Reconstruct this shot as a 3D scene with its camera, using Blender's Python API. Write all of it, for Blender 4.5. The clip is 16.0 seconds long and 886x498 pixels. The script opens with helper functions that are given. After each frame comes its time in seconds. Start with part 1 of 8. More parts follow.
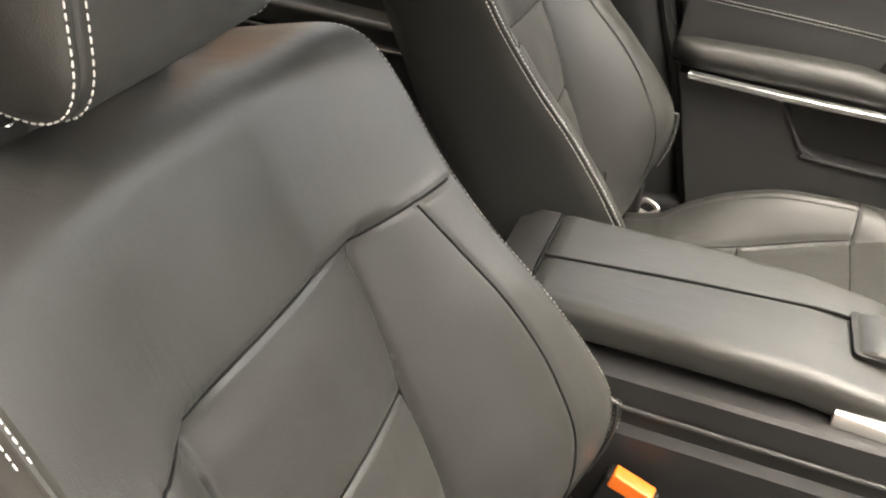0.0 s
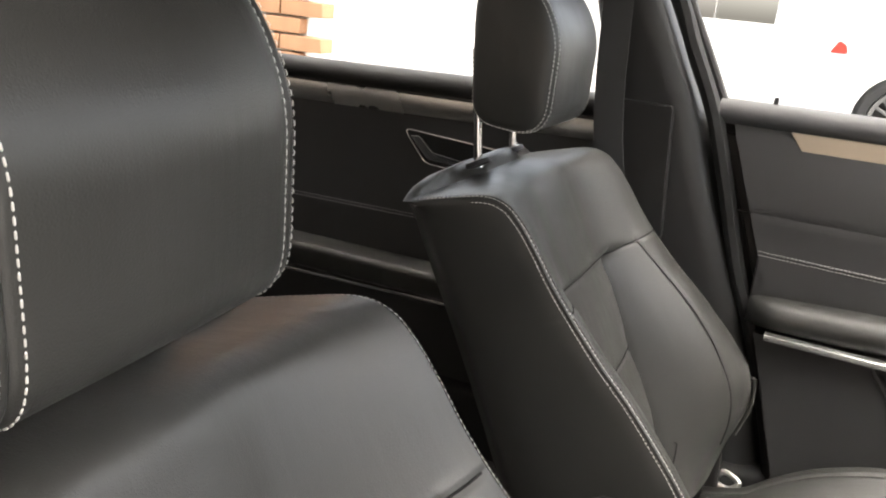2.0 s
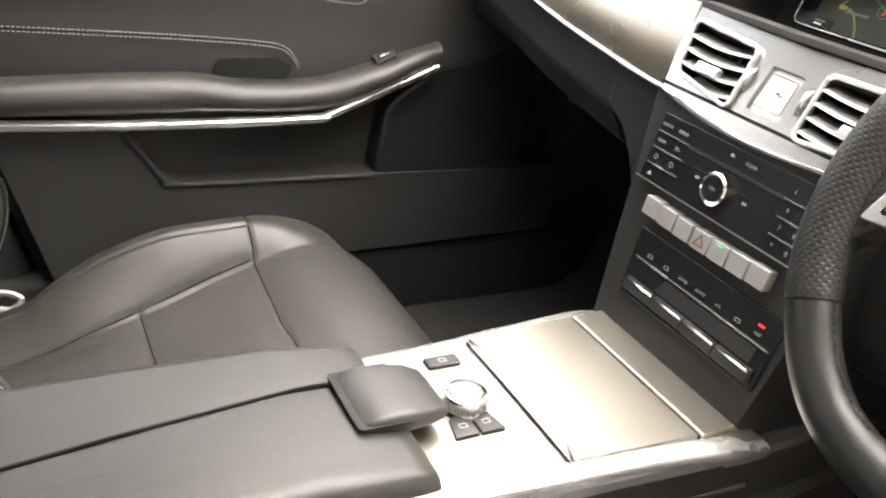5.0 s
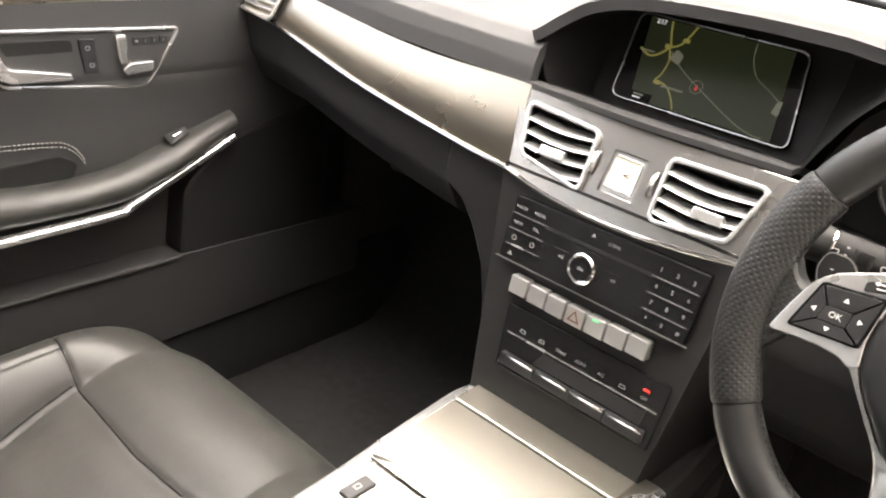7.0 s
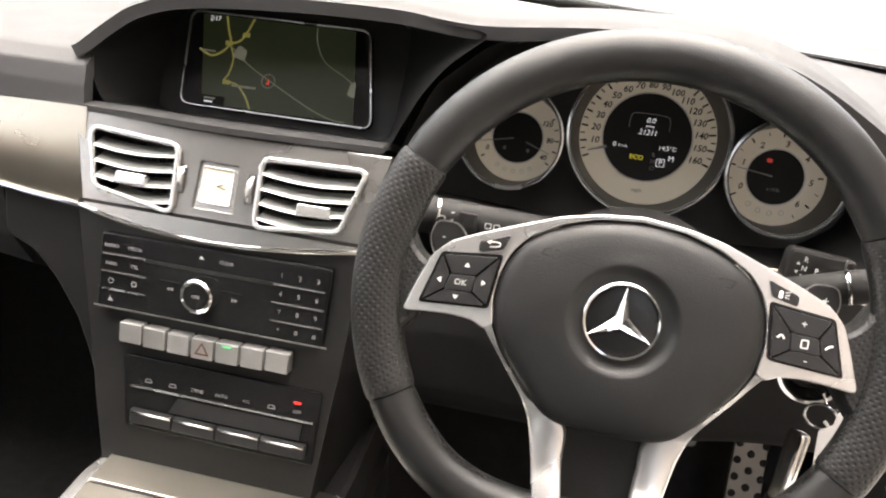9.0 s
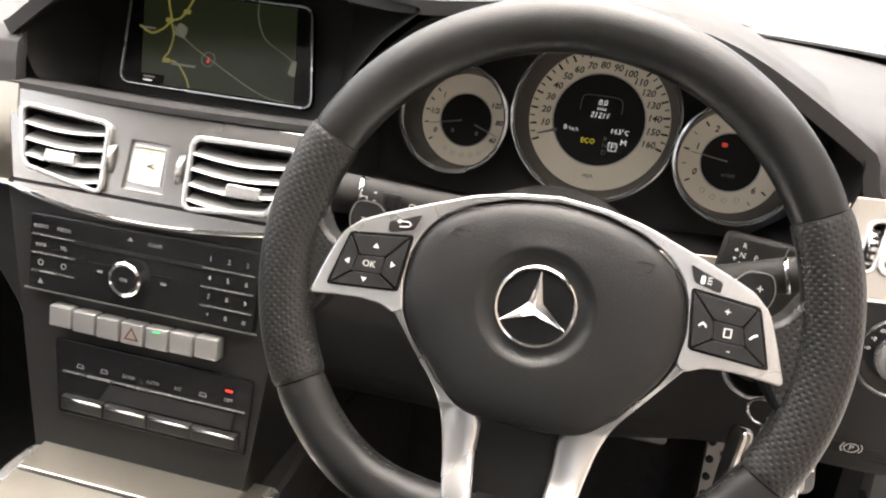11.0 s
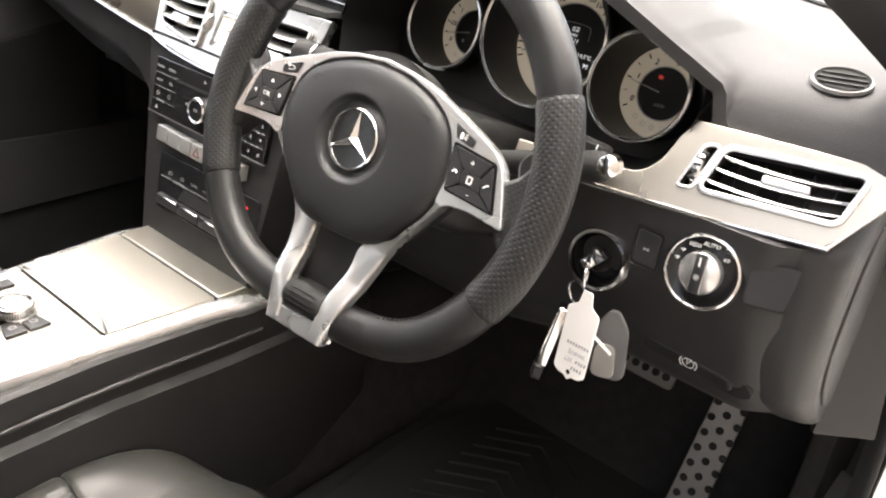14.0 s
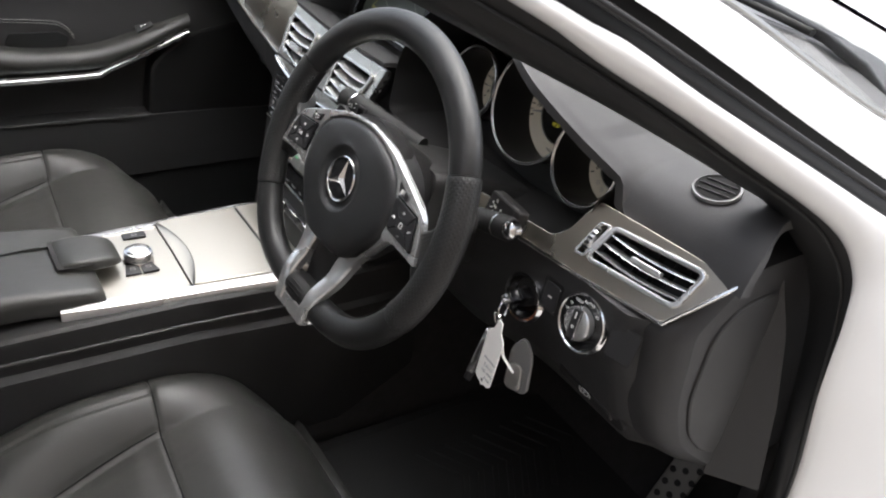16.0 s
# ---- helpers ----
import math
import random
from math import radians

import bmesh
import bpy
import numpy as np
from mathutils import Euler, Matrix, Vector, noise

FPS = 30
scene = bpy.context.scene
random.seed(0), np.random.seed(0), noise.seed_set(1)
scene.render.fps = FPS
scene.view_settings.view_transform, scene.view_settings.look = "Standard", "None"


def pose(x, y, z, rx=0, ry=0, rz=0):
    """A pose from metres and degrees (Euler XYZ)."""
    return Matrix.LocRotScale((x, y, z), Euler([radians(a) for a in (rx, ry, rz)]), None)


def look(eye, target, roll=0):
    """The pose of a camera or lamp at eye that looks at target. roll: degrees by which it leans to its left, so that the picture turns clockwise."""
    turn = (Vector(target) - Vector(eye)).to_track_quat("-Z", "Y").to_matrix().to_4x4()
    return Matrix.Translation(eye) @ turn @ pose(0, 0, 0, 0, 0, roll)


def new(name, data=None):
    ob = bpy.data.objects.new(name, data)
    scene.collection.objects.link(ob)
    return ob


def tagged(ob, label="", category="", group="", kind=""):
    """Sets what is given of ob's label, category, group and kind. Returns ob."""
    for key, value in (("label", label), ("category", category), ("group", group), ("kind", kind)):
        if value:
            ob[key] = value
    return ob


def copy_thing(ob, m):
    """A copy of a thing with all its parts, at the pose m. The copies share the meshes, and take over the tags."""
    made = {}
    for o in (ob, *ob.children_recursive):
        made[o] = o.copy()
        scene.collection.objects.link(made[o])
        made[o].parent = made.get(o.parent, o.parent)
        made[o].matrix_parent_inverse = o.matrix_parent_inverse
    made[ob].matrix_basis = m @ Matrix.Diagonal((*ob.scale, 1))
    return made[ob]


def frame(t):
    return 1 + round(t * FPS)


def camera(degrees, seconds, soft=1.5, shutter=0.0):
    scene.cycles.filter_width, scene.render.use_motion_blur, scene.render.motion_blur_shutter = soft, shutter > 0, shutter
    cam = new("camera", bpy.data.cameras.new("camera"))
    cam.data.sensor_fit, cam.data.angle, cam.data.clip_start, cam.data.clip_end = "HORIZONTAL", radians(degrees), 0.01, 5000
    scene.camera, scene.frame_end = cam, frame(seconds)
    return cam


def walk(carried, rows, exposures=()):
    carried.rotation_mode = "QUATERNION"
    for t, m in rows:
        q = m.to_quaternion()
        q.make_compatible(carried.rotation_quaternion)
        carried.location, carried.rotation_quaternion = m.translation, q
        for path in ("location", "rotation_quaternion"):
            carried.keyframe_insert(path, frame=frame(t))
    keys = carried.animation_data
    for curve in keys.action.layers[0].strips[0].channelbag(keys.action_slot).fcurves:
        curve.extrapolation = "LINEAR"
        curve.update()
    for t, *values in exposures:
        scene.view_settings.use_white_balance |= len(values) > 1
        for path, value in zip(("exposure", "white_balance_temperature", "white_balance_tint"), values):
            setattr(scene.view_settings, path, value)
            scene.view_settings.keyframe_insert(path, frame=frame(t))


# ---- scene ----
cam = camera(54.9, 16.0, soft=2.1)
PATH = [
    (0, (0.804, -0.465, 1.161), (-0.828, -0.924, 0.1), 7.5),
    (0.5, (0.746, -0.475, 1.148), (-0.928, -1.013, 0.195), 6.9),
    (1, (0.718, -0.466, 1.159), (-0.997, -1.114, 0.357), 6.2),
    (1.5, (0.713, -0.468, 1.167), (-1.031, -1.2, 0.516), 5.8),
    (2, (0.705, -0.469, 1.163), (-1.055, -1.218, 0.579), 5.8),
    (2.5, (0.685, -0.485, 1.181), (-1.108, -1.132, 0.576), 5.8),
    (3, (0.665, -0.485, 1.165), (-1.182, -0.878, 0.508), 6.1),
    (3.5, (0.601, -0.501, 1.134), (-1.228, -0.478, 0.324), 7.3),
    (4, (0.574, -0.521, 1.13), (-1.179, -0.164, 0.236), 8.1),
    (4.5, (0.558, -0.516, 1.125), (-1.12, 0.11, 0.235), 8.6),
    (5, (0.534, -0.491, 1.121), (-1.009, 0.421, 0.233), 8.7),
    (5.2, (0.522, -0.494, 1.121), (-0.95, 0.526, 0.229), 8.8),
    (7.3, (0.37, -0.581, 1.227), (-0.738, 0.852, 0.379), 7.2),
    (7.5, (0.361, -0.573, 1.224), (-0.702, 0.901, 0.389), 6.9),
    (8, (0.347, -0.558, 1.215), (-0.497, 1.065, 0.406), 6.3),
    (8.5, (0.353, -0.542, 1.212), (-0.227, 1.203, 0.426), 5.7),
    (9, (0.356, -0.529, 1.207), (-0.014, 1.279, 0.436), 5.0),
    (9.2, (0.356, -0.524, 1.205), (0.045, 1.296, 0.437), 4.8),
    (11.3, (0.463, -0.487, 1.19), (-0.01, 1.29, 0.406), 5.3),
    (11.5, (0.496, -0.488, 1.19), (-0.044, 1.269, 0.403), 5.6),
    (12, (0.579, -0.475, 1.168), (-0.127, 1.216, 0.366), 6.3),
    (12.5, (0.679, -0.509, 1.187), (-0.2, 1.085, 0.36), 6.8),
    (13, (0.767, -0.515, 1.209), (-0.227, 1.004, 0.368), 7.3),
    (13.5, (0.815, -0.498, 1.213), (-0.237, 0.969, 0.353), 7.6),
    (14, (0.85, -0.486, 1.192), (-0.232, 0.946, 0.311), 7.8),
    (14.5, (0.883, -0.473, 1.215), (-0.23, 0.929, 0.323), 8.1),
    (15, (0.983, -0.436, 1.259), (-0.189, 0.918, 0.369), 8.4),
    (15.5, (1.055, -0.416, 1.336), (-0.197, 0.836, 0.405), 8.6),
    (16, (1.134, -0.413, 1.386), (-0.245, 0.62, 0.37), 9.2),
]
# stops, white balance in kelvin and tint, as the phone's own exposure drifts
EXPOSURES = [(0.0, 3.2, 7300, 11), (1.5, 3.4, 7200, 11), (2.0, 2.95, 6900, 12), (2.5, 3.0, 6800, 12), (3.0, 3.1, 6700, 12), (4.0, 3.4, 6700, 12), (5.0, 3.05, 7000, 13), (7.5, 3.05, 7100, 14), (9.2, 2.85, 7000, 14), (11.5, 2.85, 7000, 14), (13.5, 3.05, 6900, 13), (14.5, 2.95, 6900, 13), (15.2, 2.45, 6800, 13), (16.0, 1.85, 6300, 12)]
SKY, SUN = 0.105, 1.55
walk(cam, [(t, look(eye, target, roll)) for t, eye, target, roll in PATH], EXPOSURES)

# ---- light: bright overcast day, the driver's door standing open ----
world = bpy.data.worlds.new("overcast_sky")
scene.world = world
world.use_nodes = True
_n = world.node_tree.nodes
_sky = _n.new("ShaderNodeTexSky")
_sky.sky_type, _sky.sun_disc = "NISHITA", False
_sky.sun_elevation, _sky.sun_rotation = radians(77), radians(-5)
_sky.dust_density, _sky.air_density = 4.0, 1.2
_bg = _n["Background"]
_bg.inputs["Strength"].default_value = SKY
_haze = _n.new("ShaderNodeHueSaturation")
_haze.inputs["Saturation"].default_value = 0.45
world.node_tree.links.new(_sky.outputs[0], _haze.inputs["Color"])
world.node_tree.links.new(_haze.outputs[0], _bg.inputs["Color"])
sun = new("sun", bpy.data.lights.new("sun", "SUN"))
sun.data.energy, sun.data.angle, sun.data.color = SUN, radians(90), (1.0, 0.95, 0.88)
sun.matrix_world = look((-0.1, 1.1, 5.8), (0, 0, 0.9))


# ---- materials ----
def material(name, colour, rough=0.5, metal=0.0, grain=0.0, grain_size=0.002, vary=0.0, vary_size=0.05, spec=0.5,
             rough_vary=0.0, emit=0.0, coat=0.0, alpha=1.0, kind="noise"):
    m = bpy.data.materials.new(name)
    m.use_nodes = True
    nt = m.node_tree
    b = nt.nodes["Principled BSDF"]
    b.inputs["Base Color"].default_value = (*colour, 1)
    b.inputs["Roughness"].default_value = rough
    b.inputs["Metallic"].default_value = metal
    b.inputs["Specular IOR Level"].default_value = spec
    b.inputs["Coat Weight"].default_value = coat
    b.inputs["Coat Roughness"].default_value = 0.05
    b.inputs["Alpha"].default_value = alpha
    if emit:
        b.inputs["Emission Color"].default_value = (*colour, 1)
        b.inputs["Emission Strength"].default_value = emit
    co = nt.nodes.new("ShaderNodeTexCoord")
    if vary or rough_vary:
        big = nt.nodes.new("ShaderNodeTexNoise")
        big.inputs["Scale"].default_value = 1 / vary_size
        big.inputs["Detail"].default_value = 5
        nt.links.new(co.outputs["Object"], big.inputs["Vector"])
        if vary:
            mix = nt.nodes.new("ShaderNodeMix")
            mix.data_type = "RGBA"
            mix.inputs[6].default_value = (*[c * (1 - vary) for c in colour], 1)
            mix.inputs[7].default_value = (*[min(1, c * (1 + vary)) for c in colour], 1)
            nt.links.new(big.outputs["Fac"], mix.inputs[0])
            nt.links.new(mix.outputs[2], b.inputs["Base Color"])
        if rough_vary:
            rng = nt.nodes.new("ShaderNodeMapRange")
            rng.inputs["From Min"].default_value, rng.inputs["From Max"].default_value = 0.3, 0.7
            rng.inputs["To Min"].default_value, rng.inputs["To Max"].default_value = rough - rough_vary, rough + rough_vary
            nt.links.new(big.outputs["Fac"], rng.inputs["Value"])
            nt.links.new(rng.outputs[0], b.inputs["Roughness"])
    if grain:
        if kind == "voronoi":
            tex = nt.nodes.new("ShaderNodeTexVoronoi")
            tex.feature = "DISTANCE_TO_EDGE"
            out = tex.outputs["Distance"]
        else:
            tex = nt.nodes.new("ShaderNodeTexNoise")
            tex.inputs["Detail"].default_value = 4
            out = tex.outputs["Fac"]
        tex.inputs["Scale"].default_value = 1 / grain_size
        nt.links.new(co.outputs["Object"], tex.inputs["Vector"])
        bump = nt.nodes.new("ShaderNodeBump")
        bump.inputs["Strength"].default_value = grain
        bump.inputs["Distance"].default_value = 0.001
        nt.links.new(out, bump.inputs["Height"])
        nt.links.new(bump.outputs[0], b.inputs["Normal"])
    return m


def ribbed(name, colour, pitch, axis, rough=0.28, metal=1.0, depth=0.0004):
    """Brushed metal with fine parallel ribs."""
    m = material(name, colour, rough, metal, vary=0.03, vary_size=0.2, rough_vary=0.012)
    nt = m.node_tree
    co = nt.nodes.new("ShaderNodeTexCoord")
    sep = nt.nodes.new("ShaderNodeSeparateXYZ")
    nt.links.new(co.outputs["Object"], sep.inputs[0])
    sin = nt.nodes.new("ShaderNodeMath")
    sin.operation = "SINE"
    mul = nt.nodes.new("ShaderNodeMath")
    mul.operation = "MULTIPLY"
    mul.inputs[1].default_value = 2 * math.pi / pitch
    nt.links.new(sep.outputs[axis], mul.inputs[0])
    nt.links.new(mul.outputs[0], sin.inputs[0])
    bump = nt.nodes.new("ShaderNodeBump")
    bump.inputs["Strength"].default_value = 0.5
    bump.inputs["Distance"].default_value = depth
    nt.links.new(sin.outputs[0], bump.inputs["Height"])
    nt.links.new(bump.outputs[0], nt.nodes["Principled BSDF"].inputs["Normal"])
    return m


def perforated(name, colour, pitch):
    """Leather with rows of small holes, laid out on the mesh's UV map in metres."""
    m = material(name, colour, 0.42, vary=0.12, vary_size=0.04)
    nt = m.node_tree
    uv = nt.nodes.new("ShaderNodeUVMap")
    vor = nt.nodes.new("ShaderNodeTexVoronoi")
    vor.inputs["Scale"].default_value = 1 / pitch
    vor.inputs["Randomness"].default_value = 0.0
    turn = nt.nodes.new("ShaderNodeMapping")
    turn.inputs["Rotation"].default_value = (0, 0, radians(45))
    nt.links.new(uv.outputs[0], turn.inputs["Vector"])
    nt.links.new(turn.outputs[0], vor.inputs["Vector"])
    rng = nt.nodes.new("ShaderNodeMapRange")
    rng.interpolation_type = "SMOOTHSTEP"
    rng.inputs["From Min"].default_value, rng.inputs["From Max"].default_value = 0.18, 0.34
    nt.links.new(vor.outputs["Distance"], rng.inputs["Value"])
    bump = nt.nodes.new("ShaderNodeBump")
    bump.inputs["Strength"].default_value = 0.5
    bump.inputs["Distance"].default_value = 0.0006
    nt.links.new(rng.outputs[0], bump.inputs["Height"])
    nt.links.new(bump.outputs[0], nt.nodes["Principled BSDF"].inputs["Normal"])
    mix = nt.nodes.new("ShaderNodeMix")
    mix.data_type = "RGBA"
    mix.inputs[6].default_value = (0.006, 0.006, 0.006, 1)
    mix.inputs[7].default_value = (*colour, 1)
    nt.links.new(rng.outputs[0], mix.inputs[0])
    nt.links.new(mix.outputs[2], nt.nodes["Principled BSDF"].inputs["Base Color"])
    return m


LEATHER = material("black_leather", (0.030, 0.030, 0.028), 0.38, grain=0.22, grain_size=0.0020, vary=0.14, vary_size=0.09, rough_vary=0.07, spec=0.4, kind="voronoi")


def creased(m, stretch, strength):
    """Faint long creases under the grain of a leather."""
    nt = m.node_tree
    co = nt.nodes.new("ShaderNodeTexCoord")
    turn = nt.nodes.new("ShaderNodeMapping")
    turn.inputs["Scale"].default_value = stretch
    tex = nt.nodes.new("ShaderNodeTexNoise")
    tex.inputs["Scale"].default_value = 1.0
    tex.inputs["Detail"].default_value = 3
    bump = nt.nodes.new("ShaderNodeBump")
    bump.inputs["Strength"].default_value = strength
    bump.inputs["Distance"].default_value = 0.004
    grain = next(n for n in nt.nodes if n.bl_idname == "ShaderNodeBump" and n != bump)
    nt.links.new(co.outputs["Object"], turn.inputs["Vector"])
    nt.links.new(turn.outputs[0], tex.inputs["Vector"])
    nt.links.new(tex.outputs["Fac"], bump.inputs["Height"])
    nt.links.new(bump.outputs[0], grain.inputs["Normal"])


creased(LEATHER, (85, 22, 11), 0.10)
RIM_LEATHER = material("smooth_black_leather", (0.012, 0.012, 0.012), 0.34, grain=0.22, grain_size=0.0014, vary=0.12, rough_vary=0.06, spec=0.42, kind="voronoi")
PERF = perforated("perforated_leather", (0.013, 0.013, 0.013), 0.0040)
PLASTIC = material("soft_black_plastic", (0.022, 0.0215, 0.0215), 0.46, grain=0.35, grain_size=0.0013, vary=0.1, vary_size=0.08, rough_vary=0.05, spec=0.35)
DASHLOW = material("soft_black_lower_dash", (0.026, 0.0255, 0.026), 0.5, grain=0.35, grain_size=0.0013, vary=0.1, vary_size=0.08, rough_vary=0.05, spec=0.3)
DASHTOP = material("grey_black_dash_skin", (0.052, 0.052, 0.053), 0.66, grain=0.25, grain_size=0.0014, vary=0.1, vary_size=0.1, rough_vary=0.05, spec=0.25)
DOORSKIN = material("black_door_vinyl", (0.026, 0.0255, 0.0255), 0.56, grain=0.4, grain_size=0.0018, vary=0.1, vary_size=0.1, rough_vary=0.05)
HARD = material("hard_black_plastic", (0.016, 0.0155, 0.0155), 0.42, grain=0.25, grain_size=0.0015, vary=0.1, spec=0.3)
GLOSS = material("gloss_black", (0.009, 0.009, 0.0095), 0.16, vary=0.1, spec=0.35)
KEYCAP = material("satin_black_keys", (0.02, 0.02, 0.021), 0.33, vary=0.08, spec=0.35)
RUBBER = material("black_rubber", (0.018, 0.018, 0.018), 0.6, grain=0.2, grain_size=0.004, spec=0.2)
CARPET = material("black_carpet", (0.03, 0.029, 0.029), 0.95, grain=1.0, grain_size=0.0025, vary=0.35, vary_size=0.02, spec=0.1)
ALU = ribbed("ribbed_champagne_aluminium", (0.52, 0.475, 0.40), 0.0019, 0, depth=0.00008)
ALU_Y = ribbed("ribbed_console_aluminium", (0.49, 0.465, 0.41), 0.0019, 0, rough=0.31, depth=0.00004)
SATIN = material("satin_silver", (0.72, 0.72, 0.715), 0.27, 0.9, vary=0.03, vary_size=0.2, rough_vary=0.015)
CHROME = material("bright_chrome", (0.82, 0.82, 0.82), 0.12, 1.0, vary=0.03, vary_size=0.2, rough_vary=0.015)
SLAT_DULL = material("matt_silver_switch", (0.42, 0.42, 0.41), 0.38, 0.8, vary=0.04, vary_size=0.05)
SLAT = material("satin_silver_vent", (0.72, 0.72, 0.71), 0.30, 0.85, vary=0.03, vary_size=0.2)
ALU_MID = ribbed("brushed_steel_middle_trim", (0.50, 0.49, 0.47), 0.0012, 1, rough=0.27, depth=0.00002)
SMOKE = material("grey_metallic_paint", (0.17, 0.17, 0.17), 0.4, 0.5, vary=0.05)
STEEL = material("brushed_steel", (0.42, 0.41, 0.39), 0.36, 0.9, grain=0.02, grain_size=0.003, vary=0.04, vary_size=0.05)
# pedal steel is darker than STEEL: the footwell's shade is in its colour
PEDAL = material("shaded_pedal_steel", (0.20, 0.195, 0.185), 0.45, 0.8, grain=0.15, grain_size=0.003)
THREAD = material("white_thread", (0.58, 0.57, 0.54), 0.7, grain=0.3, grain_size=0.0008)
PRINT = material("white_print", (0.72, 0.72, 0.70), 0.5, spec=0.2)
PRINT_DIM = material("grey_print", (0.24, 0.24, 0.24), 0.5, spec=0.2)
RECESS = material("black_recess", (0.004, 0.004, 0.004), 0.8, vary=0.1, spec=0.2)
AIRBAG = material("satin_black_cover", (0.0145, 0.0148, 0.0153), 0.40, grain=0.25, grain_size=0.0012, vary=0.1, vary_size=0.06, rough_vary=0.05, spec=0.42)
INK = material("dark_print", (0.015, 0.015, 0.015), 0.6, spec=0.2)
DIAL = material("cream_dial", (0.66, 0.60, 0.48), 0.45, emit=0.022, grain=0.1, grain_size=0.001, vary=0.04)
PAINT = material("white_body_paint", (0.78, 0.78, 0.77), 0.25, coat=0.6, vary=0.02, vary_size=0.3)
TAG = material("white_paper_tag", (0.80, 0.79, 0.76), 0.6, vary=0.03, vary_size=0.02)
ORANGE = material("orange_buckle_button", (0.75, 0.16, 0.02), 0.35, grain=0.05)
WEB = material("grey_black_belt_webbing", (0.03, 0.03, 0.03), 0.8, grain=0.7, grain_size=0.0015)
CLOTHROOF = material("grey_headlining", (0.32, 0.31, 0.30), 0.95, grain=0.3, grain_size=0.002, vary=0.05)
ASPHALT = material("pale_tarmac", (0.34, 0.33, 0.31), 0.9, grain=0.8, grain_size=0.012, vary=0.25, vary_size=0.4)
BRICKM = material("orange_brown_brick", (0.36, 0.20, 0.11), 0.9, grain=0.5, grain_size=0.01, vary=0.3, vary_size=0.07)
MORTAR = material("pale_render", (0.72, 0.70, 0.66), 0.95, grain=0.4, grain_size=0.01, vary=0.06)
MAP = material("map_dark_green", (0.012, 0.016, 0.007), 0.3, emit=0.09, vary=0.15, vary_size=0.03)
MAP_ROAD = material("map_yellow_road", (0.16, 0.15, 0.04), 0.4, emit=0.10)
MAP_GREY = material("map_grey_line", (0.10, 0.105, 0.08), 0.4, emit=0.10)
MAP_RED = material("map_red_arrow", (0.40, 0.03, 0.02), 0.4, emit=0.2)
LIT_WHITE = material("lit_white_digits", (0.6, 0.62, 0.66), 0.4, emit=0.14)
LIT_YELLOW = material("lit_yellow_digits", (0.6, 0.55, 0.05), 0.4, emit=0.10)
LIT_RED = material("red_lamp", (0.8, 0.03, 0.02), 0.4, emit=0.16)
LIT_GREEN = material("green_lamp", (0.05, 0.6, 0.2), 0.4, emit=0.15)
GLASS = material("clear_glass", (0.95, 0.97, 0.96), 0.0)
GLASS.node_tree.nodes["Principled BSDF"].inputs["Transmission Weight"].default_value = 1.0
GLASS.node_tree.nodes["Principled BSDF"].inputs["IOR"].default_value = 1.01
TYRE = material("tyre_rubber", (0.02, 0.02, 0.02), 0.75, grain=0.4, grain_size=0.01)
TAGGREY = material("translucent_grey_plastic", (0.10, 0.10, 0.10), 0.25, vary=0.05)


# ---- mesh helpers ----
def finish(bm, sharp=38.0):
    bmesh.ops.recalc_face_normals(bm, faces=bm.faces)
    lim = radians(sharp)
    for f in bm.faces:
        f.smooth = len(f.verts) < 5
    for e in bm.edges:
        if len(e.link_faces) == 2:
            e.smooth = e.calc_face_angle(0) < lim
    return bm


def part(name, bm, mat, parent=None, label="", sharp=38.0, m=None):
    """One mesh object under a thing or part, in the parent's frame."""
    if m is not None:
        bmesh.ops.transform(bm, matrix=m, verts=bm.verts)
    finish(bm, sharp)
    me = bpy.data.meshes.new(name)
    bm.to_mesh(me)
    bm.free()
    me.materials.append(mat)
    ob = new(name, me)
    if parent is not None:
        ob.parent = parent
    if label:
        ob["label"] = label
    return ob


def thing(name, label, category, at=(0, 0, 0), group="", kind=""):
    ob = new(name)
    ob.empty_display_size = 0.02
    ob.location = at
    return tagged(ob, label, category, group, kind)


def V(*a):
    return Vector(a)


def frame_of(o, x, y):
    """A pose from an origin, the local x axis and roughly the local y axis."""
    x = Vector(x).normalized()
    z = x.cross(Vector(y)).normalized()
    y = z.cross(x)
    m = Matrix((x, y, z)).transposed().to_4x4()
    m.translation = Vector(o)
    return m


def box(sx, sy, sz, at=(0, 0, 0), bevel=0.0, seg=2, turn=None):
    bm = bmesh.new()
    bmesh.ops.create_cube(bm, size=1)
    bmesh.ops.scale(bm, vec=(sx, sy, sz), verts=bm.verts)
    if bevel:
        bmesh.ops.bevel(bm, geom=list(bm.edges), offset=bevel, segments=seg, profile=0.5, affect="EDGES")
    m = Matrix.Translation(at)
    if turn is not None:
        m = m @ turn
    bmesh.ops.transform(bm, matrix=m, verts=bm.verts)
    return bm


def rounded(pts, r, n=4):
    """A polygon with its corners rounded by r (one number, or one for each corner)."""
    out, k = [], len(pts)
    for i in range(k):
        p, a, b = Vector(pts[i][:2]), Vector(pts[i - 1][:2]), Vector(pts[(i + 1) % k][:2])
        rr = r[i] if isinstance(r, (list, tuple)) else r
        da, db = (a - p), (b - p)
        d = min(rr, da.length * 0.45, db.length * 0.45)
        if d < 1e-5:
            out.append(p)
            continue
        s, e = p + da.normalized() * d, p + db.normalized() * d
        for j in range(n + 1):
            t = j / n
            out.append(s * (1 - t) ** 2 + p * 2 * t * (1 - t) + e * t * t)
    return out


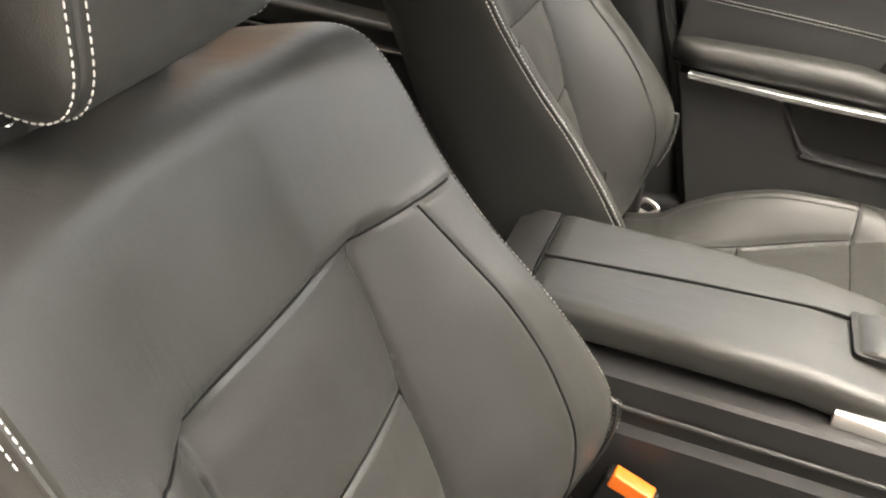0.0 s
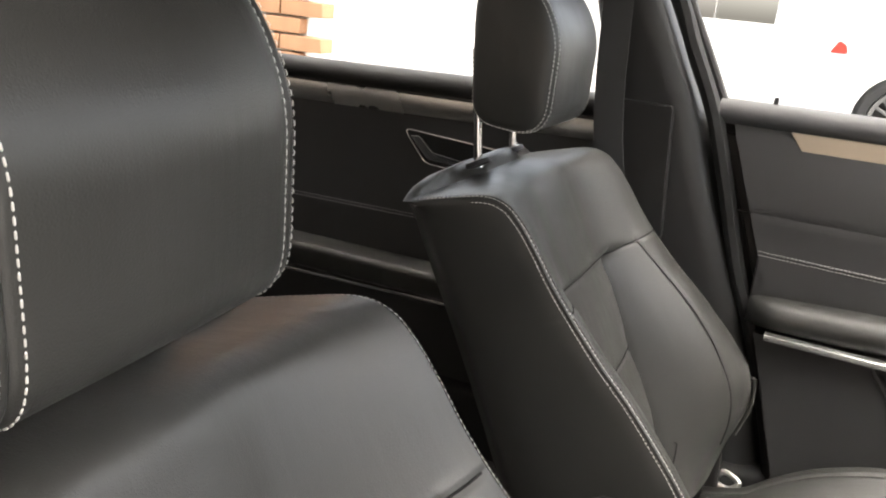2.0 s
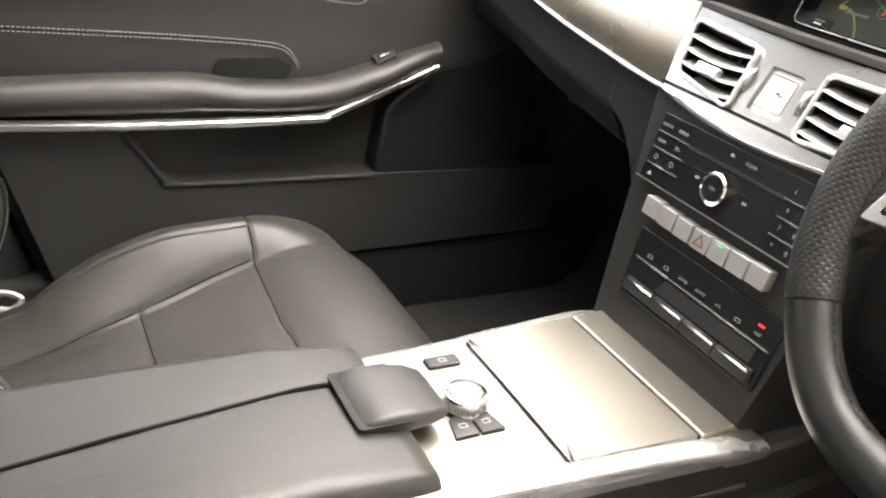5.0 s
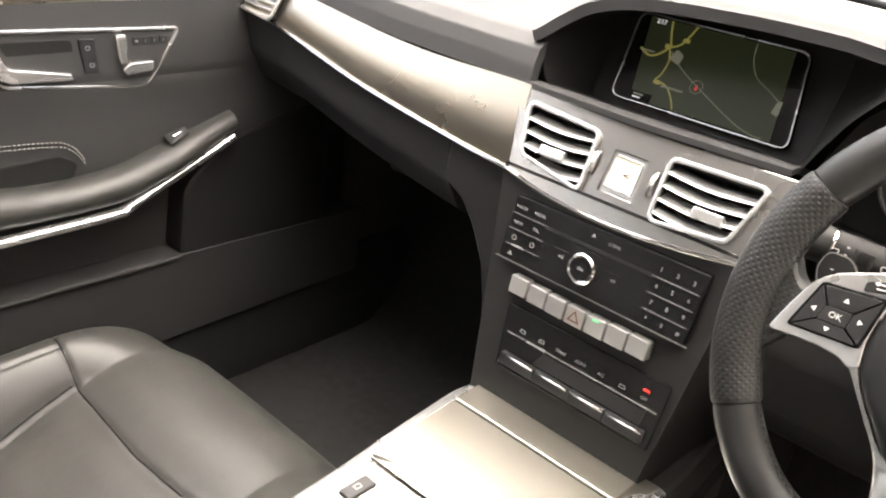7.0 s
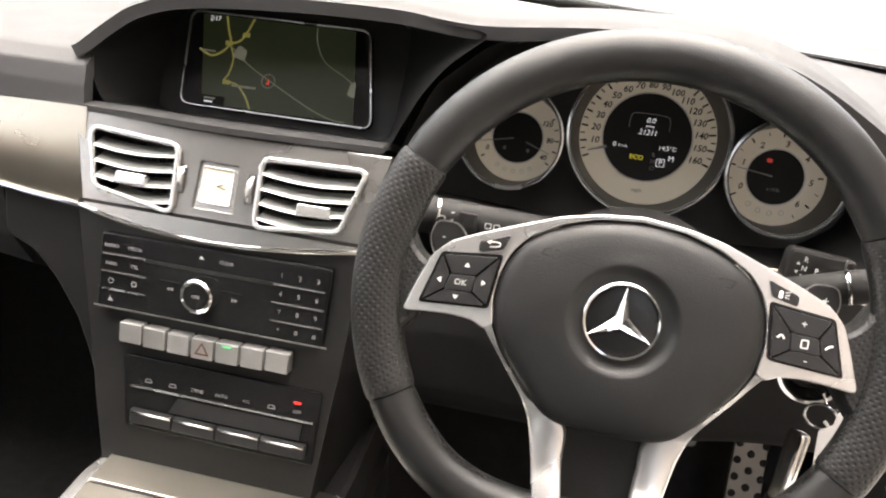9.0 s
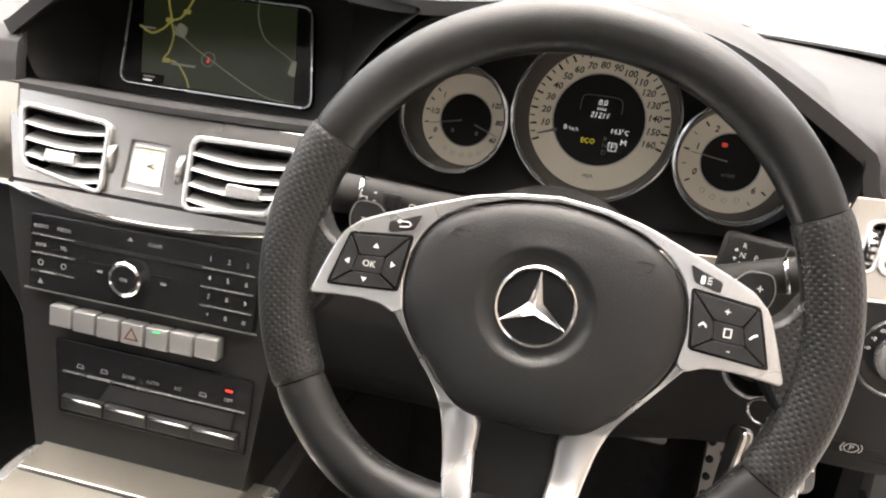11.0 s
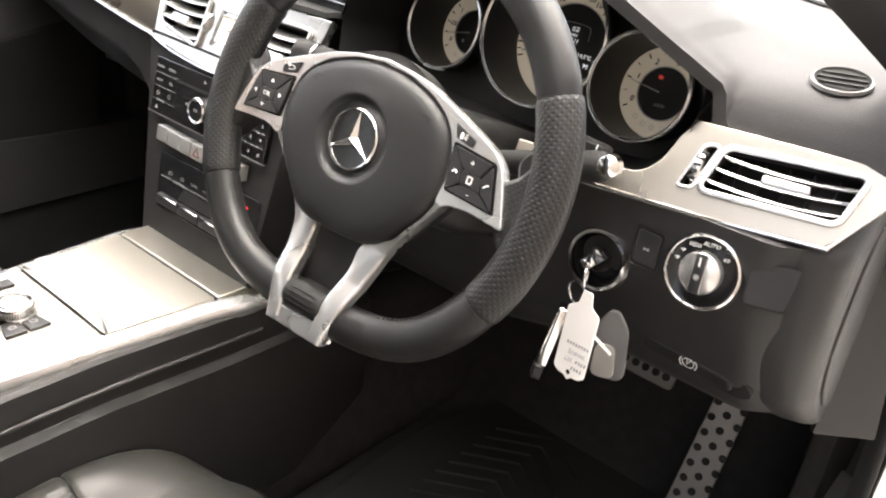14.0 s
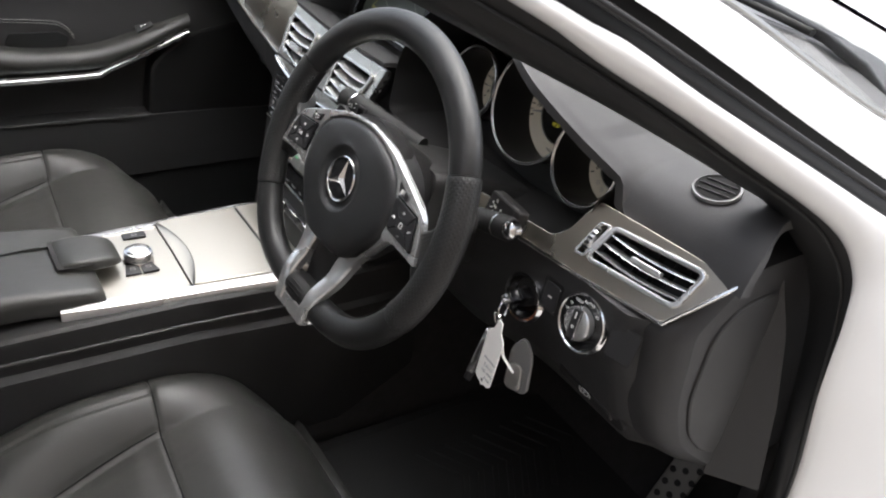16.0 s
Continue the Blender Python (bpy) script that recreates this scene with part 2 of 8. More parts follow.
def prism(outline, h, bevel=0.0, z0=0.0, seg=2):
    """A flat plate: an outline in x, y, from z0 to z0 + h, its upper edge rounded."""
    pts = [Vector((p[0], p[1])) for p in outline]
    if sum(a.x * b.y - b.x * a.y for a, b in zip(pts, pts[1:] + pts[:1])) < 0:
        pts = pts[::-1]
    rings = [(pts, z0)]
    if bevel:
        b = min(bevel, 0.9 * h)
        for _ in range(6):
            inner = offset(pts, b)
            if all((q - p).dot(v - u) > 0 for p, q, u, v in zip(pts, pts[1:] + pts[:1], inner, inner[1:] + inner[:1]) if (q - p).length > 1e-6):
                break
            b *= 0.7
        rings += [(pts, z0 + h - b)]
        rings += [(offset(pts, b * (1 - math.cos(a))), z0 + h - b + b * math.sin(a)) for a in (math.pi / 4, math.pi / 2)]
    else:
        rings.append((pts, z0 + h))
    return loft([[V(p[0], p[1], z) for p in line] for line, z in rings])


def hoop(outer, inner, h, z0=0.0, bevel=0.0):
    """A flat frame between two outlines with the same number of points."""
    bm = bmesh.new()
    k = len(outer)
    rows = [[bm.verts.new((p[0], p[1], z)) for p in line] for line, z in ((outer, z0), (outer, z0 + h), (inner, z0 + h), (inner, z0))]
    for a in range(4):
        b = (a + 1) % 4
        for i in range(k):
            j = (i + 1) % k
            bm.faces.new((rows[a][i], rows[a][j], rows[b][j], rows[b][i]))
    if bevel:
        es = [e for e in bm.edges if abs(e.verts[0].co.z - z0 - h) < 1e-6 and abs(e.verts[1].co.z - z0 - h) < 1e-6
              and ((e.verts[0] in rows[1]) == (e.verts[1] in rows[1]))]
        bmesh.ops.bevel(bm, geom=es, offset=bevel, segments=2, profile=0.5, affect="EDGES")
    return bm


def offset(outline, d):
    """An outline moved inwards by d (counter-clockwise outlines)."""
    k, out = len(outline), []
    for i in range(k):
        a, p, b = Vector(outline[i - 1][:2]), Vector(outline[i][:2]), Vector(outline[(i + 1) % k][:2])
        n1, n2 = (p - a), (b - p)
        n1 = Vector((-n1.y, n1.x)).normalized() if n1.length > 1e-9 else Vector((0, 0))
        n2 = Vector((-n2.y, n2.x)).normalized() if n2.length > 1e-9 else n1
        n = n1 + n2
        if n.length < 1e-6:
            n = n1
        n.normalize()
        c = max(0.5, n.dot(n2))
        out.append(p + n * d / c)
    return out


def circle(r, n=40, c=(0, 0), a0=0.0):
    return [Vector((c[0] + r * math.cos(a0 + 2 * math.pi * i / n), c[1] + r * math.sin(a0 + 2 * math.pi * i / n))) for i in range(n)]


def lathe(profile, n=40, cap=True):
    """Turns (radius, height) pairs about z."""
    bm = bmesh.new()
    rings = []
    for r, h in profile:
        if r < 1e-6:
            rings.append([bm.verts.new((0, 0, h))])
        else:
            rings.append([bm.verts.new((r * math.cos(2 * math.pi * i / n), r * math.sin(2 * math.pi * i / n), h)) for i in range(n)])
    for a, b in zip(rings, rings[1:]):
        for i in range(n):
            j = (i + 1) % n
            f = [a[i % len(a)], a[j % len(a)], b[j % len(b)], b[i % len(b)]]
            f = list(dict.fromkeys(f))
            if len(f) > 2:
                bm.faces.new(f)
    if cap:
        for ring in (rings[0], rings[-1]):
            if len(ring) > 2:
                bm.faces.new(ring)
    return bm


def loft(rings, closed=True, cap=True, loop=False):
    """Skins rings of points. closed: each ring closes; loop: the last ring meets the first."""
    bm = bmesh.new()
    rows = [[bm.verts.new(p) for p in ring] for ring in rings]
    k = len(rows[0])
    pairs = list(zip(rows, rows[1:])) + ([(rows[-1], rows[0])] if loop else [])
    for a, b in pairs:
        for i in range(k if closed else k - 1):
            j = (i + 1) % k
            bm.faces.new((a[i], a[j], b[j], b[i]))
    if cap and closed and not loop:
        bm.faces.new(rows[0][::-1])
        bm.faces.new(rows[-1])
    return bm


def smooth_path(pts, n=8, closed=False):
    """Catmull-Rom through the points."""
    pts = [Vector(p) for p in pts]
    k, out = len(pts), []
    for i in range(k if closed else k - 1):
        p0 = pts[i - 1] if (i or closed) else pts[0]
        p1, p2 = pts[i], pts[(i + 1) % k]
        p3 = pts[(i + 2) % k] if (closed or i + 2 < k) else pts[-1]
        for j in range(n):
            t = j / n
            out.append(0.5 * ((2 * p1) + (p2 - p0) * t + (2 * p0 - 5 * p1 + 4 * p2 - p3) * t * t + (3 * p1 - p0 - 3 * p2 + p3) * t ** 3))
    if not closed:
        out.append(pts[-1])
    return out


def sweep(path, section, closed=False, up=(0, 0, 1), cap=True, scale=None):
    """Carries a section (x across, y along up) along a path."""
    rings, k = [], len(path)
    for i, p in enumerate(path):
        a = path[i - 1] if (i or closed) else path[0]
        b = path[(i + 1) % k] if (closed or i + 1 < k) else path[-1]
        t = (Vector(b) - Vector(a)).normalized()
        side = t.cross(Vector(up)).normalized()
        u = side.cross(t)
        s = scale[i] if scale else 1.0
        rings.append([Vector(p) + side * q[0] * s + u * q[1] * s for q in section])
    return loft(rings, True, cap, closed)


def tube(path, r, n=10, closed=False, up=(0.1, 0.2, 1)):
    return sweep(path, circle(r, n), closed, up)


def sheet(fn, nu, nv, thick=0.0):
    """A sheet from fn(u, v), u and v in 0..1, closed to a shell of some thickness behind it."""
    bm = bmesh.new()
    g = [[bm.verts.new(fn(i / nu, j / nv)) for j in range(nv + 1)] for i in range(nu + 1)]
    for i in range(nu):
        for j in range(nv):
            bm.faces.new((g[i][j], g[i + 1][j], g[i + 1][j + 1], g[i][j + 1]))
    if thick:
        bm.normal_update()
        back = [[bm.verts.new(v.co - v.normal * thick) for v in row] for row in g]
        for i in range(nu):
            for j in range(nv):
                bm.faces.new((back[i][j], back[i][j + 1], back[i + 1][j + 1], back[i + 1][j]))
        for i in range(nu):
            bm.faces.new((g[i][0], back[i][0], back[i + 1][0], g[i + 1][0]))
            bm.faces.new((g[i][nv], g[i + 1][nv], back[i + 1][nv], back[i][nv]))
        for j in range(nv):
            bm.faces.new((g[0][j], g[0][j + 1], back[0][j + 1], back[0][j]))
            bm.faces.new((g[nu][j], back[nu][j], back[nu][j + 1], g[nu][j + 1]))
    return bm


def join(*bms):
    out = bmesh.new()
    for b in bms:
        me = bpy.data.meshes.new("tmp")
        b.to_mesh(me)
        out.from_mesh(me)
        bpy.data.meshes.remove(me)
        b.free()
    return out


def stitches(path, length=0.0042, gap=0.0016, r=0.0006, lift=0.0004, normal=None):
    """A row of short threads along a path."""
    bm = bmesh.new()
    pts = [Vector(p) for p in path]
    run = [0.0]
    for a, b in zip(pts, pts[1:]):
        run.append(run[-1] + (b - a).length)

    def at(d, k=[0]):
        if d < run[k[0]]:
            k[0] = 0
        while k[0] < len(pts) - 2 and run[k[0] + 1] < d:
            k[0] += 1
        i = k[0]
        h = run[i + 1] - run[i]
        return pts[i] + (pts[i + 1] - pts[i]) * ((d - run[i]) / h if h > 1e-9 else 0)

    for q in range(int(run[-1] / (length + gap))):
        d = q * (length + gap)
        a, b = at(d), at(d + length)
        t = (b - a).normalized()
        n = Vector(normal) if normal else Vector((0.3, 0.4, 0.86))
        s = t.cross(n).normalized()
        u = s.cross(t)
        c = (a + b) / 2 + u * lift
        h = (b - a) / 2
        e0, e1 = bm.verts.new(c - h - u * r), bm.verts.new(c + h - u * r)
        mid = [bm.verts.new(c + k * h * 0.6 + w) for k in (-1, 1) for w in (s * r, u * r, -s * r)]
        for k in range(2):
            bm.faces.new((mid[k], mid[k + 3], mid[k + 4], mid[k + 1]))
        for k in range(2):
            bm.faces.new((e0, mid[k], mid[k + 1]))
            bm.faces.new((e1, mid[k + 4], mid[k + 3]))
    return bm


def writing(name, text, size, mat, parent, m, align="CENTER", shear=0.0, label="", bold=0.0):
    """Raised print in Blender's own font, as a mesh."""
    cu = bpy.data.curves.new(name, "FONT")
    cu.body, cu.size, cu.align_x, cu.align_y, cu.shear = text, size, align, "CENTER", shear
    cu.extrude, cu.resolution_u, cu.offset = 0.00012, 2, bold
    tmp = bpy.data.objects.new(name + "_tmp", cu)
    scene.collection.objects.link(tmp)
    dg = bpy.context.evaluated_depsgraph_get()
    me = bpy.data.meshes.new_from_object(tmp.evaluated_get(dg))
    bpy.data.objects.remove(tmp)
    bpy.data.curves.remove(cu)
    me.transform(m)
    me.materials.clear()
    me.materials.append(mat)
    me.name = name
    ob = new(name, me)
    ob.parent = parent
    if label:
        ob["label"] = label
    return ob


def lerp(table, x):
    """Smooth curve through rows of (x, y)."""
    if x <= table[0][0]:
        return table[0][1]
    k = len(table)
    for i in range(k - 1):
        (a, p), (b, q) = table[i], table[i + 1]
        if x <= b:
            h = b - a
            d = (q - p) / h
            da = (q - table[i - 1][1]) / (b - table[i - 1][0]) if i else d
            db = (table[i + 2][1] - p) / (table[i + 2][0] - a) if i + 2 < k else d
            t = (x - a) / h
            return p * (1 + 2 * t) * (1 - t) ** 2 + da * h * t * (1 - t) ** 2 + q * t * t * (3 - 2 * t) + db * h * t * t * (t - 1)
    return table[-1][1]


def step(a, b, x):
    t = max(0.0, min(1.0, (x - a) / (b - a)))
    return t * t * (3 - 2 * t)


def dip(x, w):
    """A narrow seam: 1 at x = 0, falling to 0 at w."""
    return math.exp(-(x / w) ** 2)


# ---- front seats ----
RECLINE = radians(27)
BU, BD = V(0, -math.sin(RECLINE), math.cos(RECLINE)), V(0, math.cos(RECLINE), math.sin(RECLINE))
B0 = V(0, -0.525, 0.45)
CREST = [(-0.02, 0.03), (0.02, 0.064), (0.07, 0.110), (0.12, 0.130), (0.18, 0.123), (0.22, 0.113), (0.274, 0.097), (0.323, 0.079), (0.377, 0.063), (0.42, 0.053), (0.465, 0.046), (0.50, 0.038), (0.524, 0.026), (0.54, 0.003), (0.552, -0.045), (0.561, -0.088)]
HALF = [(-0.02, 0.238), (0.08, 0.247), (0.16, 0.245), (0.22, 0.238), (0.30, 0.229), (0.38, 0.223), (0.46, 0.221), (0.54, 0.217), (0.562, 0.212)]
BACKD = [(-0.02, -0.10), (0.2, -0.102), (0.45, -0.104), (0.562, -0.104)]


def backrest_front(x, s):
    """How far the front of the backrest stands out at x across and s up."""
    w, c = lerp(HALF, s), lerp(CREST, s)
    a = abs(x)
    i = 0.105 + 0.03 * s
    low = 1 - step(0.375, 0.40, s)
    t = max(0.0, min(1.0, (a - i) / (w - i)))
    bol = c * (1 - (1 - t) ** 1.9)
    top = c * step(0.05, w + 0.03, a) / step(0.05, w + 0.03, w) + 0.010 * (1 - step(0.0, 0.19, a))
    d = low * (bol + 0.008 * (1 - (a / i) ** 2 if a < i else 0)) + (1 - low) * top
    seam = 0.0032 * dip(a - i, 0.0027) * low * step(0.03, 0.10, s)
    seam += 0.0034 * dip(s - 0.385, 0.0028) * (1 if a < i + 0.002 else 0.75)
    if a < i:
        seam += 0.0036 * dip(s - 0.241, 0.0029) + 0.0036 * dip(s - 0.10, 0.0029)
        puff = min(abs(s - q) for q in (0.385, 0.241, 0.10))
        d += 0.004 * low * step(0, 0.05, puff)
    line = i + 0.055 + 0.245 * (0.389 - s) * (1 - 0.75 * step(0.0, 0.389, 0.389 - s))
    line = min(line, w - 0.012)
    seam += 0.0022 * dip(a - line, 0.0026) * low * step(0.06, 0.13, s)
    roll = step(0.505, 0.585, s)
    return d - seam - 0.09 * roll ** 2 * (1 - step(0.10, w, a))


def bpt(x, s, d):
    return B0 + BU * s + BD * d + V(x, 0, 0)


def backrest():
    nf, rings = 250, []
    stations = [-0.02 + 0.54 * k / 190 for k in range(190)] + [0.52 + 0.041 * k / 26 for k in range(27)]
    for s in stations:
        w, back = lerp(HALF, s), lerp(BACKD, s)
        ring = [bpt(-w + 2 * w * k / nf, s, backrest_front(-w + 2 * w * k / nf, s)) for k in range(nf + 1)]
        edge = backrest_front(w, s)
        deep = edge - back
        for sx in (1, -1):
            side = [(w + 0.002, edge - min(0.003, 0.1 * deep)), (w + 0.0045, edge - min(0.009, 0.2 * deep)), (w + 0.007, edge - min(0.03, 0.4 * deep)), (w + 0.006, edge - 0.6 * deep), (w - 0.002, back + min(0.03, 0.25 * deep)), (w - 0.018, back + min(0.006, 0.05 * deep))]
            line = side + [(w * 0.6, back - 0.006), (w * 0.25, back - 0.010)]
            ring += [bpt(sx * q, s, d) for q, d in (line if sx > 0 else line[::-1])]
        rings.append(ring)
    top = rings[-1]
    c = sum(top, V(0, 0, 0)) / len(top)
    for f, up in ((0.95, 0.006), (0.86, 0.013), (0.7, 0.019), (0.3, 0.022)):
        rings.append([p * f + (c + BU * up) * (1 - f) + BU * up * f for p in top])
    return loft(rings)


def edge_line(sx, inset, lift, s0=0.03):
    """A line beside the sewn edge between the front and the side of the backrest."""
    edge = [(s, lerp(CREST, s)) for s in [s0 + (0.52 - s0) * k / 90 for k in range(90)] + [0.52 + 0.0405 * k / 40 for k in range(41)]]
    pts = []
    for k, (s, d) in enumerate(edge):
        a, b = edge[max(0, k - 1)], edge[min(len(edge) - 1, k + 1)]
        t = V(b[0] - a[0], b[1] - a[1]).normalized()
        n = V(t.y, -t.x) if t.x > 0 or t.y < 0 else V(-t.y, t.x)
        if n.y > 0.2 or n.x > 0.2:
            n = -n
        q = V(s, d) + n * inset
        x = lerp(HALF, s) + 0.0015 + 0.0045 * min(1.0, inset / 0.010)
        pts.append(bpt(sx * (x + lift), q.x, q.y))
    return pts


CUSH_Y0, CUSH_Y1 = -0.53, 0.055
CUSH_MID = [(-0.53, 0.400), (-0.46, 0.415), (-0.40, 0.432), (-0.30, 0.453), (-0.20, 0.484), (-0.16, 0.499), (-0.12, 0.511), (-0.08, 0.514), (-0.04, 0.504), (0.0, 0.478), (0.03, 0.445), (0.055, 0.395)]
CUSH_EDGE = [(-0.53, 0.412), (-0.47, 0.432), (-0.44, 0.456), (-0.40, 0.484), (-0.36, 0.505), (-0.29, 0.529), (-0.20, 0.538), (-0.14, 0.538), (-0.09, 0.528), (-0.04, 0.502), (0.0, 0.462), (0.03, 0.425), (0.055, 0.385)]


def cushion_top(x, y):
    """Height of the cushion at x across and y along."""
    a = abs(x)
    w, i = 0.252, 0.118 + 0.048 * step(-0.48, -0.17, y)
    mid, edge = lerp(CUSH_MID, y), lerp(CUSH_EDGE, y)
    t = max(0.0, min(1.0, (a - i + 0.006) / (w - 0.028 - i)))
    z = mid + (edge - mid) * (1 - (1 - t) ** 1.8)
    z += 0.006 * (1 - (a / w) ** 2) * step(-0.2, -0.12, y)
    z -= 0.014 * step(w - 0.032, w, a) ** 2
    sy = -0.178 + 0.012 * (a / w)
    z -= 0.0035 * dip(y - sy, 0.003)
    if y < sy:
        z -= 0.004 * dip(a - i, 0.003)
        if a < i:
            z -= 0.004 * dip(y + 0.335, 0.003)
            z += 0.005 * step(0, 0.05, abs(y + 0.335)) * step(0, 0.04, i - a) * step(0, 0.05, sy - y)
        z -= 0.003 * dip(a - 0.208, 0.0028)
    else:
        z -= 0.0016 * math.exp(-((a - 0.170 + 0.35 * (y - sy)) / 0.005) ** 2) * (1 - step(0.0, 0.05, y - sy))
    return z


def cushion():
    nx, ny = 200, 190
    rings = []
    for j in range(ny + 1):
        y = CUSH_Y0 + (CUSH_Y1 - CUSH_Y0) * j / ny
        w = 0.252 - 0.034 * step(-0.09, 0.055, y) ** 2
        ring = [V(x, y, cushion_top(x * 0.252 / w, y)) for x in (-w + 2 * w * k / nx for k in range(nx + 1))]
        z = cushion_top(0.252, y)
        ring += [V(w + 0.004, y, z - 0.012), V(w + 0.004, y, z - 0.05), V(w - 0.01, y, 0.37), V(-w + 0.01, y, 0.37), V(-w - 0.004, y, z - 0.05), V(-w - 0.004, y, z - 0.012)]
        rings.append(ring)
    last = rings[-1]
    for k, (dy, f) in enumerate(((0.008, 0.75), (0.011, 0.35))):
        rings.append([V(p.x * (0.985 - 0.03 * k), p.y + dy, 0.41 + (p.z - 0.41) * f) for p in last])
    return loft(rings)


def cushion_edge(sx, y0, y1, n=70):
    pts = []
    for k in range(n + 1):
        y = y0 + (y1 - y0) * k / n
        w = 0.252 - 0.034 * step(-0.09, 0.055, y) ** 2
        pts.append(V(sx * (w + 0.001), y, cushion_top(0.252, y) - 0.004))
    return pts


HEAD_Y0, HEAD_Y1, HEAD_Z0, HEAD_Z1 = -0.847, -0.744, 0.983, 1.182


def head_section(x, inset, front=0.0):
    """The side outline of the headrest at x, drawn in by inset."""
    out = rounded([(HEAD_Y0 + 0.004, HEAD_Z0 + 0.008), (HEAD_Y1, HEAD_Z0), (HEAD_Y1 + 0.002, 1.104), (HEAD_Y1 - 0.022, 1.150), (HEAD_Y1 - 0.060, 1.180), (HEAD_Y0 - 0.004, 1.182), (HEAD_Y0 - 0.006, 1.12)], [0.034, 0.050, 0.030, 0.030, 0.03, 0.024, 0.02], 7)
    pts = []
    c = Vector(((HEAD_Y0 + HEAD_Y1) / 2, (HEAD_Z0 + HEAD_Z1) / 2))
    if inset > 0.004:
        line = [c + (Vector((p[0], p[1])) - c) * (1 - inset / 0.052) for p in out]
    else:
        line = offset(out, inset)
    for p in line:
        f = step(-0.80, HEAD_Y1, p[0]) * step(HEAD_Z0 - 0.005, HEAD_Z0 + 0.045, p[1])
        pts.append(V(x, p[0] + front * f, p[1]))
    return pts


def headrest():
    """A thick leather cushion: a crowned front band sewn to two side panels."""
    side = [(0.106, 0.042), (0.1045, 0.028), (0.102, 0.015), (0.0995, 0.0075), (0.096, 0.0032), (0.0925, 0.0012), (0.0910, 0.0018), (0.0898, 0.0032), (0.0886, 0.0018), (0.087, 0.0006)]
    rings = [head_section(-x, i) for x, i in side]
    for k in range(1, 20):
        x = -0.087 + 0.174 * k / 20
        rings.append(head_section(x, 0.0, 0.007 * (1 - (x / 0.088) ** 2)))
    return loft(rings + [head_section(x, i) for x, i in side[::-1]])


def seat_joints():
    """The dark lines at the bottom of the sewn joints."""
    out = []
    front = []
    for k in range(61):
        x = -0.236 + 0.472 * k / 60
        y = -0.178 + 0.012 * abs(x) / 0.252
        front.append(V(x, y, cushion_top(x, y) + 0.0004))
    out.append(front)
    out.append([V(x, -0.335, cushion_top(x, -0.335) + 0.0004) for x in [-0.138 + 0.276 * k / 30 for k in range(31)]])
    for sx in (-1, 1):
        out.append([V(sx * i, y, cushion_top(i, y) + 0.0004) for y, i in [(y, 0.118 + 0.048 * step(-0.48, -0.17, y)) for y in [-0.50 + 0.325 * k / 40 for k in range(41)]]])
        out.append([bpt(sx * x, s, backrest_front(x, s) + 0.0005) for s, x in [(s, 0.105 + 0.03 * s) for s in [0.02 + 0.36 * k / 60 for k in range(61)]]])
        rows = []
        for k in range(61):
            s = 0.04 + 0.342 * k / 60
            w = lerp(HALF, s)
            i = 0.105 + 0.03 * s
            line = min(i + 0.055 + 0.245 * (0.389 - s) * (1 - 0.75 * step(0.0, 0.389, 0.389 - s)), w - 0.012)
            rows.append(bpt(sx * line, s, backrest_front(line, s) + 0.0003))
        out.append(rows)
    out.append([bpt(x, 0.385, backrest_front(abs(x), 0.385) + 0.0005) for x in [-0.216 + 0.432 * k / 80 for k in range(81)]])
    for s in (0.241, 0.10):
        out.append([bpt(x, s, backrest_front(abs(x), s) + 0.0005) for x in [-0.107 + 0.214 * k / 40 for k in range(41)]])
    return out


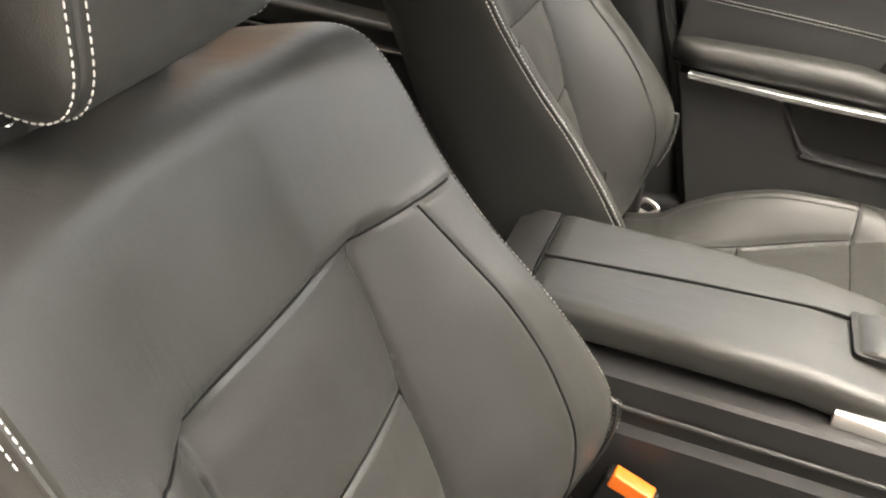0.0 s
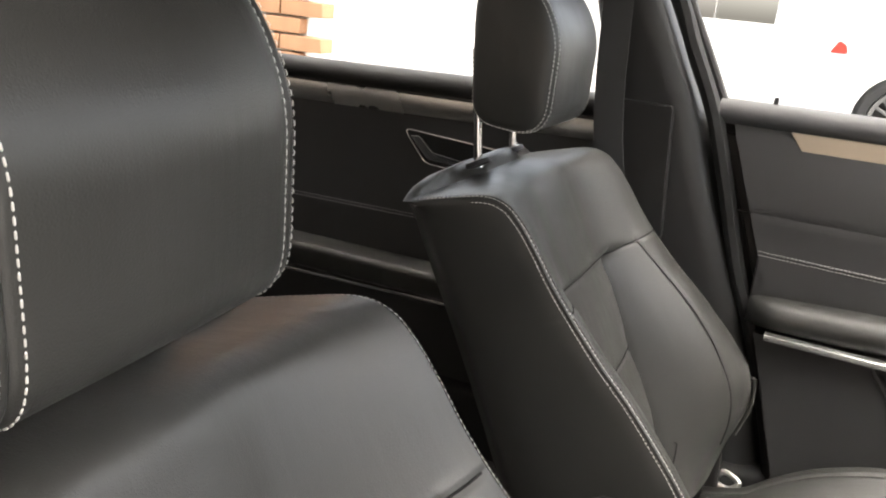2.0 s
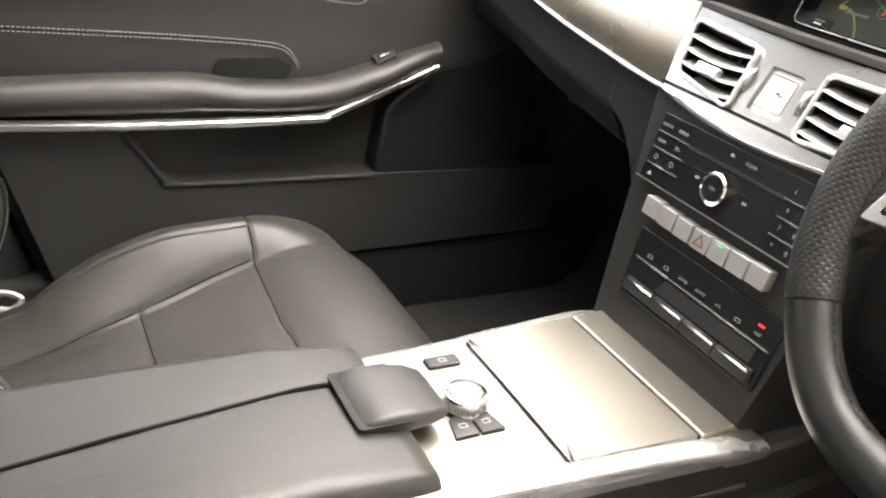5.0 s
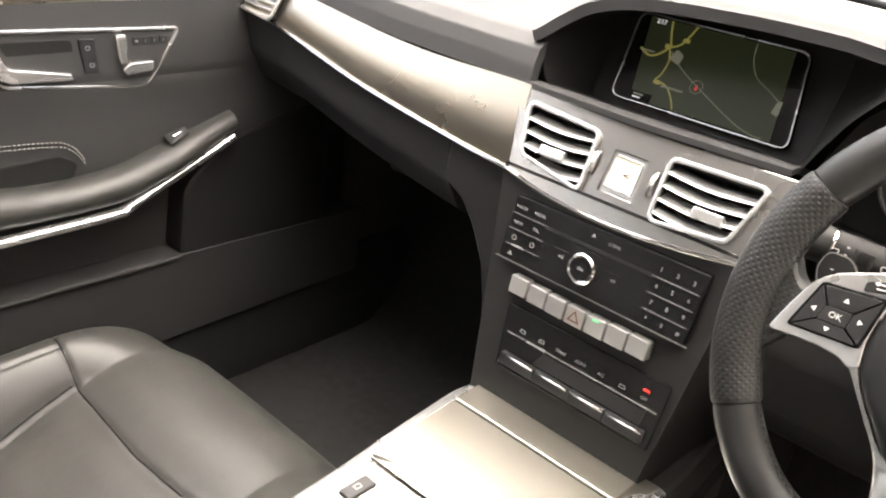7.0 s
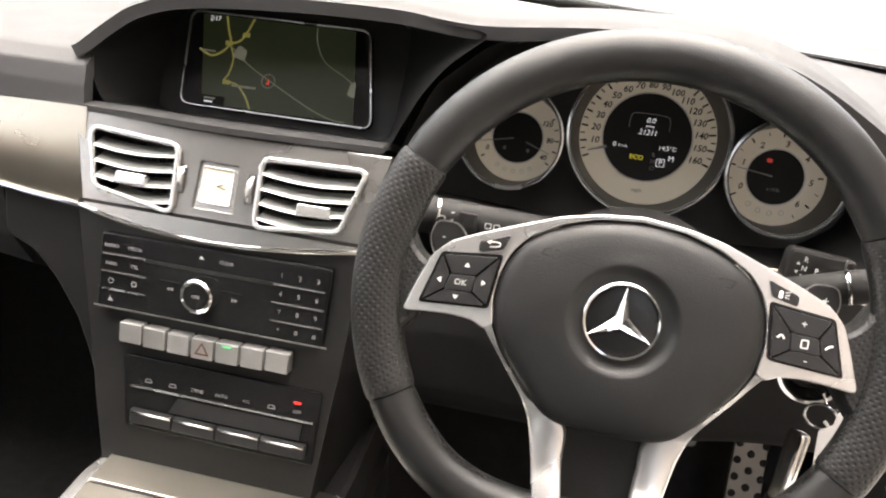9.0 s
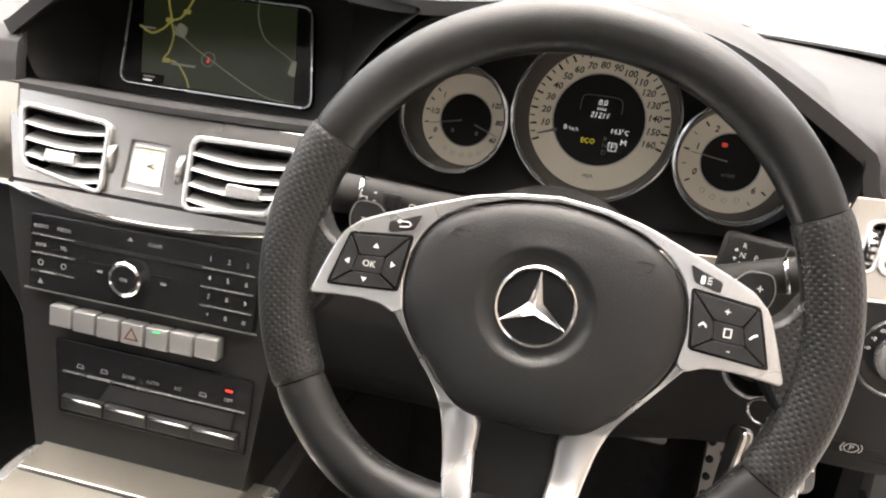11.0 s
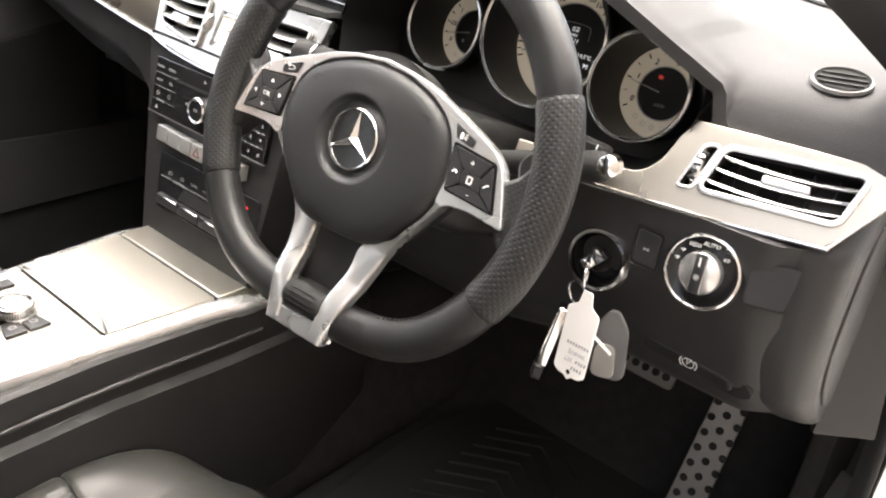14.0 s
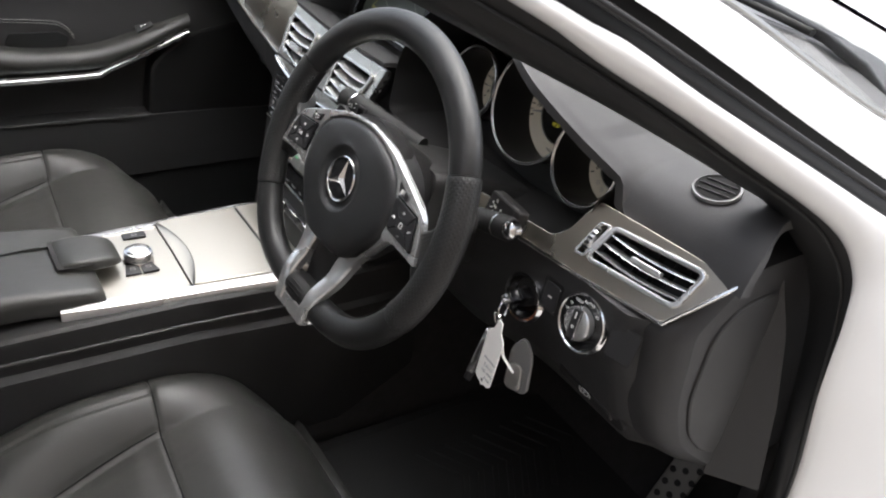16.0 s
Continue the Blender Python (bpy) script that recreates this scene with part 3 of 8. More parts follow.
def front_seat():
    seat = thing("front_seat", "black leather front car seat with white double stitching", "car seat", (0, 0, 0), "front seats")
    part("backrest", backrest(), LEATHER, seat, "black leather backrest with sewn bolsters", 50)
    part("cushion", cushion(), LEATHER, seat, "black leather seat cushion", 50)
    for line in seat_joints():
        part("sewn_joint", tube(line, 0.0013, 6), RECESS, seat, "dark sewn joint")
    head = part("headrest", headrest(), LEATHER, seat, "rounded black leather headrest", 60)
    for sx in (-1, 1):
        for x, inset in ((0.0845, -0.0004), (0.0952, 0.0022)):
            line = head_section(sx * x, inset, 0.0)
            part("stitching", stitches(line + line[:1], 0.0040, 0.0013, 0.00055, normal=(sx * 0.5, 0.6, 0.3)), THREAD, head, "white thread")["kind"] = "stuff"
    for sx in (-0.066, 0.066):
        top = bpt(sx, 0.631, -0.072) + V(0, 0.02, 0.10)
        foot = bpt(sx, 0.572, -0.058)
        part("headrest_post", tube(smooth_path([foot - BU * 0.03, foot, foot.lerp(top, 0.4), top], 5), 0.006, 12), CHROME, seat, "bright chrome headrest post")
        m = frame_of(foot + BU * 0.006, (1, 0, 0), BD)
        part("post_collar", lathe([(0.0, 0.0015), (0.012, 0.0015), (0.018, 0.0), (0.020, -0.006), (0.0, -0.01)], 28), HARD, seat, "black plastic post collar", m=m @ Matrix.Diagonal((1.25, 0.8, 1, 1)))
    m = frame_of(bpt(-0.105, 0.580, -0.070), (1, 0, 0), BD)
    part("release_button", lathe([(0.0, 0.008), (0.006, 0.0075), (0.0075, 0.005), (0.008, -0.006)], 20), CHROME, seat, "small release button", m=m)
    for sx in (-1, 1):
        edge_rows[sx] = part("stitching", join(*[stitches(edge_line(sx, q, 0.0012), 0.0042, 0.0011, 0.0005, normal=(sx * 0.8, 0.5, 0.3)) for q in (0.0012, 0.0078)]), THREAD, seat, "white thread")
        edge_rows[sx]["kind"] = "stuff"
        part("piping", tube(edge_line(sx, 0.0045, -0.0012), 0.0024, 8), LEATHER, seat)
        part("stitching", stitches(cushion_edge(sx, -0.44, -0.09), 0.0048, 0.0018, 0.0008, normal=(sx * 0.7, 0, 0.7)), THREAD, seat, "white thread")["kind"] = "stuff"
    base = []
    for y, z0, z1 in ((-0.56, 0.28, 0.36), (-0.5, 0.28, 0.375), (-0.2, 0.28, 0.385), (-0.06, 0.28, 0.385), (-0.03, 0.30, 0.385)):
        base.append([V(-0.235, y, z0), V(0.235, y, z0), V(0.24, y, z1 - 0.01), V(0.232, y, z1), V(-0.232, y, z1), V(-0.24, y, z1 - 0.01)])
    part("seat_base", loft(base), HARD, seat, "black plastic seat base")
    return seat


edge_rows = {}
seat = front_seat()
seat.location = (0.385, 0, 0)
seat["label"] = "black leather driver's seat with white double stitching"
pseat = copy_thing(seat, pose(-0.384, -0.03, 0.014))
# the passenger's cushion is drawn out further
for c in pseat.children:
    if sum(v.co.z for v in c.data.vertices) / len(c.data.vertices) < 0.565 and c.name.split(".")[0] in ("cushion", "sewn_joint", "stitching"):
        c.location.y += 0.033
# the driver's headrest sits a little askew on its posts
tilted = next(c for c in seat.children if c.name == "headrest")
pivot = Matrix.Translation((-0.09, -0.8, 1.0))
tilted.matrix_basis = pivot @ pose(0, 0, 0, 0, 3, 0) @ Matrix.Diagonal((1.06, 1, 1, 1)) @ pivot.inverted() @ Matrix.Translation((0, 0, 1.182)) @ Matrix.Diagonal((1, 1, 1.09, 1)) @ Matrix.Translation((0, 0, -1.182)) @ tilted.matrix_basis
bpy.data.objects.remove(edge_rows[1])
part("stitching", join(*[stitches(edge_line(1, q, 0.0012, 0.45), 0.0042, 0.0011, 0.0005, normal=(0.8, 0.5, 0.3)) for q in (0.0012, 0.0078)]), THREAD, seat, "white thread")["kind"] = "stuff"
pseat["label"] = "black leather front passenger seat beside the far door"

# ---- rear bench, hardly seen in the dark behind the front seats ----
bench = thing("rear_bench", "black leather rear bench in deep shade", "car seat")
prof = [(-1.28, 0.30), (-1.28, 0.46), (-1.32, 0.50), (-1.42, 0.505), (-1.70, 0.47), (-1.74, 0.50), (-1.90, 0.92), (-1.94, 0.96), (-2.0, 0.95), (-2.04, 0.90), (-1.92, 0.30)]
part("bench_body", loft([[V(x, y, z) for y, z in rounded(prof, 0.03, 4)] for x in (-0.64, -0.2, 0.2, 0.64)]), LEATHER, bench)

# ---- seat belts ----
belt = thing("seat_belt", "dark seat belt webbing hanging beside the pillar", "seat belt")
wpts = smooth_path([V(-0.665, -0.80, 1.20), V(-0.66, -0.78, 0.95), V(-0.655, -0.70, 0.65), V(-0.65, -0.60, 0.42)], 8)
part("webbing", sweep(wpts, [V(-0.001, -0.024), V(0.001, -0.024), V(0.001, 0.024), V(-0.001, 0.024)], up=(0, 1, 0)), WEB, belt)
part("belt_tongue", box(0.008, 0.05, 0.03, (-0.645, -0.665, 0.60), 0.003), CHROME, belt, "bright metal belt tongue")
part("anchor_cover", prism(rounded([(-0.03, -0.04), (0.03, -0.04), (0.025, 0.03), (-0.02, 0.035)], 0.012), 0.02, 0.006), HARD, belt, m=frame_of((-0.655, -0.535, 0.45), (0, 1, 0), (0, 0, 1)))
part("anchor_ring", tube(smooth_path([V(-0.652, -0.50, 0.442), V(-0.645, -0.475, 0.433), V(-0.64, -0.49, 0.42), V(-0.648, -0.515, 0.425)], 5, True), 0.005, 8, True), STEEL, belt)
buckle = thing("seat_belt_buckle", "belt buckle with an orange button beside the console", "seat belt buckle")
mb = frame_of((0.158, -0.42, 0.535), (0.15, 0.97, -0.2), (0, 0.25, 1))
part("buckle_body", prism(rounded([(-0.026, -0.07), (0.026, -0.07), (0.028, 0.0), (-0.028, 0.0)], 0.006), 0.02, 0.004, -0.01), HARD, buckle, m=mb)
part("buckle_button", prism(rounded([(-0.022, -0.012), (0.022, -0.012), (0.022, 0.006), (-0.022, 0.006)], 0.003), 0.017, 0.003, -0.006), ORANGE, buckle, "orange release button", m=mb)


# ---- centre console with the armrest ----
console = thing("centre_console", "black centre console with an aluminium cover and armrest", "car console")
ribs = []
for y, w, l, z in ((-0.64, 0.10, 0.098, 0.60), (-0.58, 0.118, 0.102, 0.628), (-0.3, 0.128, 0.084, 0.64), (-0.1, 0.135, 0.094, 0.648), (0.05, 0.142, 0.106, 0.646), (0.16, 0.142, 0.113, 0.645), (0.3, 0.13, 0.113, 0.64)):
    ribs.append([V(-l - 0.028, y, 0.30), V(w + 0.008, y, 0.30), V(w + 0.012, y, 0.46), V(w + 0.012, y, z - 0.062), V(w + 0.003, y, z - 0.054), V(w + 0.001, y, z - 0.004), V(w - 0.004, y, z),
                 V(-l + 0.004, y, z), V(-l - 0.001, y, z - 0.004), V(-l - 0.003, y, z - 0.054), V(-l - 0.012, y, z - 0.062), V(-l - 0.020, y, 0.46)])
part("console_body", loft(ribs), PLASTIC, console, "black console sides")
part("side_crease", tube([V(0.129, -0.56, 0.60), V(0.141, -0.1, 0.613), V(0.145, 0.1, 0.61)], 0.003, 8), PLASTIC, console)

# aluminium plate, flaring forwards, with silver rails along both edges
RAIL_R = [(-0.265, 0.102), (-0.17, 0.112), (-0.03, 0.121), (0.025, 0.127), (0.086, 0.136), (0.118, 0.139)]
RAIL_L = [(-0.265, -0.072), (-0.125, -0.080), (-0.05, -0.088), (0.118, -0.100)]
ys = (-0.25, -0.2, -0.15, -0.1, -0.05, 0.0, 0.05, 0.115)
plate = [V(lerp(RAIL_L, y), y) for y in ys] + [V(lerp(RAIL_R, y), y) for y in ys[::-1]]
part("trim_plate", prism(plate[::-1], 0.012, 0.002, 0.644), ALU_Y, console, "pale brushed aluminium plate")
for sx, table in ((-1, RAIL_L), (1, RAIL_R)):
    pth = smooth_path([V(lerp(table, y), y, 0.652 + 0.002 * step(-0.1, 0.1, y) - 0.006 * step(0.06, 0.12, y)) for y in (-0.265, -0.2, -0.12, -0.04, 0.02, 0.06, 0.095, 0.118)], 6)
    sec = [V(-0.010, -0.012), V(0.010, -0.014), V(0.0105, -0.004), V(0.0085, 0.003), V(0.0, 0.0062), V(-0.008, 0.0058), V(-0.0095, 0.003)]
    if sx < 0:
        sec = [V(-q.x, q.y) for q in sec[::-1]]
    part("side_rail", sweep(pth, sec, scale=[1 - 0.35 * step(0.07, 0.118, p.y) for p in pth]), SATIN, console, "satin silver side rail", 50)
# cover plates: the sliding cover with its sickle-shaped grip, and the fixed plate in front
CX = 0.0145
cover = [V(CX - 0.1035, 0.049)] + [V(CX - 0.094 + 0.190 * k / 16, -0.083 + 0.021 * math.sin(math.pi * k / 16)) for k in range(17)] + [V(CX + 0.1045, 0.049)]
part("sliding_cover", prism(rounded(cover, 0.001, 1), 0.007, 0.0015, 0.6545), ALU_Y, console, "ribbed aluminium sliding cover")
part("front_plate", prism(rounded([(CX - 0.1045, 0.053), (CX + 0.106, 0.053), (CX + 0.106, 0.128), (CX - 0.108, 0.128)], 0.003), 0.008, 0.0015, 0.6535), ALU_Y, console, "ribbed aluminium plate")
part("cover_joint", box(0.209, 0.006, 0.004, (CX, 0.051, 0.657)), INK, console)
sick_i = [V(CX - 0.094 + 0.190 * k / 20, -0.085 + 0.001 * math.sin(math.pi * k / 20)) for k in range(21)]


def scoop(u, v):
    """The hollow behind the sliding cover's edge, where a finger pulls it."""
    x = CX - 0.094 + 0.190 * u
    a, b = -0.0845, -0.0830 + 0.0205 * math.sin(math.pi * u)
    return V(x, a + (b - a) * v, 0.6572 + 0.0035 * v * v)


part("grip_recess", sheet(scoop, 40, 8, 0.001), ALU_Y, console, "sickle-shaped grip recess", 50)
part("grip_edge", tube([V(p.x, p.y - 0.001, 0.658) for p in sick_i], 0.0012, 6), INK, console)

# turning controller
knob = part("controller_knob", lathe([(0.0, 0.020), (0.014, 0.0202), (0.0165, 0.019), (0.0172, 0.0172), (0.0195, 0.0168), (0.0205, 0.014), (0.0205, 0.006), (0.0215, 0.003), (0.023, 0.0)], 48), CHROME, console, "chrome turning controller", m=Matrix.Translation((0.0137, -0.137, 0.656)))
part("knob_cap", lathe([(0.0, 0.0014), (0.012, 0.0012), (0.014, 0.0)], 36), SATIN, knob, m=Matrix.Translation((0.0137, -0.137, 0.676)))
for k in range(48):
    a = 2 * math.pi * k / 48
    part("knurl", box(0.0012, 0.0012, 0.007, (0.0137 + 0.0207 * math.cos(a), -0.137 + 0.0207 * math.sin(a), 0.666)), CHROME, knob)
for name, quad in (("console_button", [(-0.062, -0.143), (-0.046, -0.143), (-0.046, -0.108), (-0.062, -0.108)]), ("console_button", [(0.028, -0.160), (0.054, -0.166), (0.054, -0.142), (0.028, -0.142)]), ("console_button", [(0.028, -0.140), (0.054, -0.140), (0.054, -0.116), (0.028, -0.122)])):
    b = part(name, prism(rounded(quad, 0.002), 0.0045, 0.001, 0.655), KEYCAP, console, "flat black button")
    cx, cy = sum(q[0] for q in quad) / 4, sum(q[1] for q in quad) / 4
    part("symbol", hoop(rounded([(cx - 0.003, cy - 0.004), (cx + 0.003, cy - 0.004), (cx + 0.003, cy + 0.004), (cx - 0.003, cy + 0.004)], 0.001), rounded([(cx - 0.002, cy - 0.003), (cx + 0.002, cy - 0.003), (cx + 0.002, cy + 0.003), (cx - 0.002, cy + 0.003)], 0.0006), 0.0003, 0.6595), PRINT_DIM, b)

# armrest: two lids that open sideways, split lengthways, with a tongue over the controller
def arm_ring(y, x0, x1, z, drop=0.036, r0=0.004, r1=0.018):
    slant = 0.13 * (-0.26 - y)
    if x0 > -0.05:
        x0 += slant
    if x1 < 0.05:
        x1 += slant
    pts = rounded([(x0, z - drop), (x1, z - drop), (x1, z), (x0, z)], [0.006, 0.006, r1, r0], 6)
    return [V(p[0], y, p[1]) for p in pts]


def lid(x0, x1, front):
    ys = [-0.572, -0.569, -0.555, -0.5, -0.4, -0.3, front - 0.02, front - 0.006, front]
    rings = []
    for k, y in enumerate(ys):
        z = 0.681 + 0.004 * step(-0.6, -0.4, y) - 0.010 * step(front - 0.08, front, y)
        sh = (0.006, 0.002, 0, 0, 0, 0, 0, 0.002, 0.008)[k]
        a, b = (x0 + sh, x1) if x0 < -0.05 else (x0, x1 - sh)
        ring = arm_ring(y, x0, x1, z - sh, r0=0.003 if x0 > -0.05 else 0.018, r1=0.018 if x1 > 0.05 else 0.003)
        rings.append(ring)
    return loft(rings)


armrest = part("armrest_lid", lid(-0.090, -0.0205, -0.205), LEATHER, console, "black leather armrest half", 50)
part("armrest_lid", lid(-0.0185, 0.106, -0.205), LEATHER, console, "black leather armrest half", 50)
ton = []
for y, w, z, h in ((-0.252, 0.034, 0.682, 0.006), (-0.247, 0.037, 0.6885, 0.012), (-0.228, 0.039, 0.6915, 0.016), (-0.207, 0.039, 0.691, 0.018), (-0.186, 0.036, 0.688, 0.016), (-0.173, 0.031, 0.683, 0.012), (-0.166, 0.024, 0.676, 0.006)):
    ton.append([V(0.0105 + p[0], y, p[1]) for p in rounded([(-w, z - h), (w, z - h), (w, z), (-w, z)], [0.004, 0.004, 0.010, 0.010], 5)])
part("release_tongue", loft(ton), LEATHER, console, "padded black release tongue", 60)
part("tongue_gap", prism(rounded([(-0.029, -0.2555), (0.0505, -0.2555), (0.0515, -0.205), (-0.030, -0.205)], 0.006), 0.0016, 0, 0.6838), INK, console)
part("lid_joint", tube([V(-0.0195 + 0.13 * (-0.26 - y), y, 0.6853 - 0.010 * step(-0.29, -0.21, y) - 0.004 * (1 - step(-0.6, -0.4, y))) for y in [-0.572 + 0.317 * k / 20 for k in range(21)]], 0.0016, 6), RECESS, console)
hinge = []
for y, z, w in ((-0.577, 0.676, 0.098), (-0.60, 0.673, 0.100), (-0.625, 0.655, 0.10), (-0.64, 0.60, 0.10), (-0.65, 0.40, 0.10)):
    hinge.append([V(p[0], y, p[1]) for p in rounded([(-w, 0.32), (w, 0.32), (w, z), (-w, z)], 0.014, 4)])
part("console_rear", loft(hinge), PLASTIC, console, "black rear of the console")
part("rear_joint", tube([V(-0.09, -0.574, 0.672), V(0.0, -0.574, 0.680), V(0.104, -0.574, 0.672)], 0.002, 6), RECESS, console)

# ---- steering wheel ----
TILT_W = radians(19)
WM = Matrix.Translation((0.3775, 0.0005, 0.9505)) @ pose(0, 0, 0, 0, 0, 2.75) @ Matrix(((1, 0, 0, 0), (0, math.sin(TILT_W), -math.cos(TILT_W), 0), (0, math.cos(TILT_W), math.sin(TILT_W), 0), (0, 0, 0, 1))) @ pose(0, 0, 0, 0, 0, -1.5)
wheel = thing("steering_wheel", "black leather steering wheel with silver spokes and perforated grips", "steering wheel")
wheel.matrix_world = WM


def rim_point(a):
    x, y = 0.1765 * math.cos(a), 0.1765 * math.sin(a)
    if y < -0.05:
        y = -((-y) ** -10 + 0.161 ** -10) ** (-1 / 10)
    return V(x + 0.001, y + 0.004, -0.0140)


def rim_arc(a0, a1, thick=1.0, uv=False, n=64, ends=0.0):
    bm = bmesh.new()
    uvl = bm.loops.layers.uv.new("UVMap")
    m, rows = 28, []
    for k in range(n + 1):
        a = a0 + (a1 - a0) * k / n
        p, q = rim_point(a - 0.01), rim_point(a + 0.01)
        t = (q - p).normalized()
        c = rim_point(a)
        out = V(t.y, -t.x, 0)
        e = min(k, n - k)
        sh = 1 - ends * (0.05 if e == 0 else 0.012 if e == 1 else 0)
        row = []
        for j in range(m):
            b = 2 * math.pi * j / m
            rr, zz = 0.0178 * thick * sh, 0.0158 * thick * sh
            row.append((c + out * rr * math.cos(b) + V(0, 0, 1) * zz * math.sin(b), (0.172 * a, 0.017 * b)))
        rows.append(row)
    vs = [[bm.verts.new(p) for p, _ in row] for row in rows]
    for k in range(n):
        for j in range(m):
            i = (j + 1) % m
            f = bm.faces.new((vs[k][j], vs[k + 1][j], vs[k + 1][i], vs[k][i]))
            uvs = (rows[k][j][1], rows[k + 1][j][1], (rows[k + 1][j][1][0], 0.017 * 2 * math.pi * (j + 1) / m), (rows[k][j][1][0], 0.017 * 2 * math.pi * (j + 1) / m))
            for lp, w in zip(f.loops, uvs):
                lp[uvl].uv = w
    bm.faces.new(vs[0])
    bm.faces.new(vs[-1][::-1])
    return bm


A1 = radians(28)
rim = part("rim", rim_arc(A1, math.pi - A1, ends=1), RIM_LEATHER, wheel, "smooth black leather rim", 60)
part("rim", rim_arc(math.pi + A1 + 0.02, 2 * math.pi - A1 - 0.02, ends=1), RIM_LEATHER, wheel, "smooth black leather rim", 60)
part("grip", rim_arc(-A1 - 0.016, A1 - 0.004, 1.06, ends=1), PERF, wheel, "perforated black leather grip", 60)
part("grip", rim_arc(math.pi - A1 + 0.004, math.pi + A1 + 0.016, 1.06, ends=1), PERF, wheel, "perforated black leather grip", 60)
# inner sewing of the lower rim
for a0, a1 in ((math.pi - A1, math.pi + 1.1), (2 * math.pi - 1.1, 2 * math.pi + A1)):
    row = []
    for k in range(80):
        a = a0 + (a1 - a0) * k / 79
        c = rim_point(a)
        row.append(c * (1 - 0.0178 / max(0.05, c.length)) + V(0, 0, 0.004))
    part("seam", stitches(row, 0.003, 0.0016, 0.0007, normal=(0, 0, 1)), INK, wheel)["kind"] = "stuff"
# thumb rests: leather webs between the grips and the spokes
for sx in (-1, 1):
    web = [V(sx * 0.136, 0.014), V(sx * 0.149, 0.021), V(sx * 0.161, 0.042), V(sx * 0.178, 0.046), V(sx * 0.180, -0.02), V(sx * 0.166, -0.052), V(sx * 0.142, -0.022)]
    web = rounded(web if sx > 0 else web[::-1], 0.012, 4)
    lobe = prism(web, 0.026, 0.011, -0.0345)
    uvl = lobe.loops.layers.uv.new("UVMap")
    for f in lobe.faces:
        for lp in f.loops:
            lp[uvl].uv = (lp.vert.co.x, lp.vert.co.y + lp.vert.co.z)
    part("thumb_rest", lobe, PERF, wheel, "perforated black leather thumb rest", 60)

pad_half = [(0.0, 0.0665), (0.029, 0.0632), (0.054, 0.0553), (0.073, 0.0440), (0.0825, 0.0325), (0.0885, 0.018), (0.0905, 0.0), (0.0883, -0.018), (0.080, -0.035), (0.067, -0.0515), (0.0545, -0.0660), (0.043, -0.0755), (0.0275, -0.0800), (0.0, -0.0808)]
pad = [V(x, y) for x, y in pad_half] + [V(-x, y) for x, y in pad_half[-2:0:-1]]
pad = [V(p[0], p[1]) for p in smooth_path([V(p.x, p.y, 0) for p in pad[::-1]], 4, True)]
rings = []
for f, z in ((1.0, -0.045), (1.0, -0.0105), (0.997, -0.0072), (0.986, -0.0046), (0.960, -0.0022), (0.92, -0.0002), (0.86, 0.0014), (0.75, 0.0030), (0.62, 0.0042), (0.48, 0.0050), (0.41, 0.0048), (0.385, 0.0022), (0.36, -0.0003), (0.1, -0.0005)):
    ring = []
    for p in pad:
        r = 0.0392 if f > 0.45 else 0.0372 if f > 0.4 else 0.0348 if f > 0.38 else 0.0312 if f > 0.2 else 0.004
        qq = p * f if f > 0.5 else p.normalized() * r + V(-0.003, 0)
        ring.append(V(qq.x, qq.y, z))
    rings.append(ring)
airbag = part("airbag_cover", loft(rings), AIRBAG, wheel, "domed black airbag cover", 50)
# emblem: a chrome ring with three arms
EM = Matrix.Translation((-0.0033, 0, 0)) @ Matrix.Scale(0.925, 4)
part("emblem_ring", lathe([(0.0255, 0.0005), (0.0262, 0.003), (0.0275, 0.0035), (0.0287, 0.0025), (0.029, 0.0)], 64, False), CHROME, airbag, "chrome ring emblem", m=EM)
part("emblem_plate", lathe([(0.0, 0.0012), (0.0262, 0.0008)], 48, False), GLOSS, airbag, "gloss black plate", m=EM)
for k in range(3):
    a = math.pi / 2 + 2 * math.pi * k / 3
    bm = bmesh.new()
    d, s = V(math.cos(a), math.sin(a), 0), V(-math.sin(a), math.cos(a), 0)
    tip, c = bm.verts.new(d * 0.0264 + V(0, 0, 0.0018)), bm.verts.new(V(0, 0, 0.0062))
    l, r, o = bm.verts.new(d * 0.0028 + s * 0.0048 + V(0, 0, 0.0012)), bm.verts.new(d * 0.0028 - s * 0.0048 + V(0, 0, 0.0012)), bm.verts.new(-d * 0.002 + V(0, 0, 0.001))
    for f in ((c, tip, l), (c, r, tip), (c, l, o), (c, o, r), (tip, r, o, l)):
        bm.faces.new(f)
    part("emblem_arm", bm, CHROME, airbag, "chrome emblem arm", 10, m=EM)
for sx in (-1, 1):
    horn = hoop(rounded([(sx * 0.058 - 0.006, 0.036), (sx * 0.058 + 0.004, 0.034), (sx * 0.058 + 0.007, 0.040), (sx * 0.058 - 0.004, 0.0405)], 0.0015), rounded([(sx * 0.058 - 0.0054, 0.0365), (sx * 0.058 + 0.0036, 0.0346), (sx * 0.058 + 0.0064, 0.0396), (sx * 0.058 - 0.0035, 0.04)], 0.0012), 0.0004, 0.0018)
    part("horn_symbol", horn, INK, airbag)

# silver spoke trim: wings, struts and the bar that joins them
def mirror(pts, sx):
    return [V(sx * p[0], p[1]) for p in (pts if sx > 0 else pts[::-1])]


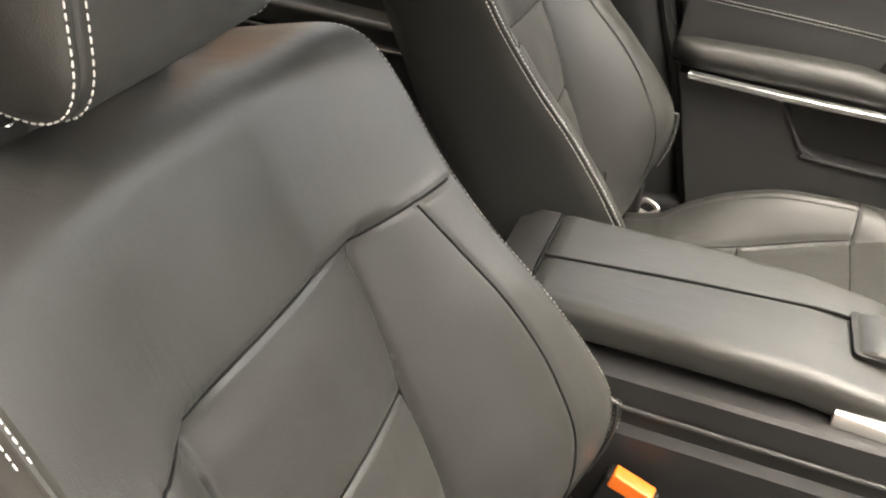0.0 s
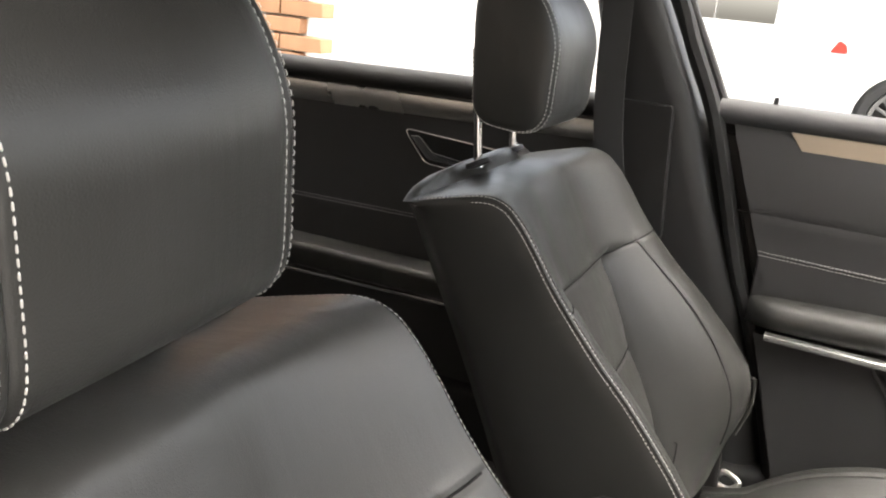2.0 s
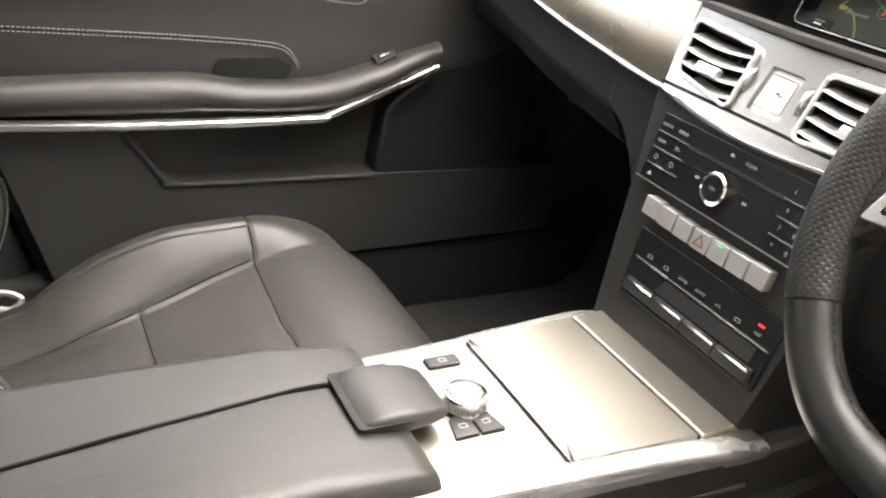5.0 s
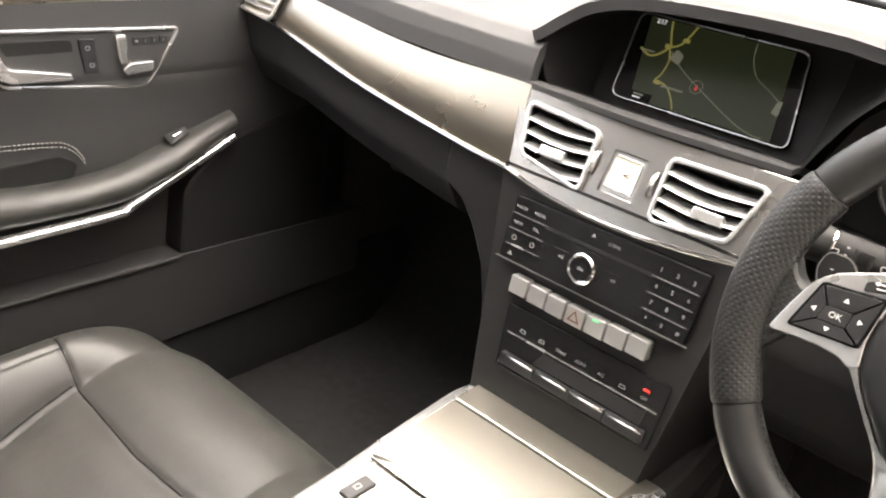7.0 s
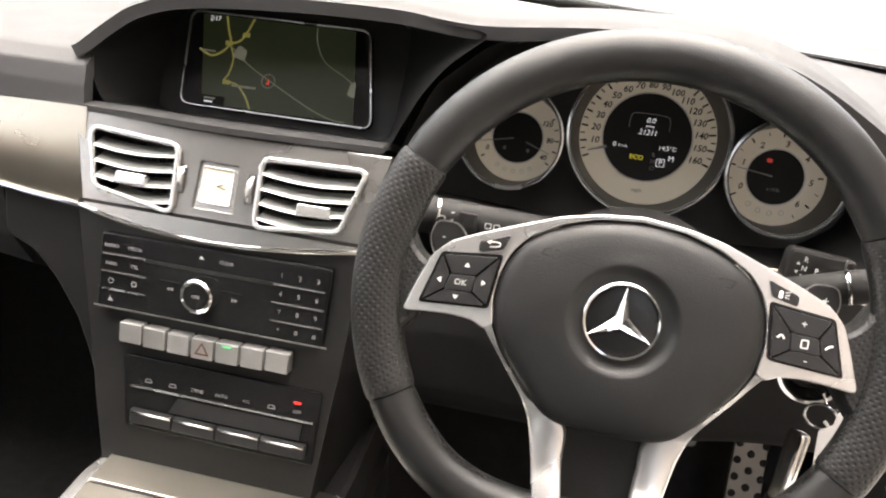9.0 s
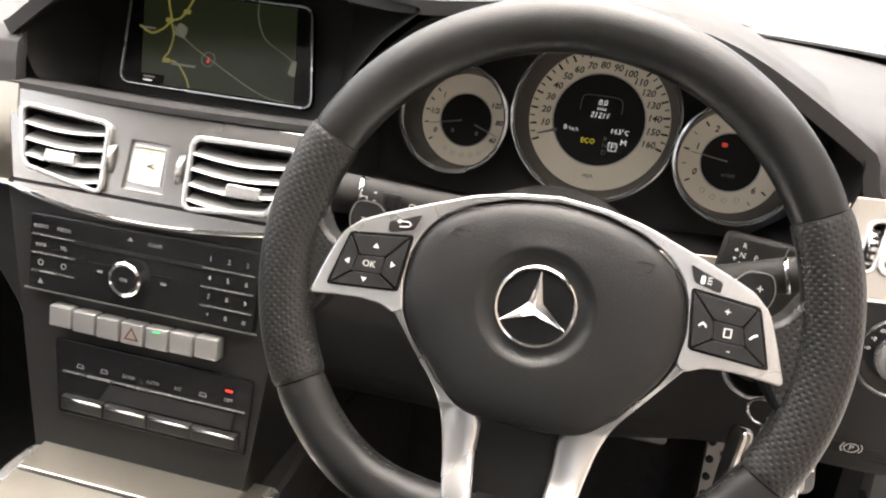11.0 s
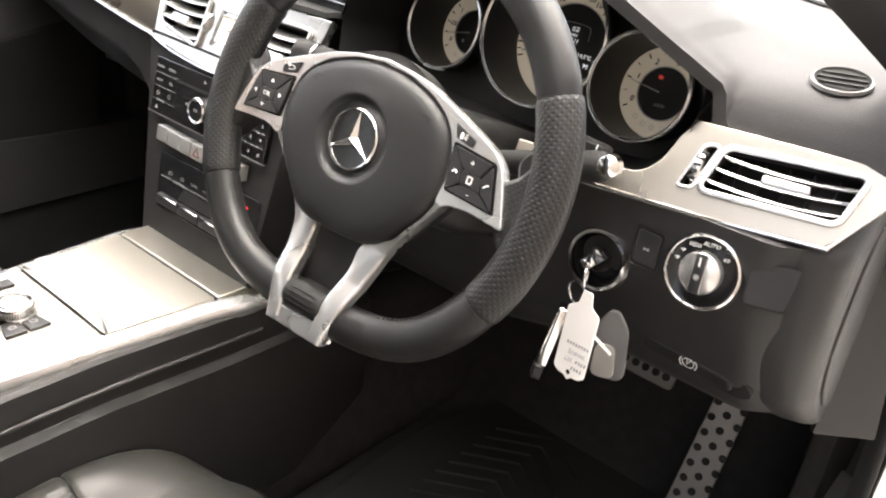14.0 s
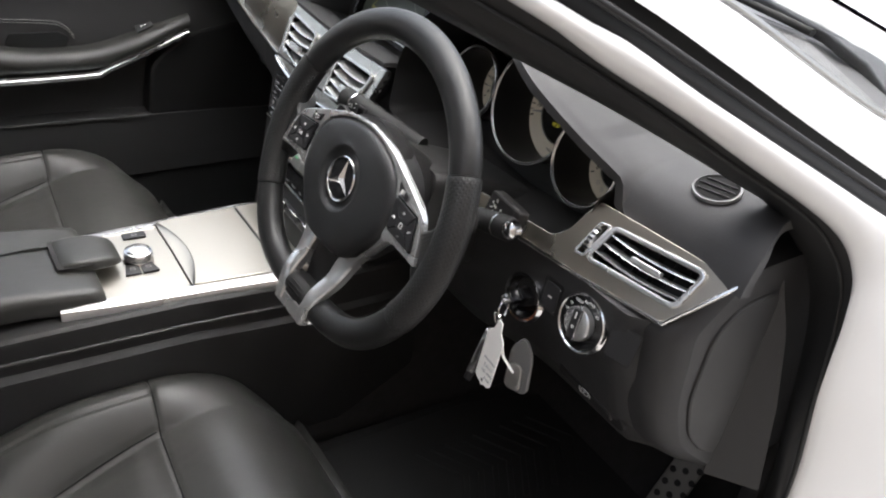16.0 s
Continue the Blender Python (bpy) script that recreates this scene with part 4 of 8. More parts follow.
def rise(y):
    """Height of the spokes: they dip beside the pad and come over the rim below."""
    return lerp([(-0.175, 0.0085), (-0.155, 0.0082), (-0.135, 0.0064), (-0.122, 0.0005), (-0.11, -0.0055), (-0.08, -0.0105), (-0.05, -0.0075), (-0.02, -0.0035), (0.0, -0.001)], y)


def spoke_arm(outer, inner, sx):
    """A bevelled arm between an outer and an inner edge."""
    po, pi = smooth_path([V(x, y, 0) for x, y in outer], 8), smooth_path([V(x, y, 0) for x, y in inner], 8)
    rings = []
    for a, b in zip(po, pi):
        c = []
        for f, z in ((0.0, -0.016), (0.0, -0.0065), (0.06, -0.0045), (0.16, -0.0035), (0.84, -0.0035), (0.94, -0.0045), (1.0, -0.0065), (1.0, -0.016)):
            p = a + (b - a) * f
            c.append(V(sx * p.x, p.y, z + rise((a.y + b.y) / 2)))
        rings.append(c)
    return loft(rings)


for sx in (-1, 1):
    outline = [(-0.004, 0.0680), (-0.004, 0.0716), (0.0, 0.0717), (0.029, 0.0688), (0.054, 0.0633), (0.0762, 0.0550), (0.097, 0.0470), (0.113, 0.0405), (0.128, 0.0335), (0.1385, 0.0230), (0.1465, 0.003), (0.1545, -0.0205), (0.136, -0.0185), (0.118, -0.0175), (0.103, -0.0190), (0.0955, -0.0235), (0.0885, -0.0200), (0.0918, 0.0), (0.0898, 0.0185), (0.0838, 0.0335), (0.074, 0.0453), (0.0548, 0.0567), (0.0295, 0.0647)]
    w = rounded(mirror(outline[::-1], sx), 0.005, 3)
    wing_ob = part("spoke_wing", prism(w, 0.010, 0.0024, -0.0135 + 0.0001 * sx), SATIN, wheel, "satin silver spoke")
    outer = [(0.0965, -0.0215), (0.088, -0.0325), (0.077, -0.0475), (0.0625, -0.0665), (0.0535, -0.0850), (0.0478, -0.107), (0.0430, -0.130), (0.0365, -0.156), (0.0325, -0.1745)]
    inner = [(0.0890, -0.0185), (0.0805, -0.0360), (0.0675, -0.0525), (0.0550, -0.0670), (0.0285, -0.0815), (0.0258, -0.105), (0.0228, -0.128), (0.0195, -0.152), (0.0180, -0.168)]
    part("spoke_strut", spoke_arm(outer, inner, sx), SATIN, wheel, "satin silver lower spoke", 30)
    # button field and five keys with symbols, and one key above
    field = [(0.0890, 0.0305), (0.1322, 0.0258), (0.1436, -0.0122), (0.0938, -0.0085)]
    part("key_field", prism(rounded(mirror(field[::-1], sx), 0.003, 3), 0.002, 0.0005, -0.0048), GLOSS, wing_ob, "black key field")
    cx, cy = 0.1155, 0.0065
    core = [(cx - 0.010, cy + 0.006), (cx + 0.008, cy + 0.0048), (cx + 0.011, cy - 0.0062), (cx - 0.0085, cy - 0.0055)]
    ins = [(0.0908, 0.0287), (0.1308, 0.0243), (0.1412, -0.0106), (0.0952, -0.0070)]
    part("key", prism(rounded(mirror(core[::-1], sx), 0.001, 2), 0.0028, 0.0006, -0.0034), KEYCAP, wing_ob)
    for k in range(4):
        q = [ins[k], ins[(k + 1) % 4], core[(k + 1) % 4], core[k]]
        c = sum((V(*p) for p in q), V(0, 0)) / 4
        q = [V(*p) + (c - V(*p)) * 0.075 for p in q]
        part("key", prism(rounded(mirror([(p.x, p.y) for p in q[::-1]], sx), 0.0012, 2), 0.0026, 0.0006, -0.0034), KEYCAP, wing_ob)
        if sx < 0:
            d = (V(*ins[k]) + V(*ins[(k + 1) % 4]) - V(*core[k]) - V(*core[(k + 1) % 4])).normalized()
            d = V(0, math.copysign(1, d.y)) if abs(d.y) > abs(d.x) else V(math.copysign(1, d.x), 0)
            s = V(-d.y, d.x)
            tri = [c + d * 0.0018, c + s * 0.0021 - d * 0.0014, c - s * 0.0021 - d * 0.0014]
            part("arrow", prism(mirror([(p.x, p.y) for p in tri], -1), 0.0003, 0, -0.0007), PRINT, wing_ob)
        else:
            word = ("+", None, "-", None)[k]
            if word:
                writing("sign", word, 0.0075, PRINT, wing_ob, Matrix.Translation((c.x, c.y, -0.0006)))
            else:
                pts = smooth_path([V(c.x - 0.0022, c.y - 0.001, -0.0006), V(c.x, c.y + 0.0012, -0.0006), V(c.x + 0.0022, c.y + (0.002 if k == 1 else -0.001), -0.0006)], 4)
                part("receiver", tube(pts, 0.0007, 6), PRINT, wing_ob)
    if sx < 0:
        writing("ok_sign", "OK", 0.0062, PRINT, wing_ob, Matrix.Translation((-cx, cy, -0.0004)))
    else:
        part("speaker_sign", hoop(rounded([(cx - 0.003, cy - 0.003), (cx + 0.002, cy - 0.003), (cx + 0.002, cy + 0.003), (cx - 0.003, cy + 0.003)], 0.0008), rounded([(cx - 0.0022, cy - 0.0022), (cx + 0.0012, cy - 0.0022), (cx + 0.0012, cy + 0.0022), (cx - 0.0022, cy + 0.0022)], 0.0005), 0.0003, -0.0006), PRINT, wing_ob)
    small = [(0.086, 0.0445), (0.107, 0.0365), (0.1065, 0.0295), (0.090, 0.0335)]
    part("key", prism(rounded(mirror(small[::-1], sx), 0.002, 3), 0.0026, 0.0008, -0.0042), KEYCAP, wing_ob)
    if sx < 0:
        back = [V(-0.0995, 0.0343, -0.0013), V(-0.0940, 0.0351, -0.0013), V(-0.0925, 0.0367, -0.0013), V(-0.0940, 0.0381, -0.0013), V(-0.1000, 0.0378, -0.0013)]
        part("return_sign", tube(smooth_path(back, 4), 0.0004, 6), PRINT, wing_ob)
        part("return_tip", prism([(-0.0992, 0.0361), (-0.0988, 0.0394), (-0.1022, 0.0375)], 0.0003, 0, -0.0016), PRINT, wing_ob)
    else:
        part("voice_sign", prism(rounded([(0.0935, 0.0335), (0.0962, 0.0335), (0.0962, 0.0388), (0.0935, 0.0388)], 0.0012, 2), 0.0003, 0, -0.0016), PRINT, wing_ob)
        for q in range(3):
            part("voice_wave", box(0.0028, 0.0006, 0.0003, (0.0990, 0.0343 + 0.0018 * q, -0.0014), turn=pose(0, 0, 0, 0, 0, 14 * (q - 1))), PRINT, wing_ob)
    wing_ob.location.z = -0.0010
part("spoke_bar", prism(rounded([(-0.0322, -0.1748), (0.0322, -0.1748), (0.0265, -0.1580), (-0.0265, -0.1580)], 0.003, 3), 0.0175, 0.0022, -0.0145), SATIN, wheel, "satin silver foot of the spokes")
part("spoke_insert", prism(rounded([(-0.026, -0.150), (0.026, -0.150), (0.03, -0.075), (-0.03, -0.075)], 0.003), 0.012, 0.002, -0.034), HARD, wheel, "black recess between the spokes")
block = []
for k in range(9):
    a = math.pi * k / 8
    y, z, w = -0.146 - 0.0125 * math.cos(a), -0.0065 + 0.0125 * math.sin(a), 0.0205 + 0.0025 * math.sin(a)
    block.append([V(p[0], y, p[1]) for p in rounded([(-w, -0.03), (w, -0.03), (w, z), (-w, z)], 0.004, 3)])
part("grip_block", loft(block), RUBBER, wheel, "black ribbed block", 60)
for k in range(5):
    a = math.pi * (0.28 + 0.11 * k)
    part("rib", box(0.030, 0.0010, 0.0010, (0, -0.146 - 0.0125 * math.cos(a), -0.0065 + 0.0127 * math.sin(a))), HARD, wheel)
part("hub_back", lathe([(0.0, -0.10), (0.05, -0.10), (0.062, -0.06), (0.075, -0.04), (0.078, -0.014), (0.0, -0.014)], 40), HARD, wheel, "black hub behind the spokes")

# shift paddles behind the spokes
for sx in (-1, 1):
    pad2 = [(0.118, 0.030), (0.130, 0.045), (0.148, 0.045), (0.152, 0.031), (0.147, 0.018), (0.124, 0.012)]
    p = part("shift_paddle", prism(rounded(mirror(pad2[::-1], sx), 0.006, 4), 0.006, 0.002, -0.068), HARD, wheel, "black shift paddle with a bright rim")
    part("paddle_edge", hoop(rounded(mirror(pad2[::-1], sx), 0.006, 4), offset(rounded(mirror(pad2[::-1], sx), 0.006, 4), 0.0009), 0.0006, -0.0622), STEEL, p, "thin bright edge")
    writing("paddle_sign", "+" if sx > 0 else "-", 0.009, PRINT, p, Matrix.Translation((sx * 0.1405, 0.033, -0.0618)))

# ---- steering column with its stalks ----
column = thing("steering_column", "black steering column cowl with three stalks", "steering column")
rings = []
for d, w, h in ((0.085, 0.055, 0.05), (0.11, 0.062, 0.055), (0.17, 0.062, 0.055), (0.30, 0.06, 0.055)):
    c = WM @ V(0, -0.005, -d)
    rings.append([c + V(p[0], 0, 0) + V(0, math.sin(TILT_W), math.cos(TILT_W)) * p[1] for p in rounded([(-w, -h), (w, -h), (w, h), (-w, h)], 0.02, 5)])
part("cowl", loft(rings), HARD, column)


def stalk(root, tip, r0, r1, band):
    st = part("stalk", loft([[c for c in ring] for ring in stalk_rings(root, tip, r0, r1)]), RUBBER, column, "black stalk with a bright end ring", 50)
    d = (Vector(tip) - Vector(root)).normalized()
    m = frame_of(Vector(root) + d * band, d.orthogonal(), d.cross(d.orthogonal()))
    part("ring", lathe([(r1 * 1.02, -0.0012), (r1 * 1.04, 0.0), (r1 * 1.02, 0.0012)], 24, False), CHROME, st, m=m)
    return st


def stalk_rings(root, tip, r0, r1):
    root, tip = Vector(root), Vector(tip)
    d = (tip - root).normalized()
    a = d.cross(V(0, 0.4, 1)).normalized()
    b = d.cross(a)
    out = []
    for t, f in ((0, 1), (0.5, 0.98), (0.72, 1), (0.95, 1), (0.99, 0.9), (1.0, 0.7)):
        r = r0 + (r1 - r0) * t
        out.append([root + (tip - root) * t + a * (r * f * 0.8 * math.cos(2 * math.pi * k / 20)) + b * (r * f * math.sin(2 * math.pi * k / 20)) for k in range(20)])
    return out


left_stalk = stalk((0.335, 0.128, 0.955), (0.197, 0.088, 0.972), 0.0135, 0.0155, 0.120)
LS = frame_of((0.247, 0.0895, 0.969), (0.138, 0.040, -0.017), (0.0, 0.35, 1))
part("stalk_dial", prism(rounded([(-0.0075, -0.0075), (0.0075, -0.0075), (0.0075, 0.0075), (-0.0075, 0.0075)], 0.0015, 2), 0.003, 0.001, 0.0005), HARD, left_stalk, "ribbed square wiper dial", m=LS)
part("dial_window", box(0.009, 0.009, 0.0004, (0, 0, 0.0037)), GLOSS, left_stalk, m=LS)
for x in (-0.0205, 0.0165, 0.0235):
    part("symbol", hoop(rounded([(x - 0.0026, -0.0022), (x + 0.0026, -0.0022), (x + 0.0026, 0.0022), (x - 0.0026, 0.0022)], 0.001), rounded([(x - 0.0020, -0.0016), (x + 0.0020, -0.0016), (x + 0.0020, 0.0016), (x - 0.0020, 0.0016)], 0.0007), 0.0003, 0.0015 if x > 0 else 0.0008), PRINT, left_stalk, m=LS)
for y in (-0.006, 0.0, 0.006):
    part("tick", box(0.0022, 0.0008, 0.0003, (-0.0125, y, 0.0012)), PRINT, left_stalk, m=LS)
stalk((0.44, 0.11, 0.93), (0.556, 0.104, 0.966), 0.011, 0.0135, 0.10)
part("stalk_button", lathe([(0.0, 0.009), (0.006, 0.0085), (0.009, 0.006), (0.01, -0.004)], 24), CHROME, column, "bright stalk end button", m=frame_of((0.560, 0.100, 0.969), (0.25, -0.95, 0.2), (0, 0.2, 1)) @ pose(0, 0, 0, 0, 90, 0))
MSEL = frame_of((0.506, 0.119, 0.9635), (1, 0.04, -0.10), (0, 0.22, 0.97))
sel = part("gear_selector", prism(rounded([(-0.016, -0.015), (0.036, -0.017), (0.036, 0.015), (-0.014, 0.015)], 0.005), 0.014, 0.004, -0.0135), HARD, column, "black gear selector", m=MSEL)
part("selector_ring", box(0.0012, 0.030, 0.0015, (0.0275, -0.001, 0.0005)), CHROME, sel, "bright ring", m=MSEL)
part("selector_strip", box(0.040, 0.0014, 0.0015, (0.012, -0.0165, -0.003)), CHROME, sel, "bright strip", m=MSEL)
for txt, x, y in (("R", -0.001, 0.0075), ("N", -0.001, 0.0005), ("D", -0.001, -0.0065), ("P", 0.0085, 0.0005)):
    writing("gear_letter", txt, 0.0056, PRINT, sel, MSEL @ Matrix.Translation((x, y, 0.0008)))
for y, d in ((0.004, 1), (-0.003, -1)):
    part("gear_arrow", prism([(-0.0075, y - 0.0012 * d), (-0.0045, y - 0.0012 * d), (-0.006, y + 0.0012 * d)][::d], 0.0003, 0, 0.0006), PRINT, sel, m=MSEL)


# ---- dashboard ----
dash = thing("dashboard", "black dashboard with champagne aluminium trim and silver vents", "dashboard")


def cut(bm, cutters):
    """Cuts openings through a plate."""
    def obj(b):
        me = bpy.data.meshes.new("cut_tmp")
        bmesh.ops.recalc_face_normals(b, faces=b.faces)
        b.to_mesh(me)
        b.free()
        o = bpy.data.objects.new("cut_tmp", me)
        scene.collection.objects.link(o)
        return o
    a, others = obj(bm), [obj(c) for c in cutters]
    for o in others:
        mod = a.modifiers.new("cut", "BOOLEAN")
        mod.operation, mod.solver, mod.object = "DIFFERENCE", "EXACT", o
    dg = bpy.context.evaluated_depsgraph_get()
    me = bpy.data.meshes.new_from_object(a.evaluated_get(dg))
    out = bmesh.new()
    out.from_mesh(me)
    for o in [a, *others]:
        data = o.data
        bpy.data.objects.remove(o)
        bpy.data.meshes.remove(data)
    bpy.data.meshes.remove(me)
    return out


LIP = [(-0.170, 1.046), (-0.160, 1.051), (-0.130, 1.073), (-0.099, 1.092), (-0.05, 1.106), (0.05, 1.114), (0.15, 1.115), (0.22, 1.109), (0.32, 1.117), (0.38, 1.119), (0.43, 1.118), (0.465, 1.111), (0.50, 1.0965), (0.55, 1.066), (0.590, 1.038), (0.5975, 1.030), (0.604, 1.006), (0.612, 0.998)]
LIP_Y = [(0.33, 0.200), (0.39, 0.183), (0.44, 0.160), (0.47, 0.152), (0.50, 0.152), (0.55, 0.172), (0.5975, 0.203)]


def band_y(x):
    """Where the trim band stands, along x: bowed towards the cabin in the middle."""
    return 0.150 + 0.055 * min(1.0, abs(x) / 0.62) ** 1.3 - (0.016 * step(0.2, 0.6, x))


def pad_sheet(x, v):
    """The dash's upper skin, from the trim band up and away to the windscreen."""
    yb, zb = band_y(x) + 0.016, 0.992 - 0.004 * dip(x + 0.35, 0.2)
    rows = [(yb, zb), (yb + 0.003, zb + 0.020), (yb + 0.009, zb + 0.038), (yb + 0.026, zb + 0.049), (yb + 0.14, zb + 0.058), (0.55, 1.058), (0.95, 1.03)]
    k = v * (len(rows) - 1)
    i = min(int(k), len(rows) - 2)
    t = k - i
    a, b = rows[i], rows[i + 1]
    drop = 0.05 * step(0.69, 0.765, abs(x)) * step(0.1, 0.5, v)
    return V(x, a[0] + (b[0] - a[0]) * t, a[1] + (b[1] - a[1]) * t - drop)


part("top_skin", sheet(lambda u, v: pad_sheet(-0.765 + 0.617 * u, v), 70, 48, 0.012), DASHTOP, dash, "grained dark grey upper dash", 40)


def hood_sheet(u, v):
    """The hood over screen and dials, running out into the slope beside the dials."""
    x = -0.166 + 0.931 * u
    w = step(0.59, 0.612, x)
    lip = lerp(LIP, x) if x < 0.612 else 0.998 - 0.1 * (x - 0.612)
    y0 = 0.188 + 0.012 * step(0.1, 0.3, x) + 0.01 * step(0.45, 0.6, x)
    if x > 0.33:
        y0 = lerp(LIP_Y, x)
    y0 = y0 * (1 - w) + (band_y(x) + 0.016) * w
    y = y0 + (0.95 - y0) * v ** 1.6
    f = min(1.0, (y - y0) / (0.60 - y0))
    z = lip + (1.045 - lip) * step(0.12, 1.0, f) + 0.006 * math.sin(math.pi * min(1, f * 2.5)) * (1 if lip > 1.06 else 0)
    z -= 0.0035 * (1 - step(0, 0.04, f)) + 0.04 * max(0.0, y - 0.6)
    if x > 0.36:
        d = y - (band_y(x) + 0.016)
        low = lerp([(0.0, 0.992), (0.004, 1.010), (0.014, 1.028), (0.036, 1.041), (0.10, 1.049), (0.20, 1.054), (0.40, 1.056), (0.75, 1.03)], max(0.0, d)) - 0.006 * step(0.71, 0.765, x) * step(0.02, 0.12, d)
        k = 0.008
        top = max(z, low) + k * math.log(1 + math.exp(-abs(z - low) / k)) * step(0.0, 0.03, d)
        z = z * (1 - step(0.36, 0.44, x)) + top * step(0.36, 0.44, x)
    if x > 0.70:
        x = 0.70 + (x - 0.70) * (1 - 0.45 * step(0.0, 0.09, y - y0))
    return V(x, y, z)


part("instrument_hood", sheet(hood_sheet, 190, 80, 0.012), DASHTOP, dash, "dark hood over screen and instruments", 40)


def recess(outer, inner, mid=0.5, sag=0.0):
    rings = [[Vector(p) for p in outer]]
    for f in (0.33, 0.66):
        rings.append([Vector(a) * (1 - f) + Vector(b) * f for a, b in zip(outer, inner)])
    rings.append([Vector(p) for p in inner])
    return loft(rings, True, False)


so = rounded([(-0.138, 0.992), (0.150, 0.987), (0.160, 1.010), (0.178, 1.043), (0.199, 1.070), (0.235, 1.100), (0.15, 1.110), (0.05, 1.109), (-0.05, 1.100), (-0.099, 1.087), (-0.130, 1.068), (-0.151, 1.046), (-0.147, 1.012)], 0.010, 3)
si = rounded([(-0.112, 0.976), (0.132, 0.976), (0.134, 1.0), (0.135, 1.03), (0.136, 1.05), (0.134, 1.082), (0.10, 1.090), (0.05, 1.092), (-0.04, 1.092), (-0.085, 1.088), (-0.10, 1.075), (-0.112, 1.05), (-0.114, 1.01)], 0.010, 3)
part("screen_recess", recess([V(p[0], 0.192, p[1]) for p in so], [V(p[0], 0.262 + 0.4 * (p[1] - 0.99), p[1]) for p in si]), HARD, dash, "dark recess round the screen")
CM = frame_of((0.0, 0.265, 1.032), (1, 0, 0), (0, 0.04, 0.09))
part("recess_back", prism(rounded([(-0.14, -0.075), (0.15, -0.075), (0.15, 0.075), (-0.14, 0.075)], 0.01), 0.004, 0.001, -0.012), HARD, dash, m=CM)
scr_o = rounded([(-0.088, -0.0485), (0.117, -0.0485), (0.100, 0.0485), (-0.092, 0.0485)], 0.012, 5)
screen = part("screen", prism(scr_o, 0.007, 0.001, -0.007), GLOSS, dash, "navigation screen with a dark green map", m=CM)
part("screen_frame", hoop(scr_o, offset(scr_o, 0.0016), 0.0018, 0.0, 0.0004), SATIN, screen, "thin silver screen frame", m=CM)
disp = [(-0.064, -0.045), (0.097, -0.045), (0.084, 0.0455), (-0.078, 0.0455)]
part("map_area", prism(disp, 0.0004, 0, 0.0003), MAP, screen, m=CM)


def ribbon(pts, w, z, mat, name):
    path = smooth_path([V(a, b, z) for a, b in pts], 6)
    part(name, sweep(path, [V(-w / 2, -0.0001), V(w / 2, -0.0001), V(w / 2, 0.0001), V(-w / 2, 0.0001)], up=(0, 0, 1)), mat, screen, m=CM)


ribbon([(-0.076, 0.010), (-0.062, 0.004), (-0.05, 0.010), (-0.044, 0.020), (-0.048, 0.032), (-0.052, 0.0455)], 0.0022, 0.0009, MAP_ROAD, "map_road")
ribbon([(-0.044, 0.018), (-0.034, 0.022), (-0.028, 0.031), (-0.022, 0.046)], 0.0022, 0.001, MAP_ROAD, "map_road")
ribbon([(-0.044, 0.018), (-0.038, 0.004), (-0.040, -0.012), (-0.044, -0.020), (-0.03, -0.022), (-0.018, -0.034), (-0.012, -0.045)], 0.0016, 0.0009, MAP_ROAD, "map_road")
ribbon([(-0.040, 0.014), (-0.022, 0.0), (0.004, -0.014), (0.05, -0.036), (0.075, -0.044), (0.088, -0.0445)], 0.0011, 0.001, MAP_GREY, "map_line")
ribbon([(0.045, 0.045), (0.047, 0.030), (0.058, 0.012), (0.078, 0.001), (0.090, -0.006)], 0.0009, 0.0009, MAP_GREY, "map_line")
part("map_town", prism(rounded([(-0.040, 0.006), (-0.026, 0.002), (-0.024, 0.013), (-0.034, 0.018)], 0.003), 0.0002, 0, 0.0006), MAP_GREY, screen, m=CM)
part("map_town", prism(rounded([(0.086, -0.018), (0.094, -0.02), (0.093, -0.004), (0.088, -0.006)], 0.002), 0.0002, 0, 0.0006), MAP_GREY, screen, m=CM)
for cx, cy in ((-0.045, 0.0185), (-0.028, 0.0285), (-0.041, -0.021)):
    part("map_sign", prism(rounded([(cx - 0.004, cy - 0.0022), (cx + 0.004, cy - 0.0022), (cx + 0.004, cy + 0.0022), (cx - 0.004, cy + 0.0022)], 0.0006), 0.0002, 0, 0.0012), MAP_ROAD, screen, m=CM)
part("map_name", box(0.026, 0.0022, 0.0003, (-0.022, -0.0235, 0.0012)), MAP_GREY, screen, m=CM)
part("map_name", box(0.016, 0.0018, 0.0003, (-0.066, 0.0085, 0.0016)), MAP_GREY, screen, m=CM)
part("position_ring", hoop(circle(0.0072, 28, (0.003, -0.0145)), circle(0.0065, 28, (0.003, -0.0145)), 0.0002, 0.0011), MAP_GREY, screen, m=CM)
part("position_arrow", prism([(0.0015, -0.0185), (0.003, -0.0175), (0.0048, -0.0185), (0.0032, -0.0115)], 0.0002, 0, 0.0013), MAP_RED, screen, m=CM)
writing("screen_clock", "2:17", 0.0068, LIT_WHITE, screen, CM @ Matrix.Translation((-0.064, 0.0415, 0.001)))
part("scale_field", prism([(-0.064, -0.045), (-0.040, -0.045), (-0.040, -0.036), (-0.0655, -0.036)], 0.0002, 0, 0.0007), GLOSS, screen, m=CM)
part("scale_bar", box(0.009, 0.0012, 0.0003, (-0.057, -0.0425, 0.0012)), LIT_WHITE, screen, m=CM)
part("scale_bar", box(0.012, 0.0018, 0.0003, (-0.056, -0.039, 0.0012)), MAP_GREY, screen, m=CM)


